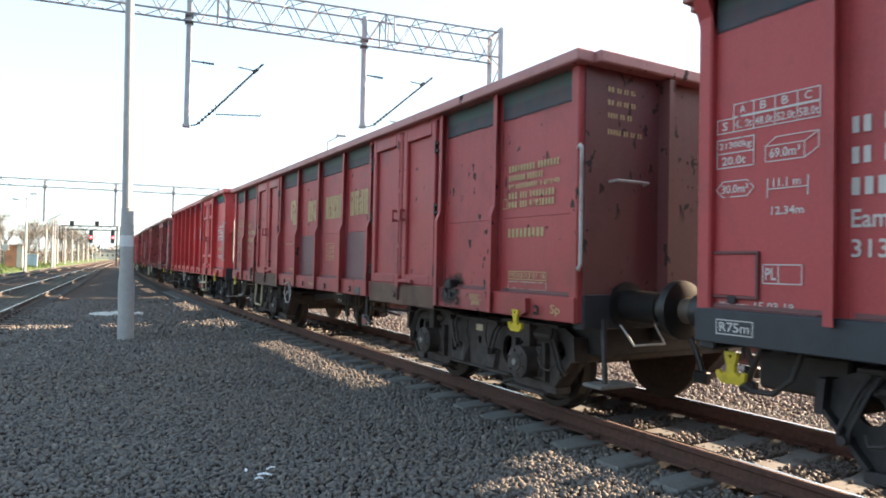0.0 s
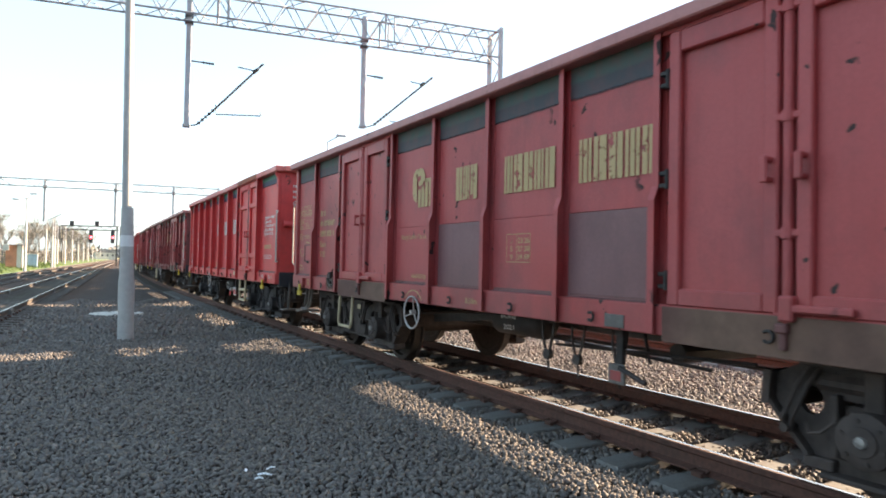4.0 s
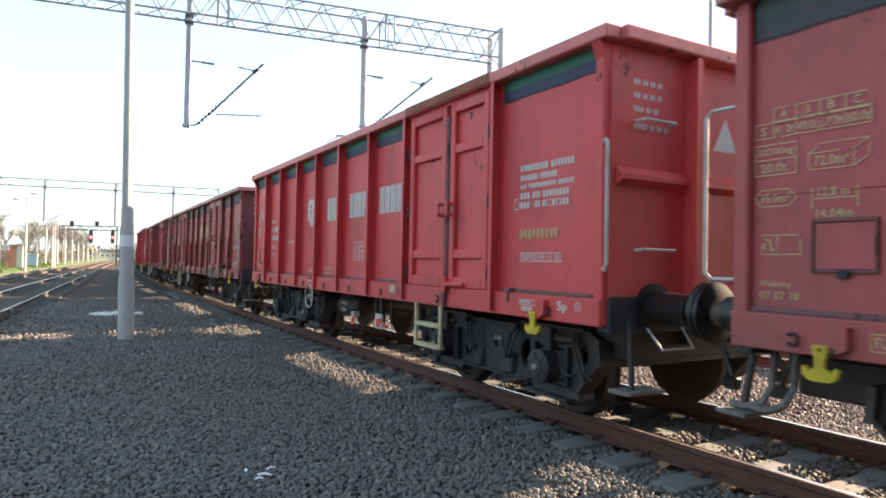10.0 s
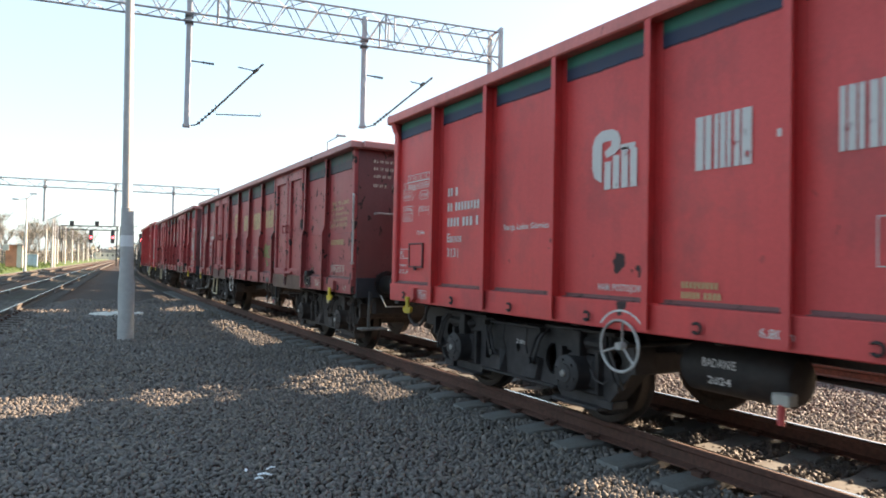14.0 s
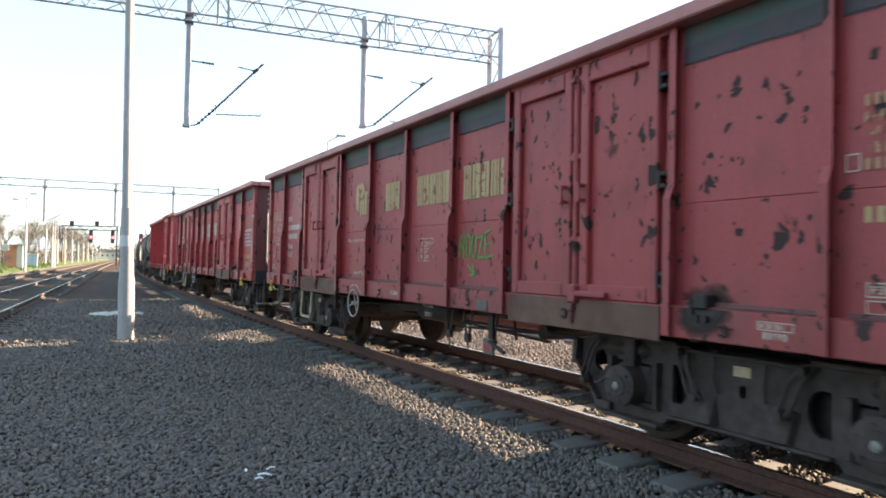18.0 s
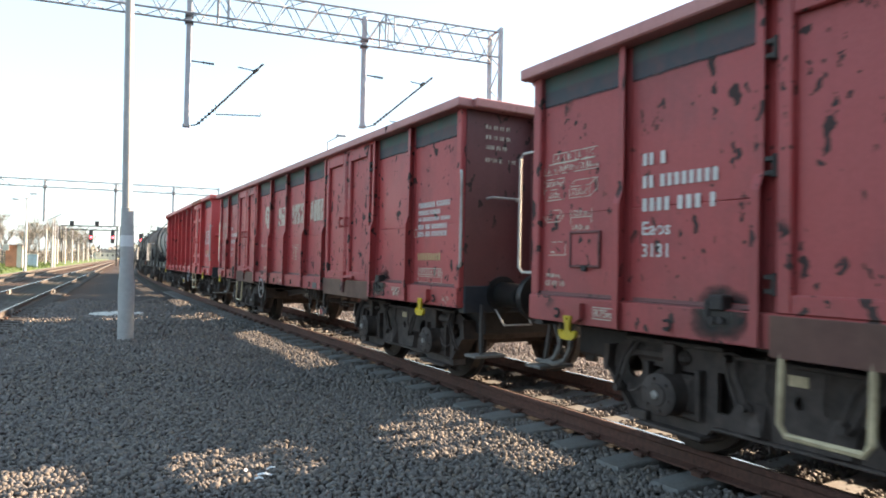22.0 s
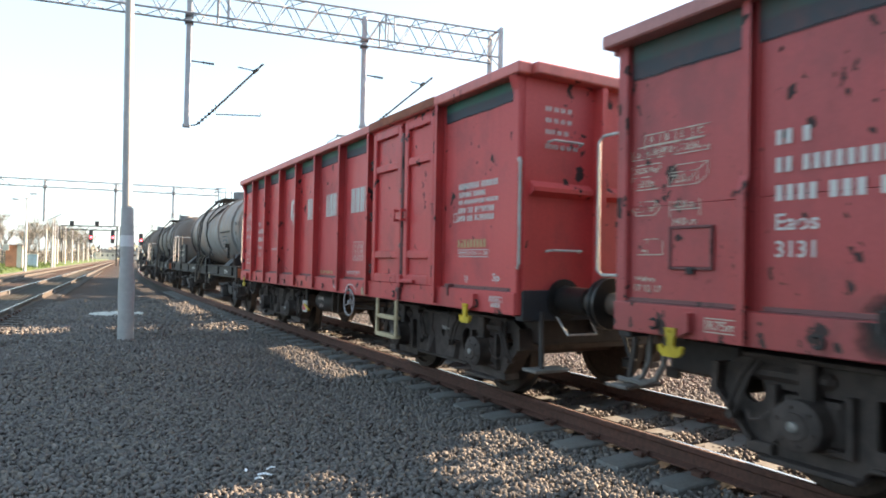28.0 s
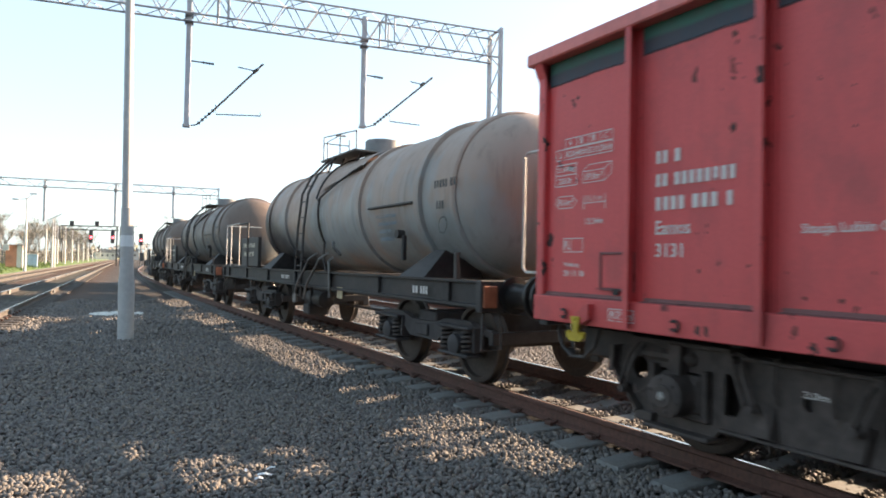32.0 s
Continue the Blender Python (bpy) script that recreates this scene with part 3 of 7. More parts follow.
def axle_box_mesh(side, steel):
    """A round axle box that stands proud of the frame, with a bolted lid."""
    s = Shape()
    s.cbox(side * 0.94, side * 1.11, -0.19, 0.19, 0.33, 0.61, 0.03)
    s.lathe([(side * 1.05, 0.05), (side * 1.06, 0.165), (side * 1.16, 0.150), (side * 1.225, 0.142), (side * 1.23, 0.158), (side * 1.255, 0.156), (side * 1.265, 0.140), (side * 1.275, 0.085), (side * 1.285, 0.08), (side * 1.288, 0.02)], "x", (0, 0, 0.46), 24)
    for i in range(6):
        a = math.pi * i / 3 + 0.3
        y, z = 0.115 * math.cos(a), 0.46 + 0.115 * math.sin(a)
        s.rod((side * 1.25, y, z), (side * 1.282, y, z), 0.013, n=6)
    s.cbox(side * 0.97, side * 1.10, -0.26, 0.26, 0.29, 0.335, 0.012)
    return s.mesh("axle_box", steel, True)


def hub_mesh(side):
    s = Shape()
    s.lathe([(side * 1.280, 0.03), (side * 1.282, 0.036), (side * 1.300, 0.030), (side * 1.304, 0.008)], "x", (0, 0, 0.46), 14)
    return s.mesh("hub_cap", M_HUB, True)


def spring_beam_mesh(side, steel):
    """The short leg on an axle box and the round beam that it carries."""
    s = Shape()
    s.cbox(side * 1.065, side * 1.155, -0.055, 0.055, 0.60, 0.83, 0.01)
    s.cbox(side * 1.04, side * 1.115, -0.14, 0.38, 0.675, 0.775, 0.035)
    s.tube([(side * 1.16, 0.20, 0.52), (side * 1.18, 0.28, 0.44), (side * 1.17, 0.36, 0.42), (side * 1.13, 0.40, 0.47)], 0.010, 5)
    return s.mesh("spring_beam", steel)


def pocket_mesh(side, steel):
    """A sloped brake-beam pocket on the frame's flat middle, with its two swing links."""
    s = Shape()
    s.add([(side * 1.065, -0.10, 0.50), (side * 1.065, 0.10, 0.50), (side * 1.065, 0.13, 0.29), (side * 1.065, -0.05, 0.29),
           (side * 1.11, -0.08, 0.50), (side * 1.11, 0.04, 0.52), (side * 1.15, 0.11, 0.31), (side * 1.12, -0.03, 0.30)],
          [(0, 1, 2, 3), (7, 6, 5, 4), (0, 4, 5, 1), (1, 5, 6, 2), (2, 6, 7, 3), (3, 7, 4, 0)])
    for d in (-0.035, 0.035):
        s.tube([(side * 1.09, -0.16 + d, 0.80), (side * 1.15, -0.11 + d, 0.70), (side * 1.16, -0.03 + d, 0.50), (side * 1.14, 0.0 + d, 0.46)], 0.016, 6)
    s.rod((side * 1.06, -0.155, 0.775), (side * 1.18, -0.155, 0.775), 0.026, n=8)
    s.rod((side * 1.06, -0.01, 0.48), (side * 1.19, -0.01, 0.48), 0.030, n=8)
    s.tube([(side * 1.10, 0.12, 0.82), (side * 1.12, 0.12, 0.62), (side * 1.09, 0.13, 0.52)], 0.010, 5)
    return s.mesh("brake_hanger", steel)


def spring_mesh(side, steel):
    """A coil spring beside an axle box."""
    s = Shape()
    pts = []
    for k in range(34):
        a = k * math.pi / 4
        pts.append((side * 0.975 + 0.062 * math.cos(a), 0.062 * math.sin(a), 0.40 + 0.21 * k / 33))
    s.tube(pts, 0.016, 5)
    return s.mesh("coil_spring", steel, True)


GEAR = {}


def bogie(wagon, y, base, steel, plated=True):
    """One two-axle bogie under a wagon, with its wheelsets as parts of their own."""
    key = (round(base, 3), steel.name)
    if key not in GEAR:
        b = key[0]
        cross = Shape()
        cross.cbox(-1.0, 1.0, -0.22, 0.22, 0.42, 0.72, 0.02)
        cross.cbox(-0.30, 0.30, -0.30, 0.30, 0.70, 0.86, 0.02)
        for e in (-1, 1):
            cross.cbox(-1.0, 1.0, e * (b + 0.56), e * (b + 0.64), 0.52, 0.70, 0.01)
            for x in (-0.75, 0.75):
                cross.cbox(x - 0.07, x + 0.07, e * (b - 0.56), e * (b - 0.49), 0.32, 0.62, 0.015)
                cross.cbox(x - 0.03, x + 0.03, e * (b - 0.60), e * (b - 0.56), 0.25, 0.80, 0.008)
            cross.rod((-0.85, e * (b - 0.58), 0.36), (0.85, e * (b - 0.58), 0.36), 0.035, n=8)
        for x in (-0.80, 0.80):
            cross.cbox(x - 0.04, x + 0.04, -b - 0.58, b + 0.58, 0.62, 0.70, 0.01)
        both = (-1, 1)
        GEAR[key] = (cross.mesh("cross_beam", steel), {s: side_frame_mesh(s, b, steel) for s in both}, {s: axle_box_mesh(s, steel) for s in both}, {s: spring_mesh(s, steel) for s in both},
                     {s: spring_beam_mesh(s, steel) for s in both}, {s: pocket_mesh(s, steel) for s in both}, {s: hub_mesh(s) for s in both})
    cross, frames, boxes, springs, beams, pockets, hubs = GEAR[key]
    b = part("bogie", cross, None, wagon, at=pose(0, y, 0))
    mirror = Matrix.Diagonal((1, -1, 1, 1))
    for side in (-1, 1):
        part("side_frame", frames[side], None, b)
        for e in (-1, 1):
            turn = Matrix.Identity(4) if e > 0 else mirror
            part("axle_box", boxes[side], None, b, at=pose(0, e * base, 0))
            part("hub_cap", hubs[side], None, b, "rubbed bright hub cap", at=pose(0, e * base, 0))
            part("spring_beam", beams[side], None, b, at=pose(0, e * base, 0) @ turn)
            part("brake_hanger", pockets[side], None, b, at=pose(0, e * 0.31, 0) @ (mirror if e > 0 else Matrix.Identity(4)))
            for d in (-0.235, 0.235):
                part("coil_spring", springs[side], None, b, at=pose(0, e * base + d, 0))
    for e in (-1, 1):
        lk = Shape()
        for d in (-0.03, 0.03):
            lk.tube([(-1.10, e * (base + 0.36) + d, 0.80), (-1.16, e * (base + 0.40) + d, 0.70), (-1.16, e * (base + 0.50) + d, 0.48), (-1.13, e * (base + 0.52) + d, 0.40)], 0.015, 6)
        lk.rod((-1.08, e * (base + 0.51), 0.42), (-1.18, e * (base + 0.51), 0.42), 0.03, n=8)
        part("brake_hanger", lk, steel, b)
    if plated:
        part("label_plate", Shape().cbox(-1.072, -1.064, -0.06, 0.07, 0.66, 0.73, 0.003), M_CREAM, b, "small cream label plate")
    else:
        lettering(b, "2.0m", side_pose(0.03, 0.60, -1.0675), 0.045, 0.16, M_MARK_W, "small painted axle distance")
    sets = []
    for e in (-1, 1):
        w = part("wheelset", AXLE, None, wagon, "steel wheels on a brown axle", at=pose(0, y + e * base, 0.46))
        for side in (-1, 1):
            part("wheel", WHEELS[side], None, w)
        sets.append((w, y + e * base))
    return sets


def buffer_meshes():
    """Leading-end buffer, pointing to -y from the headstock at y = 0."""
    s = Shape()
    s.lathe([(0.0, 0.05), (0.0, 0.20), (-0.03, 0.20), (-0.035, 0.135), (-0.36, 0.125), (-0.37, 0.13), (-0.40, 0.13), (-0.40, 0.03)], "y", (0, 0, 0), 24)
    p = Shape()
    p.rod((0, -0.38, 0), (0, -0.58, 0), 0.10, n=20)
    d = Shape()
    d.lathe([(-0.56, 0.05), (-0.565, 0.225), (-0.585, 0.232), (-0.605, 0.228), (-0.622, 0.15), (-0.628, 0.03)], "y", (0, 0, 0), 32)
    return s.mesh("buffer", M_BUFFER, True), p.mesh("plunger", M_RUST_PLATE, True), d.mesh("buffer_plate", M_BUFFER, True)


BUFFER = buffer_meshes()


def draw_gear_mesh():
    """Hook, screw coupling and hanging air hoses at the leading end."""
    s = Shape()
    s.cbox(-0.12, 0.12, -0.10, 0.0, 0.92, 1.18, 0.02)
    s.cbox(-0.04, 0.04, -0.38, -0.08, 1.00, 1.08, 0.015)
    s.cbox(-0.04, 0.04, -0.42, -0.34, 1.02, 1.20, 0.015)
    for x in (-0.085, 0.085):
        s.tube([(x, -0.26, 1.04), (x, -0.40, 0.95), (x, -0.55, 0.93), (x, -0.66, 1.04)], 0.022, 6)
    s.rod((-0.20, -0.48, 0.93), (0.20, -0.48, 0.93), 0.03, n=8)
    s.rod((0, -0.48, 0.93), (0.0, -0.50, 0.62), 0.018, n=6)
    return s.mesh("screw_coupling", M_FRAME)


def hose_mesh(x):
    s = Shape()
    pts = []
    for k in range(11):
        a = math.pi * k / 10
        pts.append((x + 0.02 * math.sin(a), -0.12 - 0.24 * math.sin(a * 0.55), 0.95 - 0.52 * math.sin(a * 0.5) ** 1.2 + (0.10 if k == 10 else 0)))
    s.tube(pts, 0.024, 7)
    s.cbox(x - 0.035, x + 0.035, -0.42, -0.28, 0.42, 0.52, 0.012)
    return s.mesh("brake_hose", M_BUFFER, True)


DRAW, HOSES = draw_gear_mesh(), [hose_mesh(-0.34), hose_mesh(0.34)]


def end_fittings(w, half, e):
    """Buffers, coupling and hoses at one end (e = -1: the leading end)."""
    turn = pose(0, e * half, 0, 0, 0, 0 if e < 0 else 180)
    for x in (-0.875, 0.875):
        b = part("buffer", BUFFER[0], None, w, "black oiled buffer", at=turn @ pose(x, 0, 1.06))
        part("plunger", BUFFER[1], None, b)
        part("buffer_plate", BUFFER[2], None, b)
    part("screw_coupling", DRAW, None, w, at=turn)
    for h in HOSES:
        part("brake_hose", h, None, w, at=turn)


def hand_wheel_part(w, y, steel, z=0.80, r=0.19, x=-1.46):
    s = Shape()
    ring = [(x, y + r * math.cos(2 * math.pi * k / 28), z + r * math.sin(2 * math.pi * k / 28)) for k in range(29)]
    s.tube(ring, 0.011, 7)
    ob = part("hand_wheel", s, steel, w, "dull grey parking-brake hand wheel", True)
    sp = Shape()
    for k in range(3):
        a = radians(100 + 120 * k)
        sp.rod((x + 0.03, y, z), (x, y + (r - 0.01) * math.cos(a), z + (r - 0.01) * math.sin(a)), 0.009, n=6)
    sp.rod((x + 0.05, y, z), (x - 0.015, y, z), 0.03, n=10)
    part("spokes", sp, steel, ob)
    part("shaft", Shape().rod((x + 0.04, y, z), (-0.4, y, z), 0.02, n=8), M_FRAME, ob)
    return ob


# ---------------------------------------------------------------- open goods wagons
def c_ring(y, z, x=-1.452):
    """A lashing ring, an open C of bar."""
    pts = [(x - 0.012, y + 0.035 * math.cos(a), z + 0.035 * math.sin(a)) for a in [radians(50 + 26 * k) for k in range(11)]]
    return Shape().tube([(x + 0.02, pts[0][1], pts[0][2])] + pts + [(x + 0.02, pts[-1][1], pts[-1][2])], 0.010, 5)


def yellow_hook(y, x=-1.50):
    """A flat lashing hook below the sole bar, shaped like an anchor."""
    half = [(0.044, 0.985), (0.040, 0.945), (0.027, 0.905), (0.027, 0.866), (0.060, 0.842), (0.080, 0.870), (0.102, 0.862), (0.096, 0.820), (0.060, 0.790)]
    outer = [(y + a, z) for a, z in half] + [(y - a, z) for a, z in half[::-1]]
    s = Shape()
    pierced_plate(s, outer, [ring_of(y, 0.960, 0.012, 0.012, 8)], x - 0.014, x + 0.014)
    return s


POST_PROFILE = {
    # outward steps of a side post: (height, outer face)
    "stepped": [(0.925, 1.485), (1.86, 1.485), (1.96, 1.445), (3.045, 1.440)],
    "plain": [(0.945, 1.490), (3.155, 1.490)],
    "on_sill": [(1.085, 1.490), (3.155, 1.490)],
}


def post_shape(y, w, prof, side, inner=1.355, gauge=0.010):
    """A rolled channel post, open towards the wagon's leading end, lofted through its steps."""
    pts = POST_PROFILE[prof]
    a, b = y - w / 2, y + w / 2
    v = []
    for z, x in pts:
        ring = [(inner, b), (x, b), (x, a), (x - gauge, a), (x - gauge, b - gauge), (1.374, b - gauge), (1.374, a - 0.012), (inner, a - 0.012)]
        v += [(side * px, py, z) for px, py in ring]
    f = [(k * 8 + i, k * 8 + (i + 1) % 8, (k + 1) * 8 + (i + 1) % 8, (k + 1) * 8 + i) for k in range(len(pts) - 1) for i in range(8)]
    e = (len(pts) - 1) * 8
    for n in (0, e):
        f += [(n, n + 1, n + 4, n + 5), (n + 1, n + 2, n + 3, n + 4), (n, n + 5, n + 6, n + 7)]
    return Shape().add(v, f)


def door_leaf(w, y0, y1, paint, style, hinge_at, out, z1):
    """One swing leaf in the near flank: sunk panel, raised frame, hinges in the slot beside the post."""
    z0 = 1.13
    leaf = part("door_leaf", Shape().cbox(-1.398, -1.372, y0, y1, z0, z1, 0.004), paint, w)
    fr = Shape()
    t, foot, head = 0.095, 0.115, (0.15 if style == "smooth" else 0.11)
    for a, b, c, d in ((y0, y0 + t, z0, z1), (y1 - t, y1, z0, z1), (y0 + t, y1 - t, z0, z0 + foot), (y0 + t, y1 - t, z1 - head, z1)):
        fr.cbox(-1.446, -1.396, a, b, c, d, 0.010)
    if style == "ribbed":
        for z in (1.49, 2.62):
            fr.cbox(-1.440, -1.396, y0 + t, y1 - t, z - 0.05, z + 0.05, 0.012)
    part("door_frame", fr, paint, leaf)
    for z in (1.30, 2.0, 2.70):
        h = Shape()
        for d in (-0.042, 0.042):
            h.cbox(-1.452, -1.375, hinge_at - 0.040, hinge_at + 0.040, z + d - 0.015, z + d + 0.015, 0.005)
        h.rod((-1.442, hinge_at - out * 0.026, z - 0.068), (-1.442, hinge_at - out * 0.026, z + 0.068), 0.016, n=8)
        part("hinge", h, M_FRAME, leaf, "black greasy hinge")
    return leaf


def door_pair(w, y0, y1, paint, style, eave):
    mid = (y0 + y1) / 2 - (0.0 if style == "smooth" else 0.06)
    slot = 0.055 if style == "smooth" else 0.045
    part("door_jamb", Shape().cbox(-1.368, -1.340, y0, y1, 1.13, eave + 0.002, 0.003), paint, w)
    part("door_head", Shape().cbox(-1.43, -1.366, y0 + 0.04, y1 - 0.04, eave - 0.032, eave - 0.001, 0.004), paint, w)
    a = door_leaf(w, y0 + 0.115, mid - slot, paint, style, y0 + 0.078, -1, eave - 0.035)
    b = door_leaf(w, mid + slot, y1 - 0.115, paint, style, y1 - 0.078, 1, eave - 0.035)
    bar = Shape()
    bar.rod((-1.425, mid, 1.00), (-1.425, mid, 3.0), 0.030, n=10)
    for z in (1.12, 1.60, 2.28, 2.92):
        bar.rod((-1.425, mid, z - 0.032), (-1.425, mid, z + 0.032), 0.043, n=10)
        bar.cbox(-1.448, -1.400, mid - slot - 0.03, mid + slot + 0.03, z - 0.02, z + 0.02, 0.006)
    part("locking_bar", bar, paint if style == "smooth" else END_DARK, b, "dirty round locking bar between the doors")
    for leaf, e in ((a, -1), (b, 1)):
        hd = Shape()
        y = mid + e * (slot + 0.05)
        hd.cbox(-1.505, -1.442, y - 0.020, y + 0.020, 2.02, 2.05, 0.006)
        hd.cbox(-1.505, -1.442, y - 0.020, y + 0.020, 1.90, 1.93, 0.006)
        hd.cbox(-1.520, -1.495, y - 0.024, y + 0.024, 1.895, 2.055, 0.008)
        part("handle", hd, paint, leaf, "bent flat door handle")
    lev = Shape().cbox(-1.495, -1.45, mid - 0.40, mid - 0.02, 1.145, 1.19, 0.01)
    lev.cbox(-1.50, -1.43, mid - 0.07, mid + 0.02, 1.09, 1.24, 0.012)
    part("lock_lever", lev, paint, a)
    lb = Shape().cbox(-1.495, -1.438, mid - 0.035, mid + 0.045, 1.02, 1.08, 0.012)
    lb.rod((-1.465, mid, 0.93), (-1.465, mid, 1.03), 0.024, n=8)
    part("lock_block", lb, END_DARK, w, "grimy lock block")


def end_wall(w, half, e, paint, ribbed, side_paint, loop, eave):
    """The end of a wagon with its posts, head rail, headstock, steps and handrails."""
    y = e * half
    part("end_sheet", Shape().cbox(-1.36, 1.36, y - 0.02, y + 0.02, 1.14, eave + 0.005, 0.004), paint, w)
    for x in (-0.48, 0.48):
        p = [(x - 0.032, 1.12), (x + 0.032, 1.12), (x + 0.032, eave - 0.015), (x - 0.032, eave - 0.015)]
        s = Shape()
        s.add([(a, y + e * 0.02, z) for a, z in p] + [(p[0][0], y + e * 0.14, 1.12), (p[1][0], y + e * 0.14, 1.12), (p[2][0], y + e * 0.145, eave - 0.015), (p[3][0], y + e * 0.145, eave - 0.015)],
              [(0, 1, 2, 3), (7, 6, 5, 4), (0, 4, 5, 1), (1, 5, 6, 2), (2, 6, 7, 3), (3, 7, 4, 0)])
        part("end_post", s, paint, w)
    for x in (-1.36, 1.36):
        part("corner_post", Shape().cbox(x - 0.06, x + 0.06, y - e * 0.10, y + e * 0.004, 0.915, eave + 0.005, 0.012), side_paint, w)
    if ribbed:
        for x0, x1 in ((-1.30, -0.56), (-0.40, 0.40), (0.56, 1.30)):
            s = Shape()
            s.prism([(y, 2.02), (y + e * 0.09, 2.08), (y + e * 0.09, 2.12), (y, 2.20)], "x", x0, x1)
            part("end_rib", s, paint, w)
    part("headstock", Shape().cbox(-1.36, 1.36, y - e * 0.10, y + e * 0.025, 0.86, 1.16, 0.012), M_BAND, w, "blue-black headstock beam")
    # corner step and grab irons on the near side
    st = Shape()
    st.cbox(-1.32, -0.92, y - e * 0.02, y + e * 0.20, 0.40 + 0.05 * (e > 0), 0.43 + 0.05 * (e > 0), 0.006)
    if e < 0 or not ribbed:
        step = part("corner_step", st, M_STEP, w, "worn footplate step on a bent bar")
        part("step_bar", Shape().tube([(-1.14, y + e * 0.03, 0.95), (-1.16, y + e * 0.06, 0.70), (-1.18, y + e * 0.10, 0.42)], 0.026, 6), M_FRAME_B, step)
    part("end_beam", Shape().cbox(-0.98, 0.40, e * (half - 0.75), e * (half - 0.15), 0.60, 0.86, 0.02), M_FRAME, w)
    if e > 0:
        if ribbed:
            part("brake_hose_loop", Shape().tube([(-1.18, y - 0.04, 0.92), (-1.20, y - 0.07, 0.80), (-1.22, y - 0.15, 0.68), (-1.22, y - 0.28, 0.61), (-1.22, y - 0.42, 0.62), (-1.21, y - 0.53, 0.72), (-1.18, y - 0.58, 0.90)], 0.019, 7), M_FRAME_B, w, "hanging dark hose loop")
        for d in (() if ribbed else (0.10, 0.24)):
            part("bent_pipe", Shape().tube([(-1.14, y - d, 0.92), (-1.16, y - d, 0.66), (-1.18, y - d + 0.05, 0.55), (-1.20, y - d + 0.16, 0.50), (-1.21, y - d + 0.26, 0.51)], 0.024, 7), M_STEP, w, "worn bent pipe")
        if not loop:
            return
        g = Shape().tube([(-1.36, y + 0.01, 2.42), (-1.37, y + 0.20, 2.42), (-1.38, y + 0.24, 2.38), (-1.38, y + 0.24, 1.36), (-1.37, y + 0.20, 1.32), (-1.36, y + 0.01, 1.32)], 0.013, 7)
        part("handrail", g, M_RAILING, w, "pale standing handrail loop")
        return
    g = Shape().tube([(-1.405, y - e * 0.01, 2.36), (-1.45, y + e * 0.06, 2.37), (-1.455, y + e * 0.085, 2.34), (-1.455, y + e * 0.085, 1.40), (-1.45, y + e * 0.06, 1.36), (-1.405, y + e * 0.0, 1.37)], 0.016, 7)
    part("handrail", g, M_RAILING, w, "pale vertical handrail")
    for z in ((2.56, 1.52) if ribbed else (2.10,)):
        g = Shape().tube([(-1.10, y + e * 0.03, z), (-1.08, y + e * 0.10, z + 0.01), (-0.72, y + e * 0.10, z + 0.01), (-0.70, y + e * 0.03, z)], 0.013, 6)
        part("handrail", g, M_RAILING, w)
    if ribbed:
        s = Shape()
        s.add([(-0.16, y - 0.024, 2.42), (0.16, y - 0.024, 2.42), (0.0, y - 0.024, 2.72)], [(0, 1, 2)])
        part("warning_sign", s, M_MARK_W, w, "pale painted triangle")
    g = Shape().tube([(-0.98, y + e * 0.06, 0.90), (-0.96, y + e * 0.20, 0.74), (-0.60, y + e * 0.20, 0.74), (-0.58, y + e * 0.06, 0.90)], 0.010, 6)
    part("shunter_handle", g, M_RAILING, w)


M_STEP = plain("worn_step_plate", (0.16, 0.15, 0.14), 0.6, 0.2, 0.3, 14, 0.3, (0.05, 0.04, 0.035), 0.6)
M_SILL = plain("dusty_brown_sill_paint", (0.155, 0.088, 0.062), 0.8, 0, 0.25, 6, 0.2, (0.10, 0.03, 0.03), 0.6)
M_ORANGE_BROWN = plain("rubbed_orange_brown", (0.30, 0.095, 0.045), 0.75, 0, 0.3, 7, 0.2, (0.22, 0.03, 0.03), 0.6)


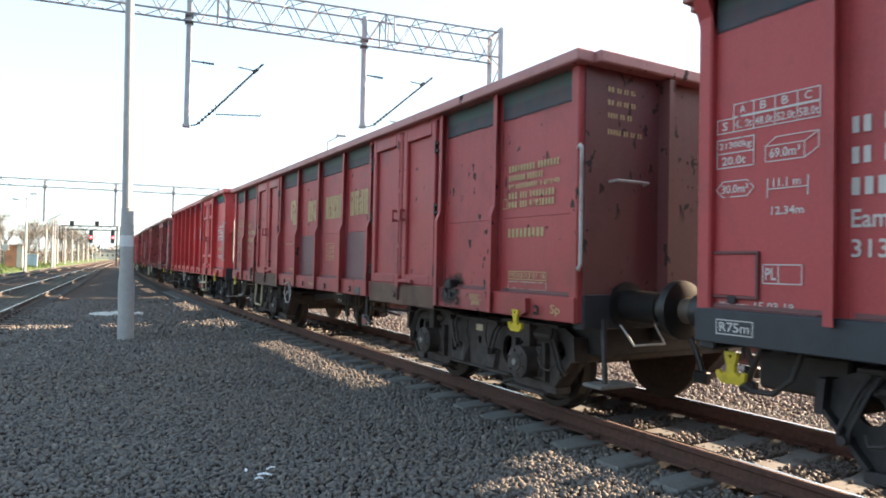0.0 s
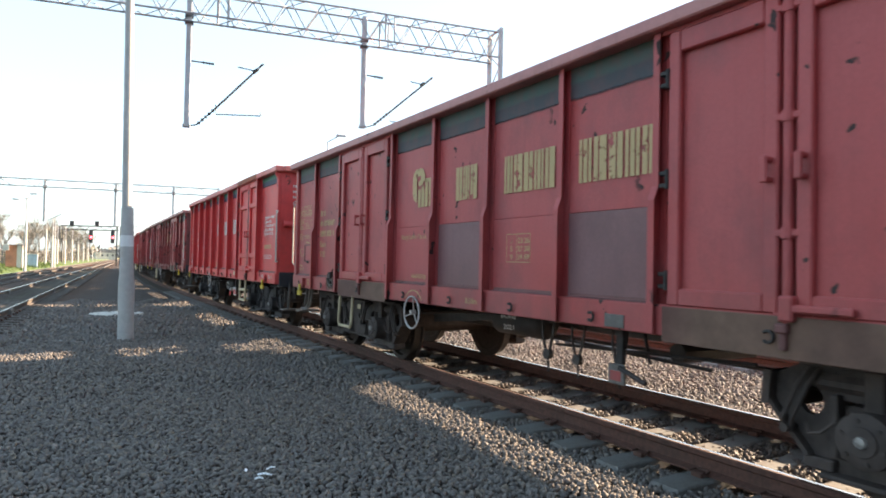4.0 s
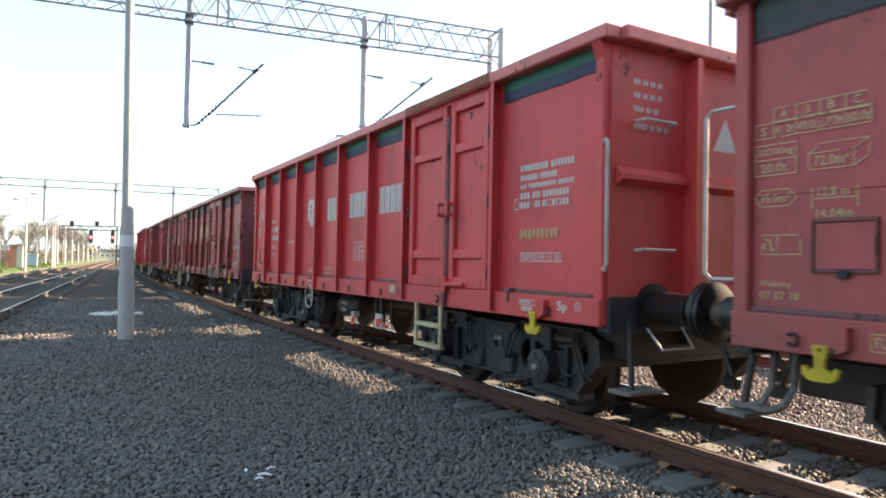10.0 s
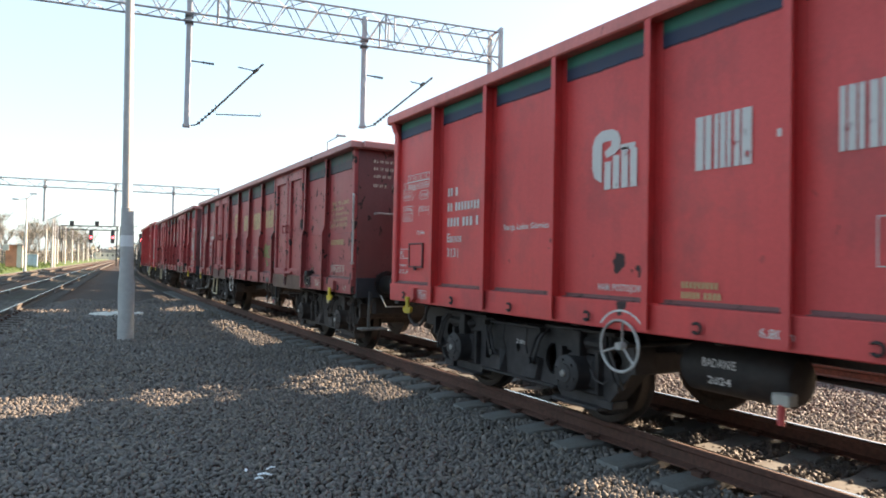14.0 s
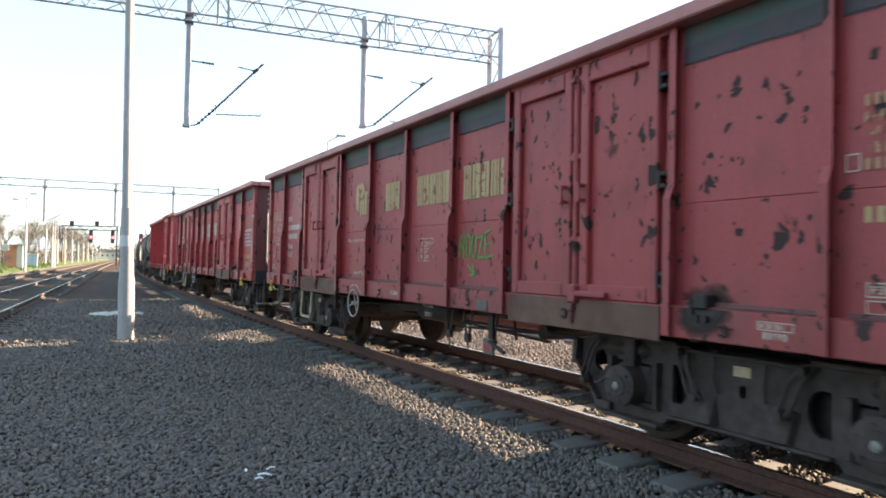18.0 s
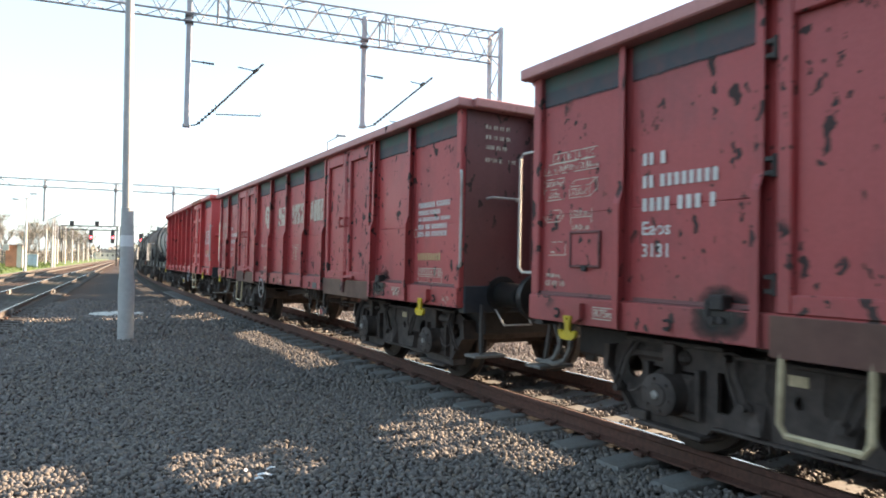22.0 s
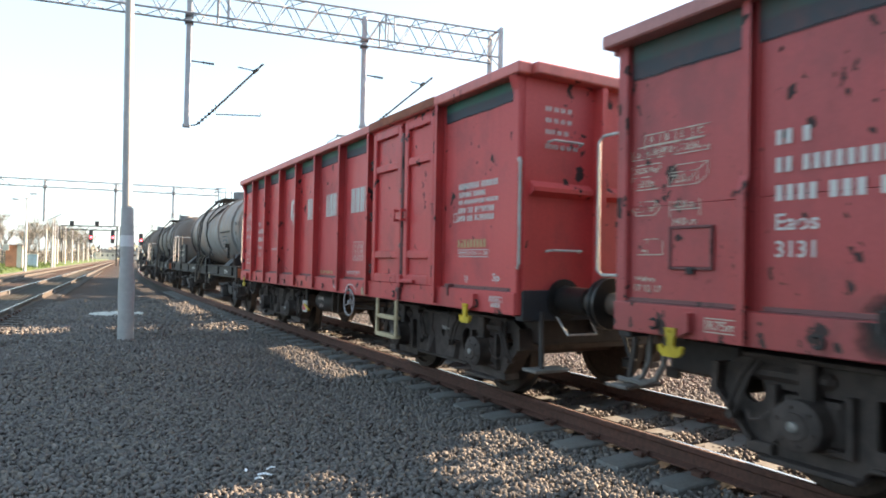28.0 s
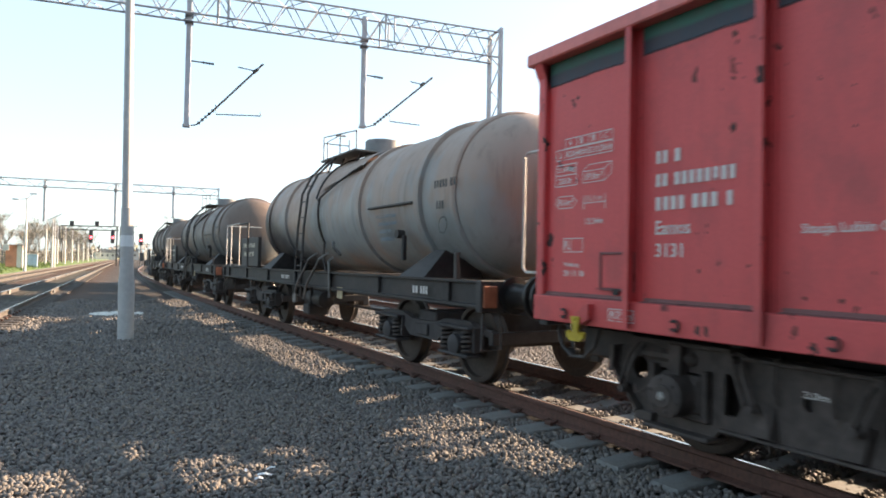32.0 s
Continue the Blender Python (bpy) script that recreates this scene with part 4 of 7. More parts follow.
def open_wagon(spec):
    """An open high-sided goods wagon: kind 'long' (two doors a side) or 'short' (one door a side)."""
    long_ = spec["kind"] == "long"
    paint = RED[spec["paint"]]
    cope = COPE["bright" if spec["paint"] in ("bright", "bright_b") else "dull"]
    half = 6.36 if long_ else 5.50
    w = thing("open_goods_wagon", spec["label"], "railway wagon", "wagons of the train")
    if long_:
        posts = [-5.17, -4.10, -2.14, -1.10, 0.03, 1.14, 2.25, 4.12, 5.26]
        doors = [(-4.10, -2.14), (2.25, 4.12)]
        prof, style, pw = "stepped", "smooth", 0.058
    else:
        posts = [-4.03, -2.10, -1.0, 0.15, 1.20, 2.24, 3.30, spec.get("rear_post", 4.36)]
        doors = [(-4.03, -2.10)]
        prof, style, pw = "plain", "ribbed", 0.055
    edges = [-half] + posts + [half]
    ledge = 1.13
    top, eave, lip = (3.15, 3.048, 1.515) if long_ else (3.268, 3.157, 1.492)
    for k in range(len(edges) - 1):
        y0, y1 = edges[k], edges[k + 1]
        is_door = any(abs(y0 - a) < 0.01 and abs(y1 - b) < 0.01 for a, b in doors)
        for side in (-1, 1):
            if is_door and side < 0:
                continue
            # unseen far flank darkened to cut its red bounce light onto the ballast
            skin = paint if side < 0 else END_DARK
            if long_:
                low_paint = M_REPAINT if side < 0 and k in spec.get("repaint", ()) else skin
                part("side_sheet", Shape().cbox(side * 1.362, side * 1.335, y0, y1, 1.83, eave + 0.004, 0.003), skin, w)
                part("lower_sheet", Shape().cbox(side * 1.367, side * 1.335, y0, y1, ledge, 1.827, 0.003), low_paint, w)
            else:
                part("side_sheet", Shape().cbox(side * 1.365, side * 1.335, y0, y1, ledge, eave + 0.004, 0.003), skin, w)
        if is_door:
            door_pair(w, y0, y1, paint, style, eave)
            if not long_:
                part("cope_plate", Shape().cbox(-lip - 0.007, -lip + 0.025, y0 + 0.05, y1 - 0.05, eave + 0.01, top + 0.004, 0.006), M_ORANGE_BROWN, w, "rusty orange-brown cope plate above the door")
            if long_:
                part("door_sill", Shape().cbox(-1.452, -1.438, y0 + 0.08, y1 - 0.08, 0.875, 1.12, 0.004), M_SILL, w, "dusty brown door sill plate")
        else:
            # thin dark strip at the foot of the sheet, and the band of paint below the cope
            s = Shape().prism([(-1.366, ledge + 0.034), (-1.366, ledge + 0.002), (-1.434, ledge + 0.002), (-1.434, ledge + 0.006), (-1.386, ledge + 0.010), (-1.384, ledge + 0.034)], "y", y0 + pw * 0.5 + 0.06, y1 - pw * 0.5 - 0.06)
            part("ledge", s, END_DARK, w, "thin dark ledge strip")
            g0, g1 = y0 + pw * 0.5 + (0.0 if k else 0.06), y1 - pw * 0.5 - (0.0 if k < len(edges) - 2 else 0.06)
            ink, words = {"teal": (M_BAND_TEAL, "dull teal band"), "old": (M_BAND_OLD if long_ else M_BAND_FIRST, "faded dark green band"), "new": (M_BAND_NEW, "green band running into navy blue")}[spec["band"]]
            part("paint_band", Shape().box(-1.370, -1.366, g0, g1, eave - 0.355, eave), ink, w, words)
    # far-side posts and sole bar take the same bounce-cutting dark colour
    for y in posts:
        for side in (-1, 1):
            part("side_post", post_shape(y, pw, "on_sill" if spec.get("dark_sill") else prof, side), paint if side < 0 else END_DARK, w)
    for side in (-1, 1):
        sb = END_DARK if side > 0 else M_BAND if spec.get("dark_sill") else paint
        part("sole_bar", Shape().cbox(side * 1.44, side * 1.30, -half, half, 0.915, ledge, 0.008), sb, w)
        part("cope_rail", Shape().cbox(side * lip, side * 1.33, -half - 0.09, half + 0.09, eave, top, 0.012), cope, w, "dusty sun-bleached cope rail")
    for e in (-1, 1):
        part("cope_rail", Shape().cbox(-1.33, 1.33, e * (half - 0.10), e * (half + 0.16), eave, top, 0.012), cope, w)
        for x in (() if long_ else (-1, 1)):
            part("cope_corner", Shape().prism([(x * 1.36, 2.90), (x * 1.36, eave + 0.001), (x * 1.475, eave + 0.001)], "y", e * (half + 0.01), e * (half - 0.10)), paint, w)
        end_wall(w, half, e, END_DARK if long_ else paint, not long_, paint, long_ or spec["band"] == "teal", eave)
        end_fittings(w, half + 0.02, e)
    part("floor", Shape().box(-1.33, 1.33, -half, half, 1.10, 1.16), M_FRAME, w)
    for y0, y1 in () if spec.get("dark_sill") else zip(edges[:-1], edges[1:]):
        part("lashing_ring", c_ring((y0 + y1) / 2 + (0.1 if abs(y0) < half and abs(y1) < half else -0.12 if y0 < 0 else 0.14), 0.995), M_FRAME, w)
    for y in ((-half + 0.71, half - 0.60) if long_ else (-half + 0.75, half - (0.63 if spec.get("flap_inside") else 0.30))):
        br = Shape().prism([(y + 0.05, 0.945), (y + 0.05, 0.985), (y - 0.10, 1.09), (y - 0.13, 1.09), (y - 0.13, 0.97), (y - 0.05, 0.93)], "x", -1.435, -1.495)
        hook = part("lashing_hook", yellow_hook(y).moved(Matrix.Translation((0.04, 0, -0.11) if spec.get("dark_sill") else (0, 0, 0))), M_YELLOW, w, "yellow lashing hook")
        if not spec.get("dark_sill"):
            part("hook_bracket", br, paint, hook)
    # black door catches on the ledge, and a pale label plate on the sole bar
    for y in ((-4.36, 4.40) if long_ else () if spec.get("dark_sill") else (-4.30,)):
        s = Shape().cbox(-1.475, -1.37, y - 0.06, y + 0.05, 1.12, 1.22, 0.012)
        if not long_:
            s = Shape().cbox(-1.455, -1.37, y - 0.02, y + 0.06, 1.13, 1.17, 0.008)
            s.cbox(-1.455, -1.43, y + 0.0, y + 0.03, 1.04, 1.14, 0.008)
            part("door_catch", s, END_DARK, w, "small dark door catch")
            continue
        s.rod((-1.43, y - 0.035, 1.06), (-1.47, y - 0.035, 1.06), 0.026, n=8)
        s.rod((-1.43, y + 0.03, 1.06), (-1.47, y + 0.03, 1.06), 0.026, n=8)
        s.cbox(-1.465, -1.43, y + 0.05, y + 0.09, 1.06, 1.19, 0.01)
        part("door_catch", s, M_FRAME, w, "greasy black door catch")
    if long_:
        for y, ink in GREASE:
            q = Shape()
            q.box(-1.3725, -1.3685, y - 0.30, y + 0.30, 1.17, 1.36)
            part("oil_stain", q, ink, w, "black oily smudge")
            q = Shape()
            q.box(-1.4435, -1.4405, y - 0.30, y + 0.30, 0.918, 1.124)
            part("oil_stain", q, ink, w, "black oily smudge on the sole bar")
    part("label_plate", Shape().cbox(-1.449, -1.436, *((-1.86, -1.66) if long_ else (-1.86, -1.70) if spec["band"] != "teal" else (-2.05, -1.89)), 1.005 if spec["band"] == "new" else 0.93, 1.10 if spec["band"] == "new" else 1.03, 0.004), M_STEP if long_ else M_CREAM, w, "small label plate")
    # underframe
    s = Shape()
    for x in (-0.32, 0.32):
        s.cbox(x - 0.05, x + 0.05, -half + 0.05, half - 0.05, 0.72, 1.09, 0.01)
    for y in np.linspace(-half + 0.5, half - 0.5, 8):
        s.cbox(-1.30, 1.30, y - 0.05, y + 0.05, 0.88, 1.09, 0.01)
    part("centre_sill", s, M_FRAME, w)
    belly = Shape()
    a = 2.3 if long_ else 1.6
    deep = 0.73
    for x in (-0.42, 0.36):
        belly.prism([(-a, 0.80), (-a * 0.55, deep), (a * 0.55, deep), (a, 0.80)], "x", x, x + 0.05)
    part("truss_beam", belly, M_FRAME_B, w)
    tank_y = 0.32 if long_ else 0.86
    tx, tz, tr = (-0.72, 0.78, 0.16) if long_ else (-0.85, 0.66, 0.185)
    t = Shape().lathe([(tank_y - 0.46, 0.05), (tank_y - 0.43, tr - 0.035), (tank_y - 0.38, tr), (tank_y + 0.38, tr), (tank_y + 0.43, tr - 0.035), (tank_y + 0.46, 0.05)], "y", (tx, 0, tz), 20)
    part("air_reservoir", t, M_FRAME, w, "black air reservoir", True)
    ly = tank_y + 0.20
    lettering(w, "BADANIE", side_pose(ly, tz + 0.03, tx - tr - 0.002), 0.06, 0.27, M_MARK_W, "white painted word")
    lettering(w, "2021" if long_ else "2024", side_pose(ly - 0.04, tz - 0.09, tx - tr + 0.004), 0.055, 0.19, M_MARK_W, "white painted year")
    gear = Shape()
    gear.rod((-1.02, -2.3, 0.66), (-0.2, 2.0, 0.62), 0.016, n=6)
    gear.rod((-0.2, -2.6, 0.60), (-0.2, 2.6, 0.60), 0.020, n=6)
    gear.rod((-0.95, -0.5, 0.64), (-0.95, -2.6, 0.74), 0.014, n=6)
    gear.rod((-0.5, -1.55, 0.66), (0.5, -1.55, 0.66), 0.085, n=12)
    gear.rod((-0.9, -1.55, 0.86), (-0.9, -1.62, 0.60), 0.016, n=6)
    part("brake_rigging", gear, M_FRAME, w)
    # sloping brake beam from the middle to the rear bogie
    part("brake_beam", Shape().prism([(0.95, 0.80), (0.95, 0.74), (2.75, 0.56), (2.75, 0.70)], "x", -0.62, -0.55), M_FRAME_B, w, "sloping grimy brake beam")
    by = 1.22 if spec["band"] == "teal" else -1.59 if long_ else -0.94
    pw2 = 0.09 if long_ else 0.115
    plate = part("brake_handle_plate", Shape().cbox(-1.25, -1.22, by - pw2, by + pw2, 0.46, 0.46 + pw2 * 1.8, 0.008), M_STEP if long_ else M_WHITE_CONC, w, "worn brake change-over plate")
    part("plate_sign", Shape().cbox(-1.254, -1.249, by - pw2 * 0.6, by + pw2 * 0.7, 0.49, 0.46 + pw2 * 1.2, 0.001), paint, plate)
    part("change_handle", Shape().rod((-1.26, by - 0.05, 0.60), (-1.28, by - 0.34, 0.52), 0.02, n=8), M_YELLOW if spec["band"] == "teal" else M_FRAME if long_ else paint, plate, "painted handle")
    part("plate_bracket", Shape().cbox(-1.22, -1.18, by - 0.04, by + 0.04, 0.60, 0.90, 0.008), M_FRAME, w)
    # hanging brackets and the drain cock under the middle
    for y in ((-0.57, -0.98, -1.48) if long_ else (0.13, -0.14) if spec["band"] == "teal" else (-0.55, -0.79, -1.06)):
        if not long_:
            part("hanging_bracket", Shape().cbox(-1.12, -1.08, y - 0.018, y + 0.018, 0.54, 0.92, 0.006), M_FRAME_B, w)
            continue
        lk = Shape()
        for d in (-0.06, 0.06):
            lk.tube([(-1.10, y + d * 1.5, 0.92), (-1.11, y + d * 1.2, 0.74), (-1.11, y + d * 0.4, 0.58)], 0.014, 6)
        lk.rod((-1.13, y, 0.565), (-1.08, y, 0.565), 0.048, n=12)
        lk.rod((-1.105, y, 0.55), (-1.105, y - 0.01, 0.40), 0.011, n=6)
        part("hanging_link", lk, M_FRAME_B, w, "grimy brake link with a round pivot")
    if not long_:
        part("label_holder", Shape().cbox(-1.45, -1.436, -2.00, -1.95, 0.98, 1.10, 0.004), M_FRAME, w)
        if spec["band"] != "teal":
            cock = part("drain_cock", Shape().cbox(-1.08, -0.98, 0.38, 0.50, 0.52, 0.60, 0.008), M_WHITE_CONC, w, "white drain cock bracket")
            part("cock_handle", Shape().rod((-1.06, 0.44, 0.53), (-1.08, 0.43, 0.40), 0.024, n=8), paint, cock, "red handle")
    # foot steps below the doors
    for y in spec["steps"]:
        s = Shape()
        if long_:
            s.tube([(-1.43, y + 0.25, 0.92), (-1.45, y + 0.25, 0.50), (-1.45, y + 0.21, 0.44), (-1.45, y - 0.21, 0.44), (-1.45, y - 0.25, 0.50), (-1.43, y - 0.25, 0.92)], 0.022, 7)
        else:
            for d in (-0.285, 0.285):
                s.cbox(-1.465, -1.43, y + d - 0.025, y + d + 0.025, 0.44, 0.92, 0.006)
            for z in (0.455, 0.69):
                s.cbox(-1.478, -1.38, y - 0.285, y + 0.285, z - 0.022, z + 0.022, 0.006)
        part("foot_step", s, M_CREAM, w, "cream painted foot step")
    hand_wheel_part(w, spec["wheel_at"], M_GALV if spec["band"] == "teal" else M_RAILING)
    # small flap with its frame in the rear bay
    fy, fz = half - (0.65 if long_ else 0.58 if spec["band"] == "new" else 0.945 if spec.get("flap_inside") else 0.24), (1.525 if long_ else 1.48 if spec["band"] == "new" else 1.35)
    fl = part("label_flap", Shape().cbox(-1.380, -1.366, fy - 0.16, fy + 0.16, fz - 0.13, fz + 0.13, 0.004), paint, w, "small hinged label flap")
    fs = Shape()
    for b in ((fy - 0.18, fy - 0.16, fz - 0.15, fz + 0.15), (fy + 0.16, fy + 0.18, fz - 0.15, fz + 0.15), (fy - 0.16, fy + 0.16, fz - 0.15, fz - 0.13), (fy - 0.16, fy + 0.16, fz + 0.13, fz + 0.15)):
        fs.cbox(-1.390, -1.366, b[0], b[1], b[2], b[3], 0.004)
    part("flap_frame", fs, END_DARK, fl)
    part("flap_latch", Shape().cbox(-1.395, -1.378, fy - 0.03, fy + 0.03, fz - 0.18, fz - 0.13, 0.004), M_FRAME, fl)
    markings(w, spec, long_, half, posts)
    piv = 4.27 if long_ else 3.28
    sets = []
    for y in ((-4.40, 4.09) if long_ else (-3.56, 3.24)):
        sets += bogie(w, y, 0.95, M_BOGIE_OLD if long_ or spec["band"] == "teal" else M_BOGIE_NEW, long_)
    return w, sets, piv


def slant_line(s, at, a, b, wide):
    """A painted stroke between two points of a sign."""
    u = Vector((b[0] - a[0], b[1] - a[1], 0)).normalized()
    n = Vector((-u.y, u.x, 0)) * (wide / 2)
    a, b = Vector((*a, 0)) - u * wide * 0.4, Vector((*b, 0)) + u * wide * 0.4
    s.add([at @ (a - n), at @ (b - n), at @ (b + n), at @ (a + n)], [(0, 1, 2, 3)])


def markings(w, spec, long_, half, posts):
    """The painted signs of one flank and of the leading end."""
    name, num, text = spec["inks"]
    fx = -1.374
    up = (lambda y, z: side_pose(y, z, fx))
    lab = {id(M_MARK_FADED): "faded ochre", id(M_MARK_W): "worn white", id(M_MARK_Y): "worn ochre", id(M_MARK_OLD): "flaked pale"}
    tone = lab[id(name)]
    if long_:
        bays = {"logo": (2.19, 1.20), "a": (1.08, 0.09), "b": (-0.03, -1.04), "c": (-1.16, -2.14)}
        nz, nh, num_y, end_y = 2.07, 0.36, 5.16, -5.13
    else:
        bays = {"logo": (2.17, 1.27), "a": (1.13, 0.22), "b": (0.08, -0.93), "c": (-1.07, -2.03)}
        nz, nh, num_y, end_y = 2.04, 0.36, 4.60 if "rear_post" in spec else 4.24, -4.17
    # emblem: a hooked arch with a comb of uprights below it
    on = 0.0
    if spec["band"] == "teal":
        nz, on = nz + 0.07, 0.09
    y = bays["logo"][0] - (0.42 if long_ else 0.30) - on
    s, at = Shape(), up(y - (0.02 if long_ else 0.0), nz - (0.015 if long_ else 0.05))
    hook = [(0.11, 0.06), (0.03, 0.10), (0.0, 0.18), (0.0, 0.36), (0.03, 0.43), (0.10, 0.47), (0.22, 0.47), (0.28, 0.44), (0.31, 0.38), (0.30, 0.31), (0.25, 0.27), (0.16, 0.25), (0.14, 0.30), (0.21, 0.34), (0.21, 0.38), (0.13, 0.38), (0.11, 0.36)]
    tris = tessellate_polygon([[Vector((*p, 0)) for p in hook]])
    s.add([at @ Vector((*p, 0)) for p in hook], [tuple(q) for q in tris])
    for x0, x1, z1 in ((0.14, 0.21, 0.22), (0.23, 0.30, 0.26), (0.32, 0.39, 0.31), (0.41, 0.48, 0.29)):
        flat(s, at, x0, x1, 0.0, z1)
    flat(s, at, 0.31, 0.46, 0.29, 0.335)
    part("emblem", s, name, w, tone + " painted emblem of a hooked arch and bars")
    for key, wd, count in (("a", 0.44, 3), ("b", 0.78, 5), ("c", 0.86, 5)):
        y = bays[key][0] - ((0.36 if long_ else 0.26) if key == "a" else 0.16 if key == "b" else 0.10) - on
        name_bars(w, up(y, nz), wd, nh, count, name, tone + " blocks of the painted owner's name")
    flat_dot = Shape()
    flat(flat_dot, up(bays["a"][1] + 0.06 - on, nz + 0.14), 0.0, 0.06, 0.0, 0.05)
    part("name_bar", flat_dot, name, w)
    # class letters and the row of figures
    rows = [(0.0, 0.67, 0.09, (0.12, 0.07)), (0.0, 0.505, 0.09, (0.12, 0.50)), (0.0, 0.335, 0.095, (0.27, 0.22, 0.06))]
    text_bars(w, up(num_y - 0.06, 1.46), rows, num, "plain bars of the wagon number")
    lettering(w, "Eaos" if long_ else "Eamos", up(num_y - 0.06, 1.62), 0.10, 0.26 if long_ else 0.30, num, "painted class letters")
    lettering(w, "3131", up(num_y - 0.06, 1.46), 0.10, 0.24, num, "painted figures")
    # load table, weights, volume, length and inspection boxes of the rear bay
    inside = spec.get("flap_inside")
    swap = spec["band"] == "new"
    y, d = half - (0.20 if inside else 0.11), (-0.08 if long_ else 0.03 if inside else 0.0)

    def sign(label, at, *args, **kw):
        q = Shape()
        frame_lines(q, at, *args, **kw)
        part("sign_frame", q, text, w, label)

    t = text
    s, at = Shape(), up(y, 2.255 + d)
    frame_lines(s, at, 0.0, 0.68, 0.0, 0.095, 0.007, (0.12, 0.26, 0.40, 0.54))
    frame_lines(s, at, 0.12, 0.68, 0.095, 0.18, 0.007, (0.26, 0.40, 0.54))
    part("sign_frame", s, t, w, "ruled frame of the load table")
    for k, c in enumerate(("A", "B\u2081", "B\u2082", "C")):
        lettering(w, c[0], up(y - 0.165 - 0.14 * k, 2.37 + d), 0.05, 0.042, t, "painted letter")
    lettering(w, "S", up(y - 0.04, 2.275 + d), 0.055, 0.04, t, "painted letter")
    for k, c in enumerate(("38.0t", "48.0t", "52.0t", "58.0t") if swap else ("42.0t", "48.0t", "52.0t", "58.0t") if not long_ else ("41.0t", "49.0t", "57.0t", "60.0t")):
        lettering(w, c, up(y - 0.132 - 0.14 * k, 2.275 + d), 0.052, 0.118, t, "painted load figures")
    wz, vy, vz, hy, hz = (1.90, y, 2.16, y - 0.42, 2.15) if swap else (2.03 + d, y - 0.34, 2.035 + d, y, 1.845 + d)
    sign("ruled frame of the weight sign", up(y, wz), 0.0, 0.27, 0.0, 0.19, 0.008, (), (0.092,))
    lettering(w, "20700kg" if swap else "21300kg" if not long_ else "20200kg", up(y - 0.02, wz + 0.112), 0.055, 0.23, t, "painted tare weight")
    lettering(w, "20.0t", up(y - 0.04, wz + 0.02), 0.055, 0.17, t, "painted brake weight")
    # a box drawn in perspective for the volume
    s, at = Shape(), up(vy, vz)
    frame_lines(s, at, 0.0, 0.25, 0.0, 0.10, 0.006)
    slant_line(s, at, (0.0, 0.097), (0.07, 0.147), 0.006)
    slant_line(s, at, (0.25, 0.097), (0.33, 0.147), 0.006)
    slant_line(s, at, (0.25, 0.003), (0.33, 0.055), 0.006)
    flat(s, at, 0.07, 0.33, 0.144, 0.150)
    flat(s, at, 0.327, 0.333, 0.055, 0.150)
    part("sign_frame", s, t, w, "drawn box of the volume sign")
    lettering(w, "69.0m\u00b3" if not long_ else "72.0m\u00b3", up(vy - 0.03, vz + 0.022), 0.06, 0.19, t, "painted volume")
    s, at = Shape(), up(hy, hz)
    pts = [(0.0, 0.05), (0.05, 0.10), (0.22, 0.10), (0.27, 0.05), (0.22, 0.0), (0.05, 0.0), (0.0, 0.05)]
    for a, b in zip(pts[:-1], pts[1:]):
        slant_line(s, at, a, b, 0.007)
    part("sign_frame", s, t, w, "six-sided frame of the area sign")
    lettering(w, "31.0m\u00b2" if swap else "30.0m\u00b2" if not long_ else "35.0m\u00b2", up(hy - 0.04, hz + 0.023), 0.055, 0.19, t, "painted floor area")
    ly, lz = (y - 0.42, 1.96) if swap else (y - 0.355, 1.82 + d)
    s, at = Shape(), up(ly, lz)
    flat(s, at, 0.0, 0.008, 0.0, 0.115)
    flat(s, at, 0.25, 0.258, 0.0, 0.115)
    flat(s, at, 0.0, 0.25, 0.048, 0.055)
    part("sign_frame", s, t, w, "end marks of the length sign")
    lettering(w, "10.9 m" if swap else "11.1 m" if not long_ else "12.8 m", up(ly - 0.04, lz + 0.062), 0.052, 0.17, t, "painted loading length")
    lettering(w, "12.34m" if not long_ else "14.04m", up(y - 0.385, 1.715 + d * 0.4), 0.05, 0.20, t, "painted length over buffers")
    py, pz = (6.20, 1.475) if long_ else (5.36, 1.44) if swap else (5.19, 1.50) if inside else (5.06, 1.30)
    sign("ruled country box", up(py, pz), 0.0, 0.25, 0.0, 0.12, 0.007, (0.10,))
    lettering(w, "PL", up(py - 0.018, pz + 0.025), 0.072, 0.072, t, "painted country letters")
    lettering(w, "Ważony", up(6.21 if long_ else 5.37 if swap else 5.18 if inside else 5.36, 1.275 if long_ else 1.33 if swap else 1.37 if inside else 1.135), 0.05, 0.20, t, "painted word")
    lettering(w, spec["weighed"], up(6.21 if long_ else 5.38 if swap else 5.18 if inside else 5.11, 1.21 if long_ else 1.255 if swap else 1.30 if inside else 1.14), 0.05, 0.25, t, "painted date")
    ry = 5.54 if long_ else 4.57 if inside else 5.33
    ry = 4.78 if swap else ry
    sign("ruled box of the curve sign", side_pose(ry, 0.975, -1.444), 0.0, 0.26, 0.0, 0.095, 0.007)
    lettering(w, "R75m", side_pose(ry - 0.025, 0.993, -1.444), 0.06, 0.21, t, "painted curve radius")
    # middle of the wagon
    yy = bays["logo"][0] if long_ else 3.18
    lettering(w, "Stacja Lubin Górniczy", up(yy - (0.16 if long_ else 0.08), 1.66 if long_ else 1.58 if spec["band"] == "teal" else 1.70), 0.075, 0.74, t, "painted home station")
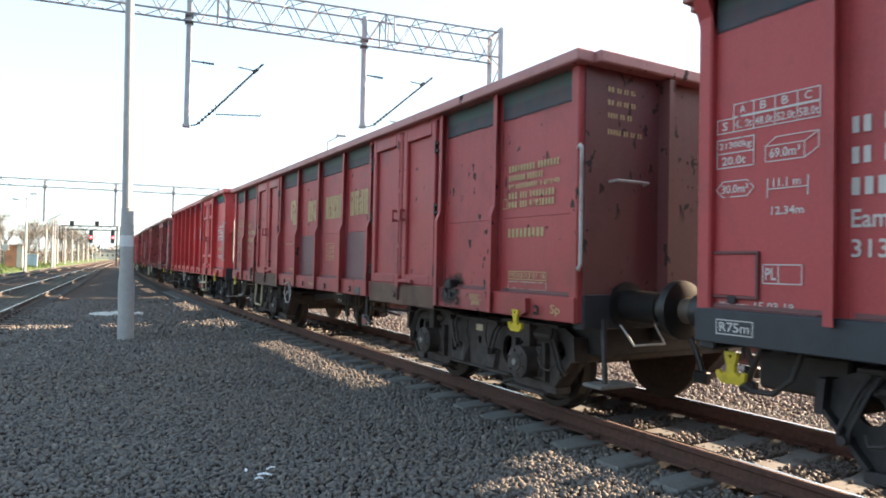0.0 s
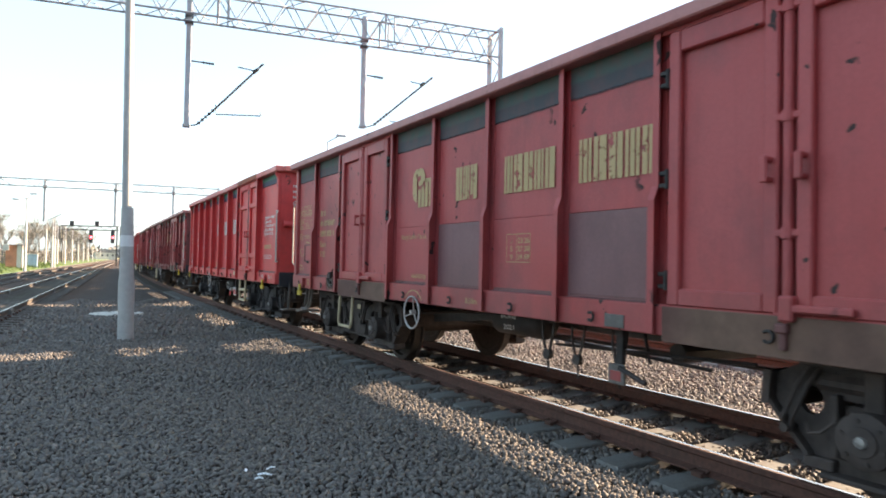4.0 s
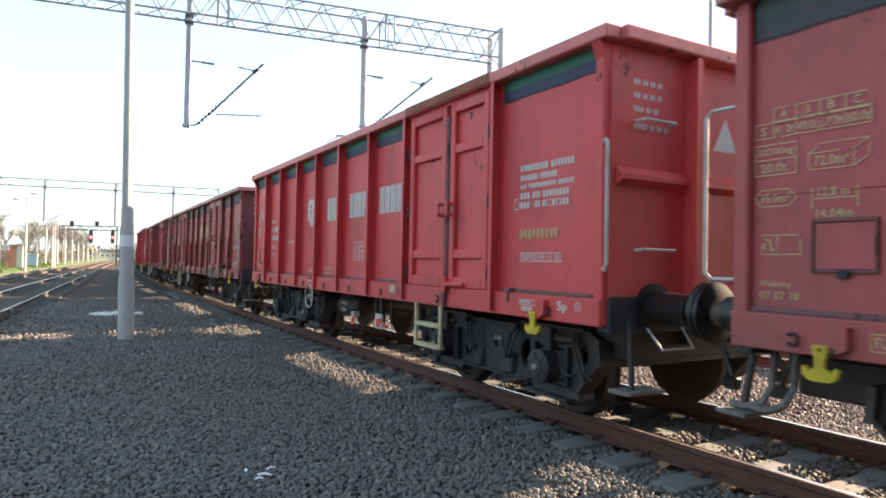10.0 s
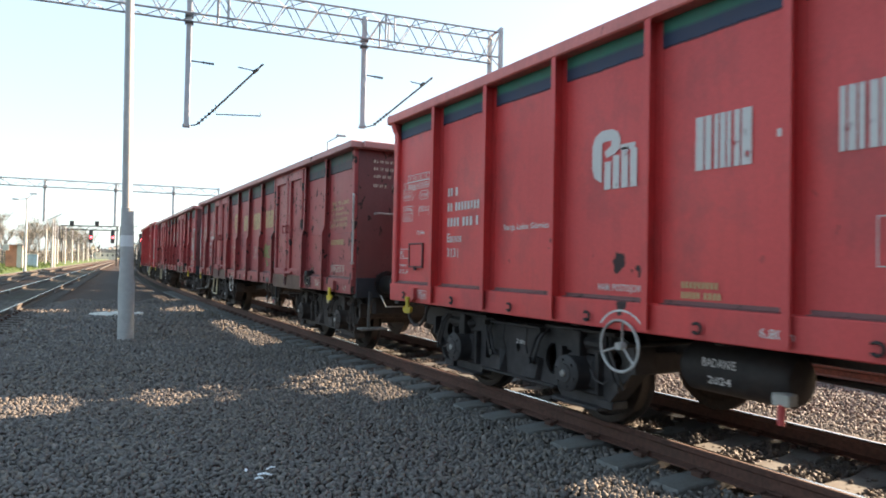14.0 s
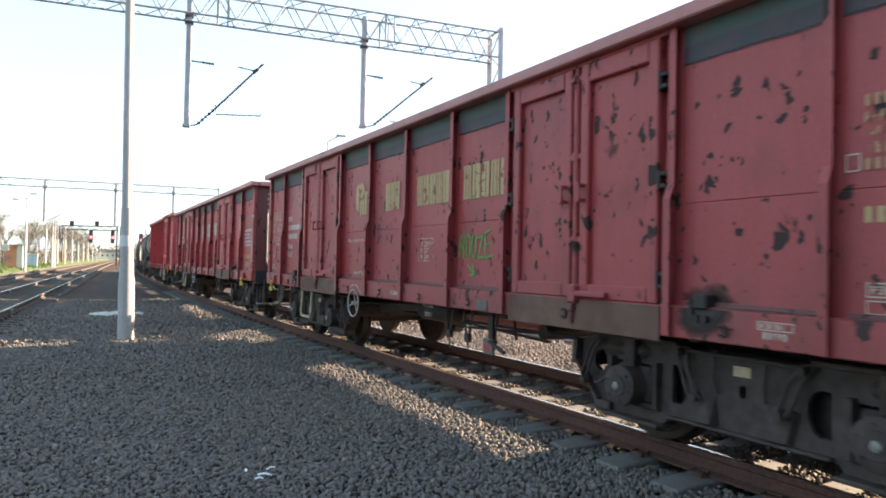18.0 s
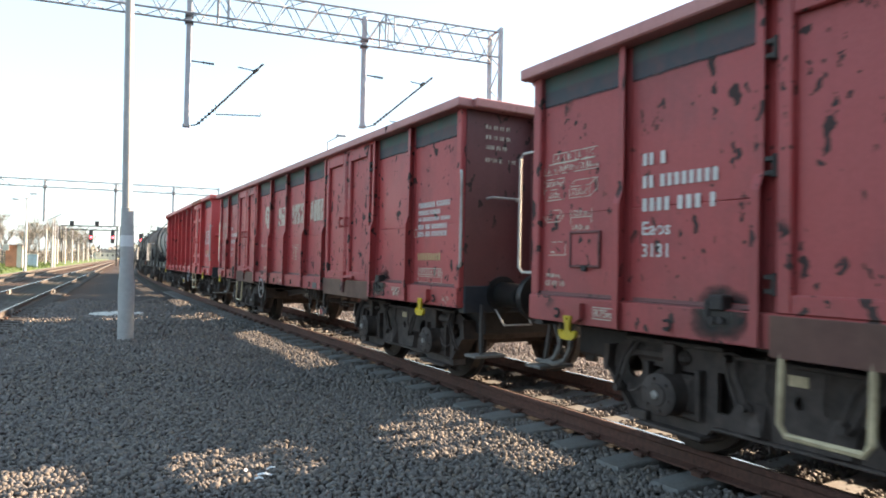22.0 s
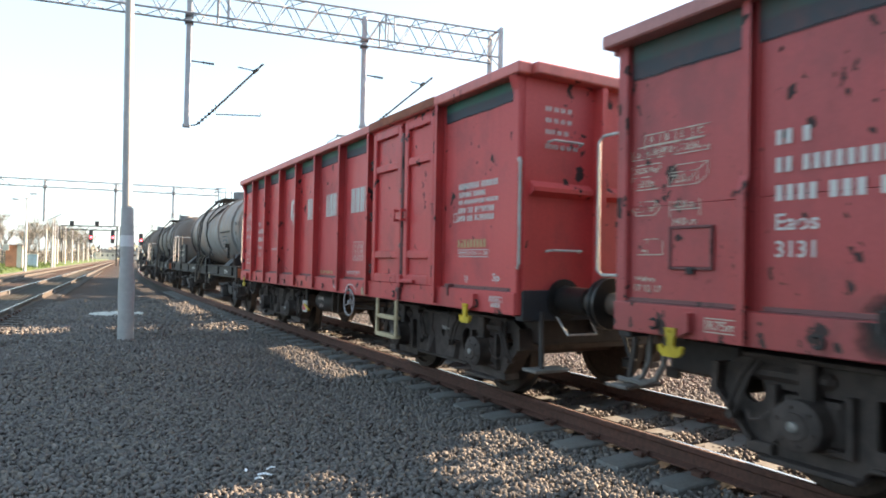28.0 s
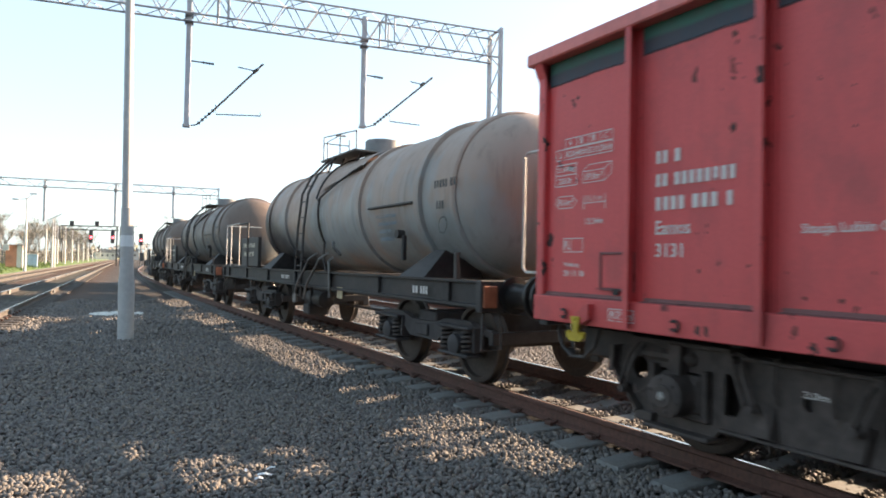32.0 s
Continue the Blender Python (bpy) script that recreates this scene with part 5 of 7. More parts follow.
    lettering(w, "HAM. POSTOJOWY", up(spec["wheel_at"] + (0.20 if long_ else 0.32), 1.185), 0.07, 0.50, t, "painted words above the hand wheel")
    arc = Shape()
    cy, cz = spec["wheel_at"], 0.80
    ring = [radians(35 + 110 * q / 12) for q in range(13)]
    arc.add([(-1.443, cy - r * math.cos(a), cz + r * math.sin(a)) for a in ring for r in (0.255, 0.27)], [(2 * q, 2 * q + 2, 2 * q + 3, 2 * q + 1) for q in range(12)])
    part("turning_arrow", arc, t, w, "painted arc above the hand wheel")
    lettering(w, "8.50m" if long_ else "6.80m", side_pose(spec["table_at"] + 0.62, 0.98, -1.444), 0.06, 0.22, t, "painted pivot distance")
    s, at = Shape(), up(spec["table_at"], 1.41)
    frame_lines(s, at, 0.0, 0.37, 0.0, 0.27, 0.007, (0.16,), ())
    part("sign_frame", s, t, w, "painted frame of the load spread table")
    for r, (a, b, c) in enumerate((("9", "39", "59"), ("5", "27", "30"), ("3", "23", "26"))):
        for x, txt, wd in ((0.06, a, 0.04), (0.18, b, 0.075), (0.28, c, 0.075)):
            lettering(w, txt, up(spec["table_at"] - x, 1.435 + 0.077 * r), 0.052, wd, t, "painted figures")
    if spec["band"] == "teal":
        text_bars(w, up(bays["b"][0] - 0.05, 1.19), [(0.0, 0.0, 0.05, (0.09, 0.13, 0.20, 0.08))], M_MARK_Y, "ochre bars of unread writing")
    if spec["band"] == "new":
        text_bars(w, up(bays["a"][0] - 0.16, 1.18), [(0.0, 0.07, 0.045, (0.30,)), (0.0, 0.0, 0.045, (0.16, 0.14))], M_MARK_Y, "ochre bars of unread writing")
    # leading bay: owner's address as bars, revision boxes
    rows = [(0.0, 0.34, 0.062, (0.41, 0.31)), (0.0, 0.255, 0.055, (0.26, 0.24)), (0.0, 0.18, 0.045, (0.09, 0.40, 0.22)), (0.0, 0.085, 0.06, (0.15, 0.12, 0.36)), (0.0, 0.0, 0.06, (0.15, 0.12, 0.36))]
    ey = end_y - 0.20
    az = spec.get("address_z", 1.925 if long_ else 1.91 if spec["band"] == "new" else 1.84)
    text_bars(w, up(ey, az), rows, spec["address"], "plain bars of the owner's address")
    sign("small square frame", up(ey + 0.10, az - 0.005), 0.0, 0.08, 0.0, 0.10, 0.009)
    rz = 1.25 if long_ else 1.42 if spec["band"] == "new" else 1.46
    sign("ruled box of the revision sign", up(ey - 0.01, rz), 0.0, 0.58, 0.0, 0.08, 0.008, (0.10, 0.26))
    s = Shape()
    frame_lines(s, up(ey - 0.01, rz - 0.09), 0.0, 0.58, 0.0, 0.075, 0.007, (0.10, 0.26))
    if long_:
        part("sign_frame", s, M_MARK_OLD, w, "faded ruled box of an older revision")
    text_bars(w, up(ey, az - 0.28), [(0.0, 0.0, 0.085, (0.56,))], M_MARK_Y, "faded ochre bars of a number")
    lettering(w, "P3", up(ey - 0.035, rz + 0.018), 0.045, 0.065, t, "painted letters")
    lettering(w, "1023", up(ey - 0.125, rz + 0.018), 0.045, 0.12, t, "painted figures")
    lettering(w, spec["rev"], up(ey - 0.295, rz + 0.018), 0.045, 0.27, t, "painted revision date")
    lettering(w, "Sp", side_pose(-half + 0.30, 0.955, -1.444) if long_ else up(-5.04, 1.20) if spec["band"] == "teal" else side_pose(-5.0, 0.99, -1.444), 0.10, 0.13, t, "painted letters")
    # maintenance box and ringed letter near the leading hook
    by = -4.76 if long_ else -5.09 if spec["band"] == "teal" else -4.47
    at = side_pose(by, 0.975, -1.444)
    q = Shape()
    frame_lines(q, at, 0.0, 0.23, 0.052, 0.105, 0.006, (0.055, 0.11, 0.165))
    part("sign_frame", q, t, w, "ruled maintenance box")
    text_bars(w, at, [(0.012, 0.064, 0.03, (0.035,)), (0.067, 0.064, 0.03, (0.035,)), (0.122, 0.064, 0.03, (0.035,)), (0.04, 0.0, 0.042, (0.16,))], t, "small bars of unread maintenance signs")
    cy, cz, cx = (-4.55, 1.23, -1.374) if spec["band"] == "teal" else (-5.26 if not long_ else -4.42, 1.055, -1.444)
    ring = [2 * math.pi * v / 18 for v in range(19)]
    q = Shape().add([(cx, cy - r * math.cos(a), cz + r * math.sin(a)) for a in ring for r in (0.034, 0.040)], [(2 * v, 2 * v + 2, 2 * v + 3, 2 * v + 1) for v in range(18)])
    if not long_:
        part("ring_mark", q, t, w, "painted ring")
        lettering(w, "U", side_pose(cy + 0.014, cz - 0.018, cx), 0.036, 0.028, t, "painted letter")
    # dates on the leading end
    text_bars(w, end_pose(-1.12, 2.50, -half - 0.024), [(0.0, 0.36, 0.045, (0.08, 0.06, 0.06, 0.06)), (0.0, 0.25, 0.045, (0.08, 0.06, 0.06, 0.06)), (0.0, 0.14, 0.045, (0.12, 0.06, 0.06)), (0.0, 0.0, 0.045, (0.16, 0.06, 0.06, 0.06))],
              t, "small worn bars of inspection dates")


def green_tag(w):
    """Green spray-painted scrawl, drawn in single strokes."""
    strokes = [[(0.0, 0.0), (0.05, 0.30)], [(0.12, -0.02), (0.13, 0.34)], [(0.0, 0.13), (0.14, 0.17)],
               [(0.20, 0.03), (0.19, 0.24), (0.25, 0.31), (0.31, 0.22), (0.29, 0.04), (0.23, 0.0), (0.20, 0.03)],
               [(0.35, 0.28), (0.35, 0.06), (0.39, -0.02), (0.44, 0.04), (0.46, 0.28)],
               [(0.50, 0.25), (0.62, 0.27), (0.50, -0.02), (0.64, 0.0)], [(0.80, 0.34), (0.68, 0.30), (0.70, -0.02), (0.84, 0.02)], [(0.69, 0.15), (0.79, 0.17)],
               [(0.24, -0.10), (0.42, -0.22)], [(0.30, -0.24), (0.44, -0.22), (0.36, -0.10)]]
    s, at = Shape(), side_pose(-1.20, 1.46, -1.376)
    strokes = [[(0.74 * a, 0.80 * b) for a, b in st] for st in strokes]
    for st in strokes:
        for a, b in zip(st[:-1], st[1:]):
            d = Vector((b[0] - a[0], b[1] - a[1], 0))
            n = Vector((-d.y, d.x, 0)).normalized() * 0.010
            e = d.normalized() * 0.008
            s.add([at @ (Vector((*a, 0)) - n - e), at @ (Vector((*b, 0)) - n + e), at @ (Vector((*b, 0)) + n + e), at @ (Vector((*a, 0)) + n - e)], [(0, 1, 2, 3)])
    part("spray_tag", s, M_MARK_G, w, "green sprayed graffiti tag")


# ---------------------------------------------------------------- tank wagons
def sprung_frame_mesh(side):
    """An open bogie side: a swan-neck beam between two spring caps."""
    b = 0.90
    s = Shape()
    low = [(-b - 0.36, 0.60), (-b + 0.30, 0.60), (-0.36, 0.44), (0.36, 0.44), (b - 0.30, 0.60), (b + 0.36, 0.60)]
    high = [(b + 0.36, 0.66), (b + 0.24, 0.73), (b - 0.34, 0.73), (0.30, 0.66), (-0.30, 0.66), (-b + 0.34, 0.73), (-b - 0.24, 0.73), (-b - 0.36, 0.66)]
    s.prism(low + high, "x", side * 0.98, side * 1.06)
    for e in (-1, 1):
        s.cbox(side * 0.92, side * 1.17, e * b - 0.36, e * b + 0.36, 0.645, 0.685, 0.01)
        s.cbox(side * 0.96, side * 1.10, e * (b + 0.36) - 0.02, e * (b + 0.36) + 0.02, 0.40, 0.68, 0.008)
        s.cbox(side * 0.96, side * 1.10, e * (b - 0.36) - 0.02, e * (b - 0.36) + 0.02, 0.40, 0.68, 0.008)
    s.cbox(side * 1.05, side * 1.09, -0.16, 0.16, 0.48, 0.62, 0.01)
    return s.mesh("side_frame", M_BOGIE_NEW)


def sprung_box_mesh(side):
    s = Shape()
    s.cbox(side * 0.94, side * 1.10, -0.12, 0.12, 0.36, 0.62, 0.03)
    s.lathe([(side * 1.08, 0.04), (side * 1.09, 0.125), (side * 1.15, 0.12), (side * 1.165, 0.08), (side * 1.168, 0.02)], "x", (0, 0, 0.46), 18)
    s.cbox(side * 0.95, side * 1.17, -0.33, 0.33, 0.335, 0.37, 0.012)
    return s.mesh("axle_box", M_BOGIE_NEW, True)


def big_spring_mesh(side):
    pts = []
    for k in range(45):
        a = k * math.pi / 4.5
        pts.append((side * 1.07 + 0.080 * math.cos(a), 0.080 * math.sin(a), 0.38 + 0.26 * k / 44))
    return Shape().tube(pts, 0.017, 5).mesh("coil_spring", M_BOGIE_OLD, True)


SPRUNG = ({s: sprung_frame_mesh(s) for s in (-1, 1)}, {s: sprung_box_mesh(s) for s in (-1, 1)}, {s: big_spring_mesh(s) for s in (-1, 1)})


def sprung_bogie(wagon, y, base):
    """A bogie with open coil springs on both sides of each axle box."""
    cross = Shape().cbox(-1.0, 1.0, -0.24, 0.24, 0.48, 0.78, 0.02)
    cross.cbox(-0.30, 0.30, -0.30, 0.30, 0.76, 0.90, 0.02)
    cross.cbox(-1.0, 1.0, -base - 0.60, -base - 0.52, 0.50, 0.64, 0.01)
    cross.cbox(-1.0, 1.0, base + 0.52, base + 0.60, 0.50, 0.64, 0.01)
    for x in (-0.95, 0.95):
        cross.cbox(x - 0.03, x + 0.03, -base - 0.56, base + 0.56, 0.58, 0.66, 0.01)
    b = part("bogie", cross, M_BOGIE_NEW, wagon, at=pose(0, y, 0))
    frames, boxes, springs = SPRUNG
    for side in (-1, 1):
        part("side_frame", frames[side], None, b)
        for e in (-1, 1):
            part("axle_box", boxes[side], None, b, at=pose(0, e * base, 0))
            for d in (-0.23, 0.23):
                part("coil_spring", springs[side], None, b, "grimy open coil spring", at=pose(0, e * base + d, 0))
    sets = []
    for e in (-1, 1):
        w = part("wheelset", AXLE, None, wagon, "steel wheels on a brown axle", at=pose(0, y + e * base, 0.46))
        for side in (-1, 1):
            part("wheel", WHEELS[side], None, w)
        sets.append((w, y + e * base))
    return sets


def tank_paint(tone):
    """Grey paint, brown with rust and dust on its upper half, sooty low down at the rear."""
    m = Mat("stained_grey_tank_paint", 0.55)
    grade = (lambda c: tuple(v * tone for v in c))
    z, y = m.height()[2], m.height()[1]
    c = m.mix(m.ramp(m.noise(0.8, 4, 0.6), [(0.35, 0.0), (0.65, 1.0)]), grade((0.165, 0.172, 0.170)), grade((0.235, 0.238, 0.232)))
    rust = m.noise(0.9, 5, 0.62, m.coords((1.2, 1.2, 0.7), (3, 1, 2)))
    up = m.t.nodes.new("ShaderNodeMapRange")
    up.inputs["From Min"].default_value, up.inputs["From Max"].default_value = 1.7, 3.3
    up.inputs["To Min"].default_value, up.inputs["To Max"].default_value = -0.16, 0.16
    m.link(z, up.inputs["Value"])
    c = m.mix(m.ramp(m.math("ADD", rust, up.outputs[0]), [(0.32, 0.0), (0.50, 0.9)]), c, grade((0.245, 0.165, 0.128)))
    c = m.mix(m.ramp(m.noise(1.0, 4, 0.6, m.coords((7, 7, 0.7))), [(0.52, 0.0), (0.82, 0.5)]), c, (0.07, 0.055, 0.045))
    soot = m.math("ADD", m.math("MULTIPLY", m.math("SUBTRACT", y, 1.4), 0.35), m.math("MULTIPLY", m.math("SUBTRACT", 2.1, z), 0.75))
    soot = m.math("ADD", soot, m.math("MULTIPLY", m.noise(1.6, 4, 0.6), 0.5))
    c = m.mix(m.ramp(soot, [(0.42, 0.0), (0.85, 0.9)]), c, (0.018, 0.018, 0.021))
    m.colour(c)
    m.rough(m.ramp(m.noise(3, 4), [(0.3, 0.45), (0.7, 0.68)]))
    m.bump(m.noise(0.9, 2), 0.35, 0.02)
    return m.m


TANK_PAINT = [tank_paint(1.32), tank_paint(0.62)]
M_DOME = plain("dome_grey_paint", (0.20, 0.205, 0.21), 0.6, 0, 0.15, 6)


def arc_points(r, zc, y, a0, a1, n):
    return [(-r * math.cos(a), y, zc + r * math.sin(a)) for a in [radians(a0 + (a1 - a0) * k / (n - 1)) for k in range(n)]]


def tank_wagon(centre, M_TANK, label):
    """A grey four-axle tank wagon with a hooped barrel, dome, walkway, ladder and a brake platform at the rear."""
    w = thing("tank_wagon", label, "railway wagon", "tank wagons of the train")
    front, rear, zc, r = -5.60, 7.20, 2.27, 1.045
    prof = [(-5.32, 0.05), (-5.30, 0.42), (-5.22, 0.72), (-5.08, 0.90), (-4.88, 1.005), (-4.62, r), (3.82, r), (4.04, 1.01), (4.22, 0.90), (4.36, 0.72), (4.44, 0.42), (4.46, 0.05)]
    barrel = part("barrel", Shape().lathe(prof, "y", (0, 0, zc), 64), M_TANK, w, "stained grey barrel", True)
    for y, hw, up in ((-4.55, 0.16, 0.030), (-3.78, 0.085, 0.055), (-1.75, 0.07, 0.045), (2.25, 0.07, 0.045), (3.55, 0.07, 0.035)):
        p = [(y - hw, r - 0.02), (y - hw, r + 0.004), (y - hw * 0.8, r + up), (y + hw * 0.8, r + up), (y + hw, r + 0.004), (y + hw, r - 0.02)]
        part("barrel_hoop", Shape().lathe(p, "y", (0, 0, zc), 64), M_TANK, barrel, "raised hoop", True)
    # dome and walkway on top
    dy = -0.31
    part("dome", Shape().lathe([(zc + r - 0.10, 0.05), (zc + r - 0.10, 0.33), (zc + r + 0.30, 0.33), (zc + r + 0.315, 0.315), (zc + r + 0.32, 0.03)], "z", (0, dy, 0), 28), M_DOME, w, "round grey filling dome", True)
    top = zc + r - 0.02
    top += 0.06
    part("walkway", Shape().cbox(-0.70, -0.24, -0.62, 1.15, top, top + 0.035, 0.008), M_STEP, w, "thin top walkway")
    for y in (-0.45, 0.35, 1.0):
        part("walkway_strut", Shape().rod((-0.50, y, top), (-0.60, y, top - 0.24), 0.018, n=6), M_FRAME_B, w)
    rl = Shape()
    for y, h in ((-0.60, 0.36), (0.2, 0.42), (1.10, 0.50)):
        rl.rod((-0.65, y, top), (-0.65, y, top + h), 0.011, n=6)
    rl.rod((-0.65, -0.60, top + 0.36), (-0.65, 1.10, top + 0.50), 0.011, n=6)
    rl.rod((-0.12, 1.08, top), (-0.12, 1.08, top + 0.50), 0.011, n=6)
    rl.rod((-0.65, 1.08, top + 0.38), (-0.12, 1.08, top + 0.38), 0.011, n=6)
    part("walkway_railing", rl, M_FRAME_B, w, "thin walkway railing")
    # side ladder with its two bent stiles
    lad = Shape()
    for y in (0.42, 0.78):
        lad.tube([(-1.27, y, 0.72), (-1.27, y, 1.2), (-1.24, y, 2.0), (-1.17, y, 2.65), (-1.0, y, 3.0), (-0.68, y, 3.33), (-0.60, y, 3.40)], 0.022, 6)
    for x, z in ((-1.27, 0.75), (-1.27, 1.0), (-1.26, 1.3), (-1.255, 1.6), (-1.245, 1.9), (-1.215, 2.2), (-1.185, 2.5), (-1.10, 2.80), (-0.95, 3.05)):
        lad.rod((x, 0.42, z), (x, 0.78, z), 0.012, n=5)
    part("ladder", lad, M_FRAME_B, w, "dark side ladder")
    # sheet cover over the filling pipe, and the drain pipe below it
    cov = Shape()
    cov.add([p for p in arc_points(r + 0.05, zc, -1.35, 72, 40, 6)] + [p for p in arc_points(r + 0.05, zc, 0.22, 72, 22, 6)], [(k, k + 1, 7 + k, 6 + k) for k in range(5)])
    part("splash_sheet", cov, M_TANK, w, "rusty curved splash sheet")
    part("sheet_edge", Shape().tube(arc_points(r + 0.06, zc, 0.24, 74, 14, 9), 0.022, 6), M_FRAME_B, w)
    edge = [(a[0], -1.36 + 1.5 * k / 9, a[2]) for k, a in enumerate(arc_points(r + 0.06, zc, 0, 40, 12, 10))]
    part("sheet_edge", Shape().tube(edge, 0.02, 6), M_FRAME_B, w)
    pipe = Shape().tube(arc_points(r + 0.04, zc, 0.10, 14, -30, 7) + [(-0.98, 0.05, 1.45), (-1.0, -0.2, 1.15)], 0.022, 7)
    part("drain_pipe", pipe, M_FRAME, w, "dark drain pipe", True)
    part("rain_strip", Shape().cbox(-r - 0.04, -r + 0.03, -3.62, -2.18, zc - 0.09, zc - 0.055, 0.008), M_FRAME_B, w, "brown strip on the barrel")
    va = Shape()
    va.rod((-1.02, -3.30, 1.78), (-1.13, -3.30, 1.78), 0.06, n=12)
    va.cbox(-1.08, -1.02, -3.42, -3.36, 1.42, 1.76, 0.01)
    part("side_valve", va, M_FRAME, w)
    part("pipe_bracket", Shape().tube([(-1.04, -0.62, 1.72), (-1.10, -0.80, 1.62), (-1.03, -0.95, 1.50)], 0.025, 6), M_FRAME_B, w)
    # frame
    for side in (-1, 1):
        part("sole_bar", Shape().prism([(side * 1.20, 0.93), (side * 1.29, 0.93), (side * 1.29, 0.955), (side * 1.24, 0.97), (side * 1.24, 1.18), (side * 1.29, 1.19), (side * 1.29, 1.215), (side * 1.20, 1.215)],
                                       "y", front, rear), M_FRAME, w, "dirty channel sole bar")
        for y in np.linspace(front + 0.6, rear - 0.6, 7):
            part("bar_rib", Shape().cbox(side * 1.235, side * 1.285, y - 0.012, y + 0.012, 0.96, 1.19, 0.003), M_FRAME, w)
        for y in (-4.0, 3.0):
            part("saddle", Shape().add(
                [(side * 1.22, y - 0.30, 1.21), (side * 1.22, y + 0.42, 1.21), (side * 0.35, y + 0.36, 1.21), (side * 0.35, y - 0.30, 1.21),
                 (side * 0.92, y - 0.30, 1.56), (side * 0.92, y - 0.02, 1.56), (side * 0.40, y - 0.02, 1.34), (side * 0.40, y - 0.30, 1.34)],
                [(0, 1, 2, 3), (4, 7, 6, 5), (0, 4, 5, 1), (1, 5, 6, 2), (2, 6, 7, 3), (3, 7, 4, 0)]), M_FRAME, w, "black sloped barrel saddle")
    for y, e in ((front, -1), (rear, 1)):
        part("headstock", Shape().cbox(-1.30, 1.30, y, y + e * 0.10, 0.88, 1.22, 0.012), M_FRAME_B, w)
        end_fittings(w, abs(y) + 0.10, e)
        g = Shape().tube([(-1.20, y, 0.90), (-1.24, y + e * 0.04, 0.48), (-0.98, y + e * 0.04, 0.48), (-0.98, y, 0.90)], 0.016, 6)
        part("foot_step", g, M_FRAME_B, w)
    part("orange_patch_plate", Shape().cbox(-1.27, -1.10, front - 0.125, front - 0.10, 0.93, 1.16, 0.008), M_ORANGE_BROWN, w, "orange corner plate")
    part("lamp_bracket", Shape().cbox(-1.27, -1.22, -5.15, -5.09, 1.21, 1.52, 0.006), M_FRAME_B, w)
    s = Shape()
    for x in (-0.4, 0.4):
        s.cbox(x - 0.08, x + 0.08, front, rear, 0.80, 1.14, 0.01)
    for y in np.linspace(front + 0.4, rear - 0.4, 9):
        s.cbox(-1.20, 1.20, y - 0.05, y + 0.05, 0.94, 1.17, 0.01)
    part("centre_sill", s, M_FRAME, w)
    # brake platform behind the barrel
    part("platform_floor", Shape().cbox(-1.25, 1.25, 4.6, rear - 0.05, 1.215, 1.25, 0.006), M_FRAME, w)
    p = Shape()
    for y in (5.6, 6.55, 7.1):
        p.rod((-1.25, y, 1.2), (-1.25, y, 2.30), 0.014, n=6)
    p.rod((-1.25, 5.6, 2.30), (-1.25, 7.1, 2.30), 0.014, n=6)
    p.rod((-1.25, 7.1, 2.30), (-0.3, 7.1, 2.30), 0.014, n=6)
    part("platform_railing", p, M_RAILING, w, "pale brake platform railing")
    part("railing_post", Shape().rod((-1.25, 4.7, 1.2), (-1.25, 4.7, 2.28), 0.022, n=6).rod((-1.25, 4.7, 2.28), (-1.25, 5.6, 2.28), 0.022, n=6), M_FRAME_B, w)
    part("brake_cabinet", Shape().cbox(-1.24, -1.16, 3.75, 5.35, 1.24, 1.92, 0.01), M_FRAME_B, w, "grimy equipment board on the platform")
    text_bars(w, side_pose(5.15, 1.68, -1.244), [(0.0, 0.0, 0.10, (0.5, 0.6)), (0.1, -0.2, 0.10, (0.4, 0.5))], M_MARK_OLD, "pale bars of unread writing")
    # levers hanging from the frame in the middle
    v = Shape()
    for y in (-0.10, 0.45):
        v.tube([(-1.22, y - 0.75, 1.52), (-1.30, y - 0.55, 1.42), (-1.34, y, 0.95), (-1.34, y + 0.12, 0.72)], 0.024, 6)
    v.cbox(-1.36, -1.31, 0.45, 0.62, 0.62, 0.78, 0.01)
    part("discharge_lever", v, M_STEP, w, "dirty grey discharge levers")
    v = Shape().tube([(-1.20, -1.05, 1.45), (-1.30, -1.12, 1.40), (-1.31, -1.20, 1.0), (-1.30, -1.20, 0.80)], 0.022, 6)
    part("brake_lever", v, M_STEP, w)
    part("label_plate", Shape().cbox(-1.25, -1.235, -1.62, -1.40, 0.80, 0.98, 0.004), M_CREAM, w, "cream label plate")
    part("air_reservoir", Shape().lathe([(-0.5, 0.05), (-0.45, 0.16), (0.45, 0.16), (0.5, 0.05)], "y", (-0.75, 0.9, 0.66), 18), M_FRAME, w, "", True)
    s = Shape()
    s.rod((-0.3, -2.8, 0.56), (-0.3, 2.8, 0.56), 0.025, n=6)
    s.rod((-0.9, 0.9, 0.9), (-0.9, 0.9, 0.40), 0.03, n=6)
    s.cbox(-1.0, -0.6, 0.75, 1.1, 0.36, 0.56, 0.02)
    part("brake_rigging", s, M_FRAME, w)
    text_bars(w, side_pose(-4.25, 2.32, -r - 0.028), [(0.0, 0.0, 0.10, (0.34, 0.16)), (0.06, -0.26, 0.10, (0.2,))], M_MARK_K, "dark worn bars of unread writing")
    ring = Shape()
    for k in range(14):
        a, b = 2 * math.pi * k / 14, 2 * math.pi * (k + 1) / 14
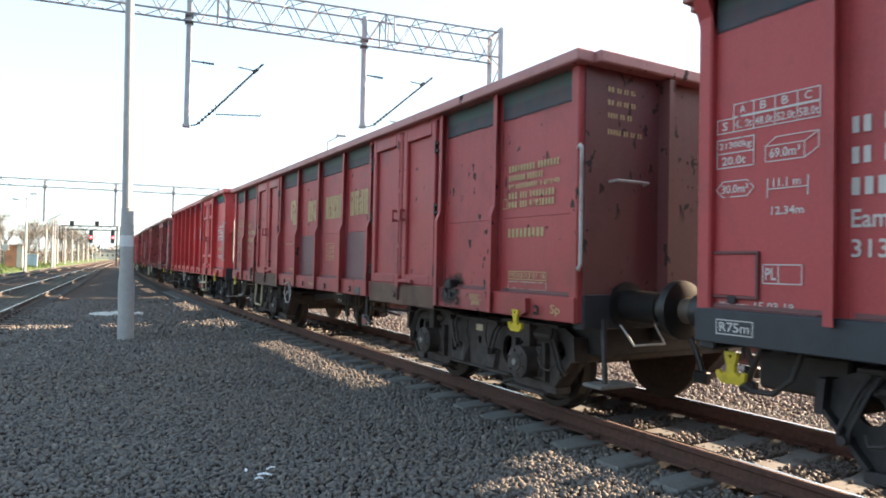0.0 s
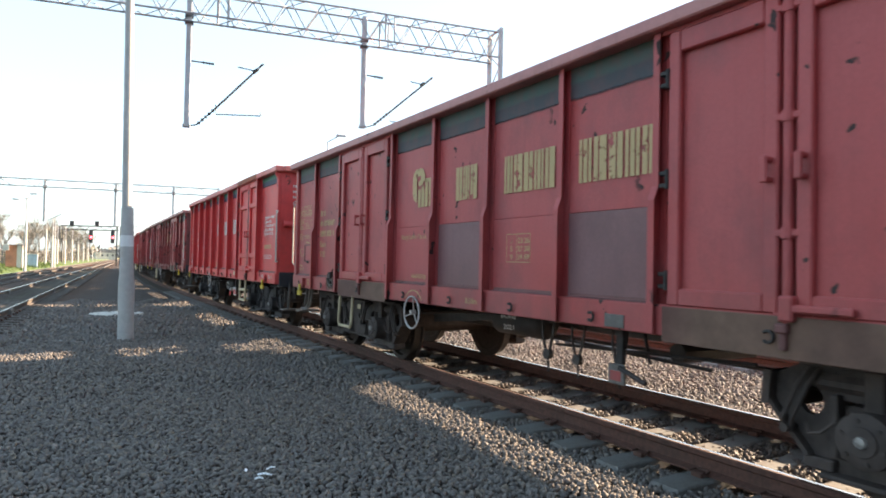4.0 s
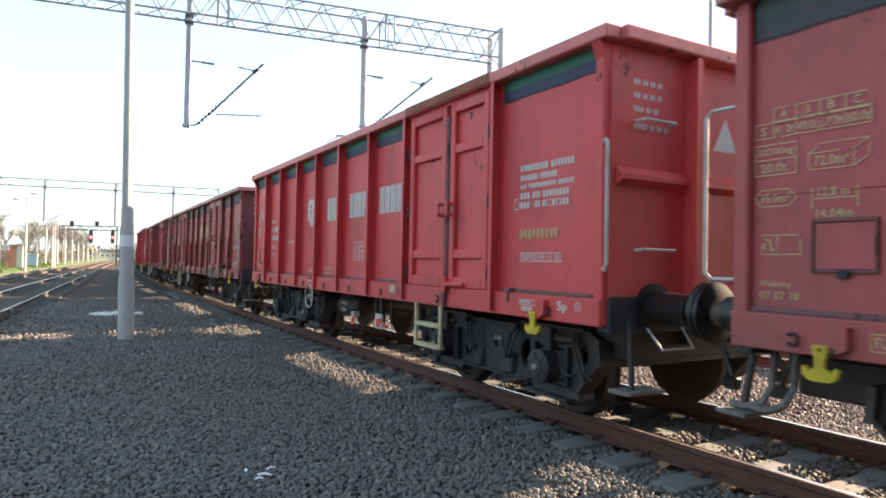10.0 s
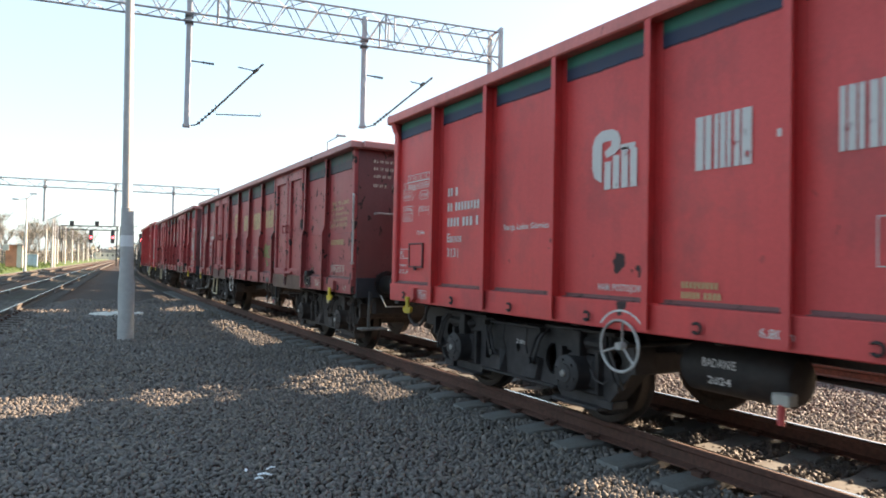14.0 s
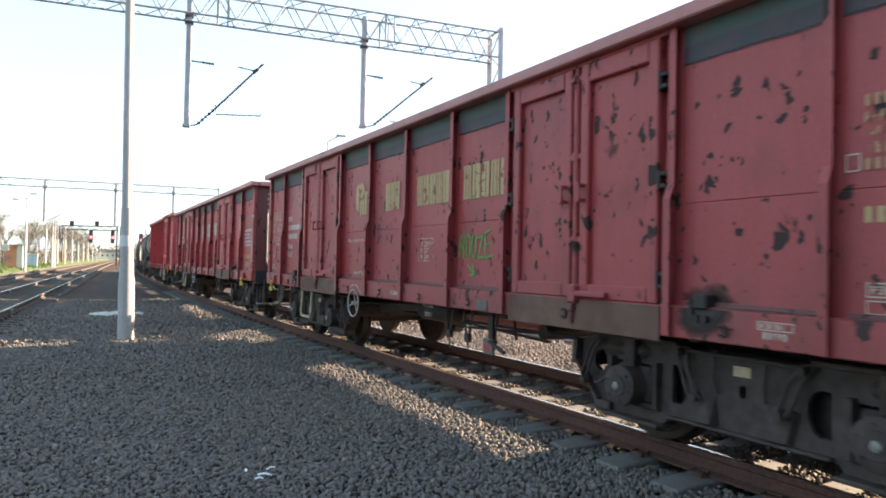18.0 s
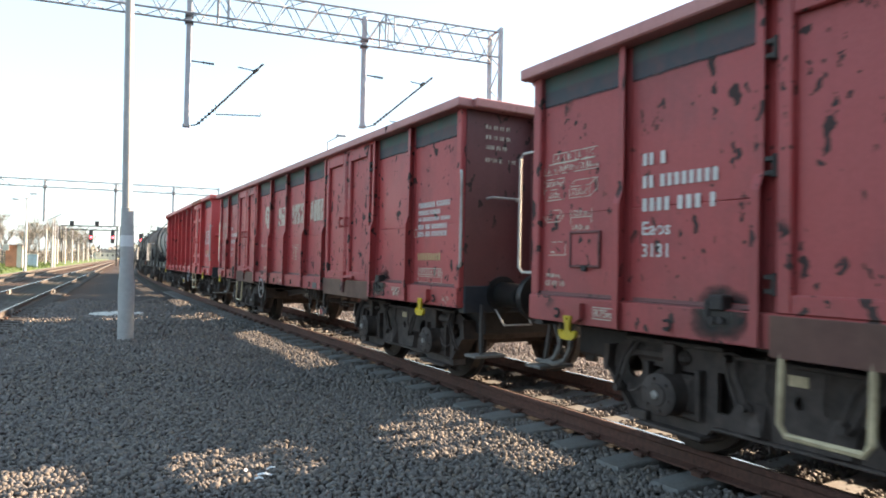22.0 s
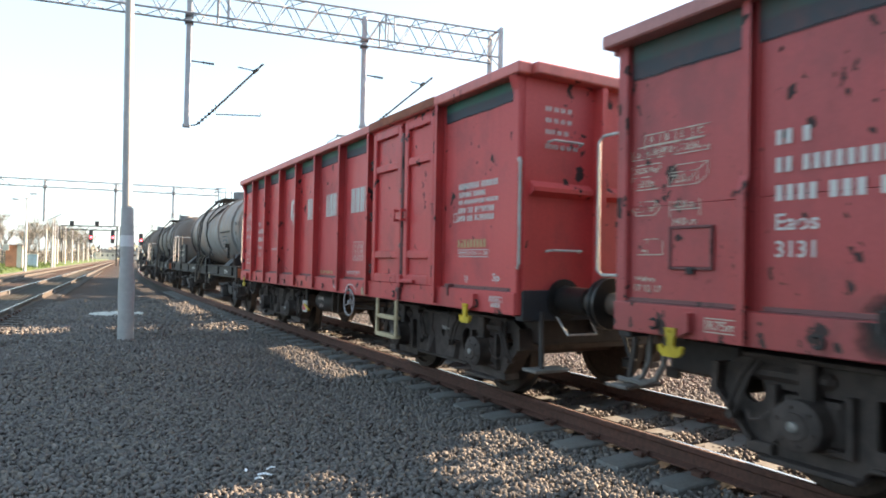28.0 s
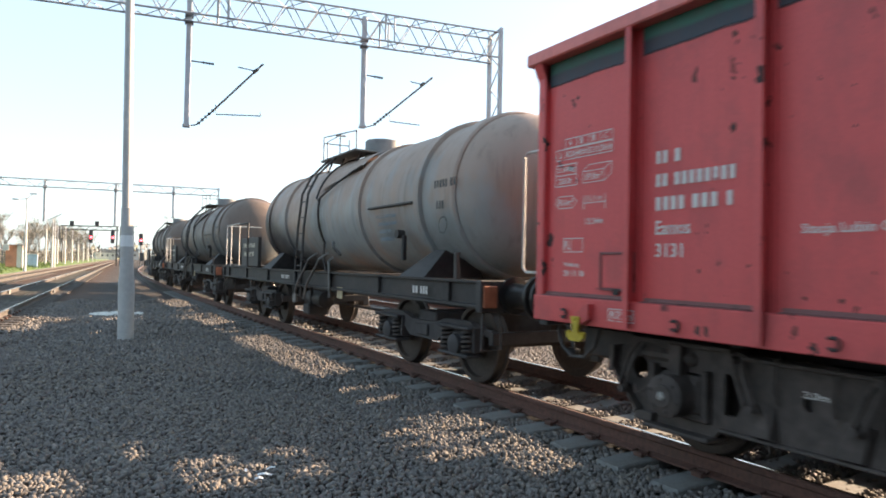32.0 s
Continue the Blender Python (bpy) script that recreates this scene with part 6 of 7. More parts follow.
        ring.add([(-r - 0.004, -4.44 - q * math.cos(t), 1.86 + q * math.sin(t)) for t, q in ((a, 0.09), (b, 0.09), (b, 0.11), (a, 0.11))], [(0, 1, 2, 3)])
    part("round_mark", ring, M_MARK_K, w, "dark painted ring")
    text_bars(w, side_pose(-2.45, 2.03, -r - 0.016), [(0.0, 0.0, 0.05, (0.3, 0.36)), (0.1, -0.11, 0.05, (0.4, 0.2)), (0.15, -0.22, 0.05, (0.4,)), (0.2, -0.33, 0.05, (0.45,))], M_MARK_B, "blue bars of unread writing")
    text_bars(w, side_pose(-4.15, 1.02, -1.296), [(0.0, 0.0, 0.09, (0.16, 0.2))], M_MARK_W, "pale bars of unread figures")
    text_bars(w, side_pose(1.6, 1.04, -1.296), [(0.0, 0.0, 0.07, (0.2, 0.3))], M_MARK_W, "pale bars of unread figures")
    sets = []
    for y in (-4.0, 4.0):
        sets += sprung_bogie(w, y, 0.90)
    return w, sets, 4.0


# ---------------------------------------------------------------- overhead line gantries
GD = Vector((math.sin(radians(99)), math.cos(radians(99)), 0))
GN = Vector((-GD.y, GD.x, 0))


def truss_gantry(origin, m0, m1, z0, z1, depth, bay, hangers, label, r=0.032, tower_at=None):
    """A box-truss portal across the tracks with hanging posts."""
    g = thing("overhead_line_gantry", label, "gantry", "overhead line gantries")
    o = Vector(origin)

    def at(m, d, z):
        p = o + GD * m - GN * d
        return (p.x, p.y, z)

    for d in (0, depth):
        for z in (z0, z1):
            part("chord", Shape().rod(at(m0, d, z), at(m1, d, z), r, n=6), M_GANTRY, g)
    n = int(round((m1 - m0) / bay))
    step = (m1 - m0) / n
    for k in range(n):
        a, b, c = m0 + k * step, m0 + (k + 0.5) * step, m0 + (k + 1) * step
        for d in (0, depth):
            part("brace", Shape().rod(at(a, d, z1), at(b, d, z0), r * 0.62, n=5), M_GANTRY, g)
            part("brace", Shape().rod(at(b, d, z0), at(c, d, z1), r * 0.62, n=5), M_GANTRY, g)
        for z in (z0, z1):
            part("brace", Shape().rod(at(a, 0, z), at(b, depth, z), r * 0.5, n=5), M_GANTRY, g)
            part("brace", Shape().rod(at(b, depth, z), at(c, 0, z), r * 0.5, n=5), M_GANTRY, g)
        if k % 5 == 2:
            for d in (0, depth):
                part("upright", Shape().rod(at(a, d, z0), at(a, d, z1), r, n=6), M_GANTRY, g)
                part("upright", Shape().rod(at(a + 0.30, d, z0), at(a + 0.30, d, z1), r * 0.8, n=6), M_GANTRY, g)
    if tower_at is not None:
        for d in (-0.08, depth + 0.08):
            part("tower_leg", Shape().rod(at(tower_at - 0.17, d, -0.3), at(tower_at - 0.17, d, z1 + 0.12), 0.085, n=4), M_GALV, g)
        for k in range(16):
            za, zb = -0.1 + k * 0.6, -0.1 + (k + 1) * 0.6
            if zb < z1 + 0.1:
                part("brace", Shape().rod(at(tower_at - 0.17, 0.0 if k % 2 else depth, za), at(tower_at - 0.17, depth if k % 2 else 0.0, zb), 0.022, n=5), M_GANTRY, g)
        part("tower_cap", Shape().rod(at(tower_at - 0.17, -0.10, z1 + 0.10), at(tower_at - 0.17, depth + 0.10, z1 + 0.10), 0.05, n=6), M_GANTRY, g)
    for m, zb, w in hangers:
        p = o + GD * m
        s = Shape().cbox(-w / 2, w / 2, -w * 0.4, w * 0.4, zb, z1 + 0.1, 0.01)
        s.moved(Matrix.Translation((p.x, p.y, 0)) @ Matrix.Rotation(math.atan2(GD.y, GD.x), 4, "Z"))
        part("hanging_post", s, M_GALV, g, "pale hanging post")
        s = Shape().cbox(-w * 0.7, w * 0.7, -w * 0.6, w * 0.6, zb - 0.03, zb + 0.06, 0.01)
        s.moved(Matrix.Translation((p.x, p.y, 0)) @ Matrix.Rotation(math.atan2(GD.y, GD.x), 4, "Z"))
        part("post_foot", s, M_GANTRY, g)
        for z in (z0 - 0.05, z0 + 0.15):
            s = Shape().cbox(-w * 0.8, w * 0.8, -w * 0.7, w * 0.7, z - 0.04, z + 0.04, 0.008)
            s.moved(Matrix.Translation((p.x, p.y, 0)) @ Matrix.Rotation(math.atan2(GD.y, GD.x), 4, "Z"))
            part("clamp", s, M_DARKSTEEL, g)
    return g, at


near_gantry, g_at = truss_gantry((-2.0, 21.2, 0), -22.0, 10.15, 8.65, 9.53, 0.75, 1.05, [(0.0, 5.42, 0.155), (5.47, 5.9, 0.155)],
                                 "grey lattice steel gantry spanning the tracks with hanging posts", tower_at=10.3)


def insulator(s, a, b, r=0.05, n=5):
    """A ribbed rod insulator between two points."""
    a, b = Vector(a), Vector(b)
    s.rod(a, b, r * 0.45, n=6)
    for k in range(n):
        p = a.lerp(b, (k + 0.5) / n)
        d = (b - a).normalized() * 0.018
        s.rod(p - d, p + d, r, n=8)


def cantilever(pts, tie, brace, steady):
    """The arm that carries the wire: raking tube, upper tie, steady arm."""
    c = thing("wire_support_arm", "dark raking tube arm with ribbed insulators on a hanging post", "support arm", "wire support arms")

    def q(p):
        return Vector(g_at(p[0], 0.0, p[1]))

    s = Shape().rod(q(pts[2]), q(pts[3]), 0.032, n=7)
    part("raking_tube", s, M_DARKSTEEL, c)
    s = Shape()
    insulator(s, q(pts[1]), q(pts[2]), 0.055)
    s.rod(q(pts[0]), q(pts[1]), 0.02, n=6)
    part("insulator", s, M_DARKSTEEL, c, "dark ribbed insulator")
    s = Shape()
    s.rod(q(tie[0]), q(tie[1]), 0.022, n=6)
    insulator(s, q(((tie[0][0] + tie[1][0]) / 2, (tie[0][1] + tie[1][1]) / 2)), q(tie[1]), 0.045, 4)
    part("tie_insulator", s, M_DARKSTEEL, c)
    s = Shape().rod(q(brace[0]), q(brace[1]), 0.018, n=6)
    part("head_bar", s, M_DARKSTEEL, c)
    part("clamp", Shape().rod(q((brace[1][0] - 0.05, brace[1][1] - 0.06)), q((brace[1][0] + 0.07, brace[1][1] + 0.06)), 0.055, n=8), M_DARKSTEEL, c)
    s = Shape().rod(q(steady[0]), q(steady[1]), 0.018, n=6)
    s.rod(q(steady[0]), q((steady[0][0] - 0.02, steady[0][1] + 0.30)), 0.012, n=5)
    s.rod(q(steady[1]), q((steady[1][0] - 0.03, steady[1][1] + 0.12)), 0.010, n=5)
    part("steady_arm", s, M_DARKSTEEL, c)
    return c


cantilever([(0.12, 5.45), (0.30, 5.50), (0.80, 6.02), (2.22, 7.61)], [(0.05, 7.44), (0.75, 7.42)], [(1.45, 7.42), (1.98, 7.36)], [(0.85, 5.87), (2.19, 5.95)])
cantilever([(5.6, 5.92), (5.85, 6.0), (6.35, 6.45), (7.92, 7.86)], [(5.5, 7.67), (6.15, 7.63)], [(7.12, 7.63), (7.55, 7.58)], [(6.42, 6.19), (7.48, 6.16)])
far_gantry, f_at = truss_gantry((-7.3, 81.8, 0), -30.0, 17.6, 8.72, 9.5, 0.7, 2.2, [(0.0, 5.1, 0.22), (6.8, 4.9, 0.22), (12.7, 6.0, 0.22)],
                                "distant grey lattice gantry over the main line", 0.032, tower_at=17.7)


def signal_gantry():
    g = thing("signal_gantry", "distant dark signal bridge with red lights shown", "signal gantry")
    a, b = Vector((-6.2, 146.9, 6.6)), Vector((3.5, 141.4, 6.6))
    for dz in (0.0, 0.75):
        part("beam", Shape().rod(a + Vector((0, 0, dz)), b + Vector((0, 0, dz)), 0.10, n=6), M_DARKSTEEL, g)
    for k in range(12):
        p, q = a.lerp(b, k / 12), a.lerp(b, (k + 1) / 12)
        part("brace", Shape().rod(p + Vector((0, 0, 0 if k % 2 else 0.75)), q + Vector((0, 0, 0.75 if k % 2 else 0)), 0.06, n=5), M_DARKSTEEL, g)
    for p in (a, b):
        for e in (-0.3, 0.3):
            part("leg", Shape().rod((p.x + e, p.y, -0.3), (p.x + e, p.y, 7.3), 0.12, n=6), M_DARKSTEEL, g)
    glow = bpy.data.materials.new("red_signal_light")
    glow.use_nodes = True
    e = glow.node_tree.nodes["Principled BSDF"]
    e.inputs["Base Color"].default_value = (0.5, 0.02, 0.02, 1)
    e.inputs["Emission Color"].default_value = (1.0, 0.05, 0.06, 1)
    e.inputs["Emission Strength"].default_value = 4.0
    for x, y in ((-1.15, 144.0), (2.5, 142.0)):
        hd = part("signal_head", Shape().cbox(x - 0.35, x + 0.35, y - 0.25, y + 0.25, 4.1, 6.5, 0.05), M_DARKSTEEL, g, "black signal head")
        part("red_lamp", Shape().lathe([(y - 0.33, 0.02), (y - 0.33, 0.20), (y - 0.25, 0.20)], "y", (x, 0, 5.2), 14), glow, hd, "lit red lamp")
    for x, y in ((-4.4, 145.9), (-0.2, 143.5)):
        part("back_board", Shape().cbox(x - 0.38, x + 0.38, y - 0.2, y + 0.2, 7.4, 8.3, 0.05), M_DARKSTEEL, g)
    return g


signal_gantry()


def post_signal():
    g = thing("signal_post", "slim dark signal post showing a red light beside the track", "signal")
    x, y = 4.66, 110.0
    part("post", Shape().rod((x, y, -0.3), (x, y, 4.9), 0.07, n=8), M_DARKSTEEL, g)
    hd = part("signal_head", Shape().cbox(x - 0.30, x + 0.30, y - 0.3, y - 0.08, 3.3, 5.1, 0.06), M_DARKSTEEL, g, "black signal head")
    part("red_lamp", Shape().lathe([(y - 0.36, 0.02), (y - 0.36, 0.16), (y - 0.30, 0.16)], "y", (x, 0, 4.05), 12), bpy.data.materials["red_signal_light"], hd, "lit red lamp")
    part("relay_box", Shape().cbox(x - 0.1, x + 0.5, y - 0.3, y + 0.1, 0.9, 2.2, 0.03), M_DARKSTEEL, g)


post_signal()


# ---------------------------------------------------------------- the pole on the gravel and small things
M_CLEAN_WHITE = plain("white_band_paint", (0.72, 0.72, 0.72), 0.6, 0, 0.05, 20, 0.1, (0.5, 0.48, 0.45), 0.3)
# added out of view: blocks low southern sky so faces towards -y darken
M_SKY_BLOCK = plain("sky_block_plaster", (0.16, 0.145, 0.13), 0.9, 0, 0.2, 2.0, 0.2)
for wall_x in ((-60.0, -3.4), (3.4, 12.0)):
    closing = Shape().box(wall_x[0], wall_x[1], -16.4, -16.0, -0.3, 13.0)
    tagged(new("sky_block_wall", closing.mesh("sky_block_wall", M_SKY_BLOCK)), "unseen dark wall added behind the viewpoint to block low sky light", "wall", kind="structure")


def pole():
    p = thing("lamp_pole", "tall pale grey steel pole with a thick foot and white band", "pole")
    lean = Matrix.Translation((-3.985, 14.36, 0)) @ Matrix.Rotation(radians(-0.9), 4, "Y") @ Matrix.Translation((0, 0, 0))
    a = [(-0.28, 0.150), (0.0, 0.150), (0.93, 0.148), (1.02, 0.132), (1.10, 0.128), (2.36, 0.112), (2.37, 0.09)]
    part("foot_tube", Shape().lathe(a, "z", (0, 0, 0), 28).moved(lean), M_POLE, p, "thick concrete-grey foot tube", True)
    part("upper_tube", Shape().lathe([(2.30, 0.092), (6.0, 0.078), (9.5, 0.062), (9.52, 0.01)], "z", (-0.012, 0, 0), 24).moved(lean), M_POLE, p, "", True)
    part("white_band", Shape().lathe([(1.60, 0.120), (1.60, 0.1245), (1.82, 0.1235), (1.82, 0.118)], "z", (0, 0, 0), 28).moved(lean), M_CLEAN_WHITE, p, "white band", True)
    return p


pole()
cover = Shape().lathe([(-0.26, 0.3), (-0.26, 0.70), (-0.215, 0.70), (-0.205, 0.68), (-0.200, 0.03)], "z", (-3.75, 20.95, 0), 36)
tagged(new("manhole_cover", cover.mesh("manhole_cover", M_WHITE_CONC)), "round pale concrete manhole slab set in the gravel", "manhole cover")
pp = Shape()
for x, y, a, l, wd in ((-3.82, 5.02, 70, 0.028, 0.010), (-3.72, 4.86, -32, 0.055, 0.009), (-3.64, 4.99, 15, 0.04, 0.007), (-3.78, 4.79, -20, 0.03, 0.008)):
    m = Matrix.Translation((x, y, -0.195)) @ Matrix.Rotation(radians(a), 4, "Z") @ Matrix.Rotation(radians(14), 4, "X")
    pp.add([m @ Vector(q) for q in ((-l, -wd, 0), (0, -wd, 0.012), (l, -wd * 0.6, 0.0), (l, wd * 0.6, 0.003), (0, wd, 0.014), (-l, wd, 0.004), (-l, -wd, -0.003), (0, -wd, 0.009), (l, -wd * 0.6, -0.003), (l, wd * 0.6, 0.0), (0, wd, 0.011), (-l, wd, 0.001))],
           [(0, 1, 4, 5), (1, 2, 3, 4), (11, 10, 7, 6), (10, 9, 8, 7)])
tagged(new("paper_scrap", pp.mesh("paper_scrap", plain("white_paper", (0.75, 0.77, 0.80), 0.6))), "torn white paper scrap lying on the gravel", "litter")


def thin_mast():
    m = thing("steel_mast", "slim grey steel mast behind the train", "mast")
    part("shaft", Shape().rod((9.7, 11.6, -0.3), (9.7, 11.6, 11.0), 0.075, 0.05, n=12), M_GALV, m)
    part("base_plate", Shape().cbox(9.45, 9.95, 11.35, 11.85, -0.3, -0.15, 0.01), M_WHITE_CONC, m)


thin_mast()


def street_lamp():
    m = thing("street_lamp", "distant street lamp with a short arm behind the train", "street lamp")
    part("shaft", Shape().rod((9.9, 41.9, -0.3), (9.9, 41.9, 9.4), 0.08, 0.05, n=10), M_GALV, m)
    part("arm", Shape().rod((9.9, 41.9, 9.4), (10.5, 41.6, 9.8), 0.035, n=8), M_GALV, m)
    part("lantern", Shape().cbox(10.35, 11.0, 41.35, 41.6, 9.78, 9.9, 0.03), M_GALV, m)


street_lamp()

# rail joints with pale plates on the left tracks
for off, ss in ((0.7535, (20.7, 32.1, 41.4, 56.0)), (-0.7535, (28.7, 31.6, 40.4, 51.6, 60.3)), (-3.0, (51.0, 62.0))):
    for s0 in ss:
        x, y, a = left_line(s0, off)
        j = thing("joint_plate", "pale block clamped on a main line rail", "rail fitting", "rail fittings")
        part("plate", Shape().cbox(-0.075, 0.075, -0.22, 0.22, -0.19, -0.02, 0.01).moved(pose(x, y, 0, 0, 0, -math.degrees(a))), M_CONCRETE, j)


# ---------------------------------------------------------------- grass bank, masts, hut, trees
def grass_material():
    m = Mat("spring_grass", 0.9)
    c = m.ramp(m.noise(0.8, 5, 0.65), [(0.3, (0.05, 0.085, 0.018)), (0.55, (0.095, 0.15, 0.03)), (0.75, (0.16, 0.16, 0.06))])
    c = m.mix(m.ramp(m.noise(9, 4), [(0.35, 0.5), (0.65, 0.0)]), c, (0.04, 0.055, 0.015))
    m.colour(c)
    m.bump(m.noise(6, 5), 0.8, 0.06)
    return m.m


M_GRASS = grass_material()
gv, gf = [], []
for k in range(40):
    s0 = 30 + k * 14.0
    for off, z in ((-5.6, -0.24), (-6.4, 0.02), (-9.0, 0.25), (-14.0, 0.30), (-60.0, 0.6), (-160.0, 0.8)):
        x, y, a = left_line(s0, off)
        gv.append((x, y, z + (0.06 * math.sin(k * 2.3 + off) if off < -6 else 0)))
for k in range(39):
    for i in range(5):
        gf.append((k * 6 + i, (k + 1) * 6 + i, (k + 1) * 6 + i + 1, k * 6 + i + 1))
bank = Shape().add(gv, [f[::-1] for f in gf])
tagged(new("grass_bank", bank.mesh("grass_bank", M_GRASS)), "green grass bank beside the main line tracks", "grass", kind="structure")

rng = np.random.default_rng(5)
nb = 9000
ss, oo = rng.uniform(32, 130, nb), -rng.uniform(5.9, 13.0, nb)
aa = 0.069
bx = -8.48 + ss * math.sin(aa) + oo * math.cos(aa)
by = ss * math.cos(aa) - oo * math.sin(aa)
bh, bw, ba = rng.uniform(0.08, 0.30, nb), rng.uniform(0.02, 0.05, nb), rng.uniform(0, 6.28, nb)
bz = np.interp(-oo, [5.6, 6.4, 9.0, 14.0], [-0.24, 0.02, 0.25, 0.30])
v = np.empty((nb, 3, 3))
v[:, 0] = np.stack([bx - bw * np.cos(ba), by - bw * np.sin(ba), bz - 0.05], 1)
v[:, 1] = np.stack([bx + bw * np.cos(ba), by + bw * np.sin(ba), bz - 0.05], 1)
v[:, 2] = np.stack([bx + rng.normal(0, 0.06, nb), by + rng.normal(0, 0.06, nb), bz + bh], 1)
tagged(new("grass", tri_mesh("grass", v.reshape(-1, 3), np.arange(nb * 3).reshape(-1, 3), M_GRASS)), "tufts of spring grass on the bank", "grass", kind="stuff")


def concrete_mast(x, y, h, slim=0.14, arm=False):
    m = thing("concrete_mast", "pale concrete line mast on the grass beside the main line", "mast", "line masts")
    part("shaft", Shape().rod((x, y, -0.3), (x, y, h * 0.66), slim * 1.25, slim, n=10), M_WHITE_CONC, m)
    part("steel_top", Shape().rod((x, y, h * 0.64), (x, y, h), slim * 0.5, n=8), M_GANTRY, m)
    if y == 73.9:
        for x1, z1 in ((-9.4, 6.69), (-8.0, 7.30)):
            part("lamp_arm", Shape().rod((x, y, h - 0.1), (x1, y, z1), 0.035, n=6), M_GALV, m)
            part("lantern", Shape().cbox(x1 - 0.30, x1 + 0.30, y - 0.12, y + 0.12, z1 - 0.05, z1 + 0.07, 0.02), M_GALV, m)
    if arm:
        part("bracket", Shape().rod((x, y, h * 0.82), (x + 2.0, y - 0.2, h * 0.95), 0.05, n=6), M_DARKSTEEL, m)


for x, y, h, arm in ((-8.5, 73.9, 6.9, False), (-7.9, 118.0, 8.4, True), (-6.7, 97.4, 6.0, False), (-6.5, 100.5, 5.6, False)):
    concrete_mast(x, y, h, 0.11, arm)
for k, s0 in enumerate((125, 140, 158, 178, 200, 225, 255, 290, 330, 380, 440, 520)):
    x, y, a = left_line(s0, -6.6)
    concrete_mast(x, y, 6.2 + 1.3 * (k * 7 % 5) / 4, 0.13, k % 3 == 0)
for s0 in (150, 190, 240, 300, 380):
    x, y, a = left_line(s0, 3.6)
    concrete_mast(x, y, 8.5, 0.12, True)

M_BRICK = plain("orange_brick", (0.58, 0.24, 0.14), 0.9, 0, 0.2, 14, 0.4)
M_RENDER = plain("pale_plaster", (0.62, 0.57, 0.48), 0.9, 0, 0.1, 6, 0.2)
M_ROOF = plain("grey_roofing", (0.28, 0.25, 0.24), 0.9, 0, 0.2, 8, 0.2)
M_PALEBLUE = plain("pale_blue_cabinet_paint", (0.42, 0.53, 0.60), 0.5)


def hut():
    h = thing("trackside_hut", "small orange brick trackside hut with a flat roof", "hut")
    part("masonry", Shape().cbox(-10.7, -9.25, 83.2, 85.4, -0.2, 2.45, 0.02), M_BRICK, h)
    part("flat_roof", Shape().cbox(-10.8, -9.1, 83.0, 85.6, 2.45, 2.55, 0.02), M_ROOF, h)
    part("door", Shape().cbox(-9.22, -9.17, 83.7, 84.7, -0.1, 2.0, 0.01), M_RENDER, h, "pale door")
    part("corner_render", Shape().cbox(-9.7, -9.19, 83.18, 83.24, -0.2, 2.7, 0.01), M_RENDER, h)
    part("sign_box", Shape().cbox(-10.95, -10.4, 82.95, 83.2, 1.9, 2.55, 0.02), M_WHITE_CONC, h, "white sign box")
    c = thing("relay_cabinet", "pale blue relay cabinet on the grass", "cabinet")
    part("body", Shape().cbox(-9.3, -8.2, 95.5, 96.3, -0.2, 1.55, 0.03), M_PALEBLUE, c)
    part("lid", Shape().cbox(-9.4, -8.1, 95.4, 96.4, 1.55, 1.65, 0.02), M_WHITE_CONC, c)
    part("plinth", Shape().cbox(-9.25, -8.25, 95.55, 96.25, -0.35, -0.2, 0.02), M_CONCRETE, c)


hut()


def far_house(x, y, w, d, h, roof, wall, label):
    o = thing("house", label, "house", "far houses")
    part("masonry", Shape().cbox(x - w / 2, x + w / 2, y - d / 2, y + d / 2, -0.3, h, 0.02), wall, o)
    part("roof", Shape().prism([(x - w / 2 - 0.4, h - 0.1), (x + w / 2 + 0.4, h - 0.1), (x, h + roof)], "y", y - d / 2 - 0.4, y + d / 2 + 0.4), M_ROOF, o)
    for k in range(int(w // 3)):
        wx = x - w / 2 + 1.5 + 3 * k
        part("window", Shape().cbox(wx - 0.5, wx + 0.5, y - d / 2 - 0.05, y - d / 2 + 0.02, h * 0.45, h * 0.45 + 1.3, 0.02), M_DARKSTEEL, o)


far_house(16, 480, 12, 10, 4.5, 2.5, M_RENDER, "far pale plastered house beyond the yard")
far_house(2, 500, 10, 10, 4.0, 2.5, M_RENDER, "far pale house behind the line masts")
far_house(30, 540, 22, 12, 6, 2, M_WHITE_CONC, "far long whitish building")


def bark_material():
    m = Mat("bare_twigs", 0.9)
    m.colour(m.mix(m.noise(2.0, 4), (0.13, 0.115, 0.10), (0.24, 0.215, 0.19)))
    return m.m


def bud_material():
    m = Mat("budding_twigs", 0.9)
    m.colour(m.ramp(m.island(), [(0.0, (0.13, 0.112, 0.104)), (0.7, (0.19, 0.165, 0.150)), (1.0, (0.19, 0.20, 0.12))]))
    return m.m


M_BARK, M_BUD = bark_material(), bud_material()


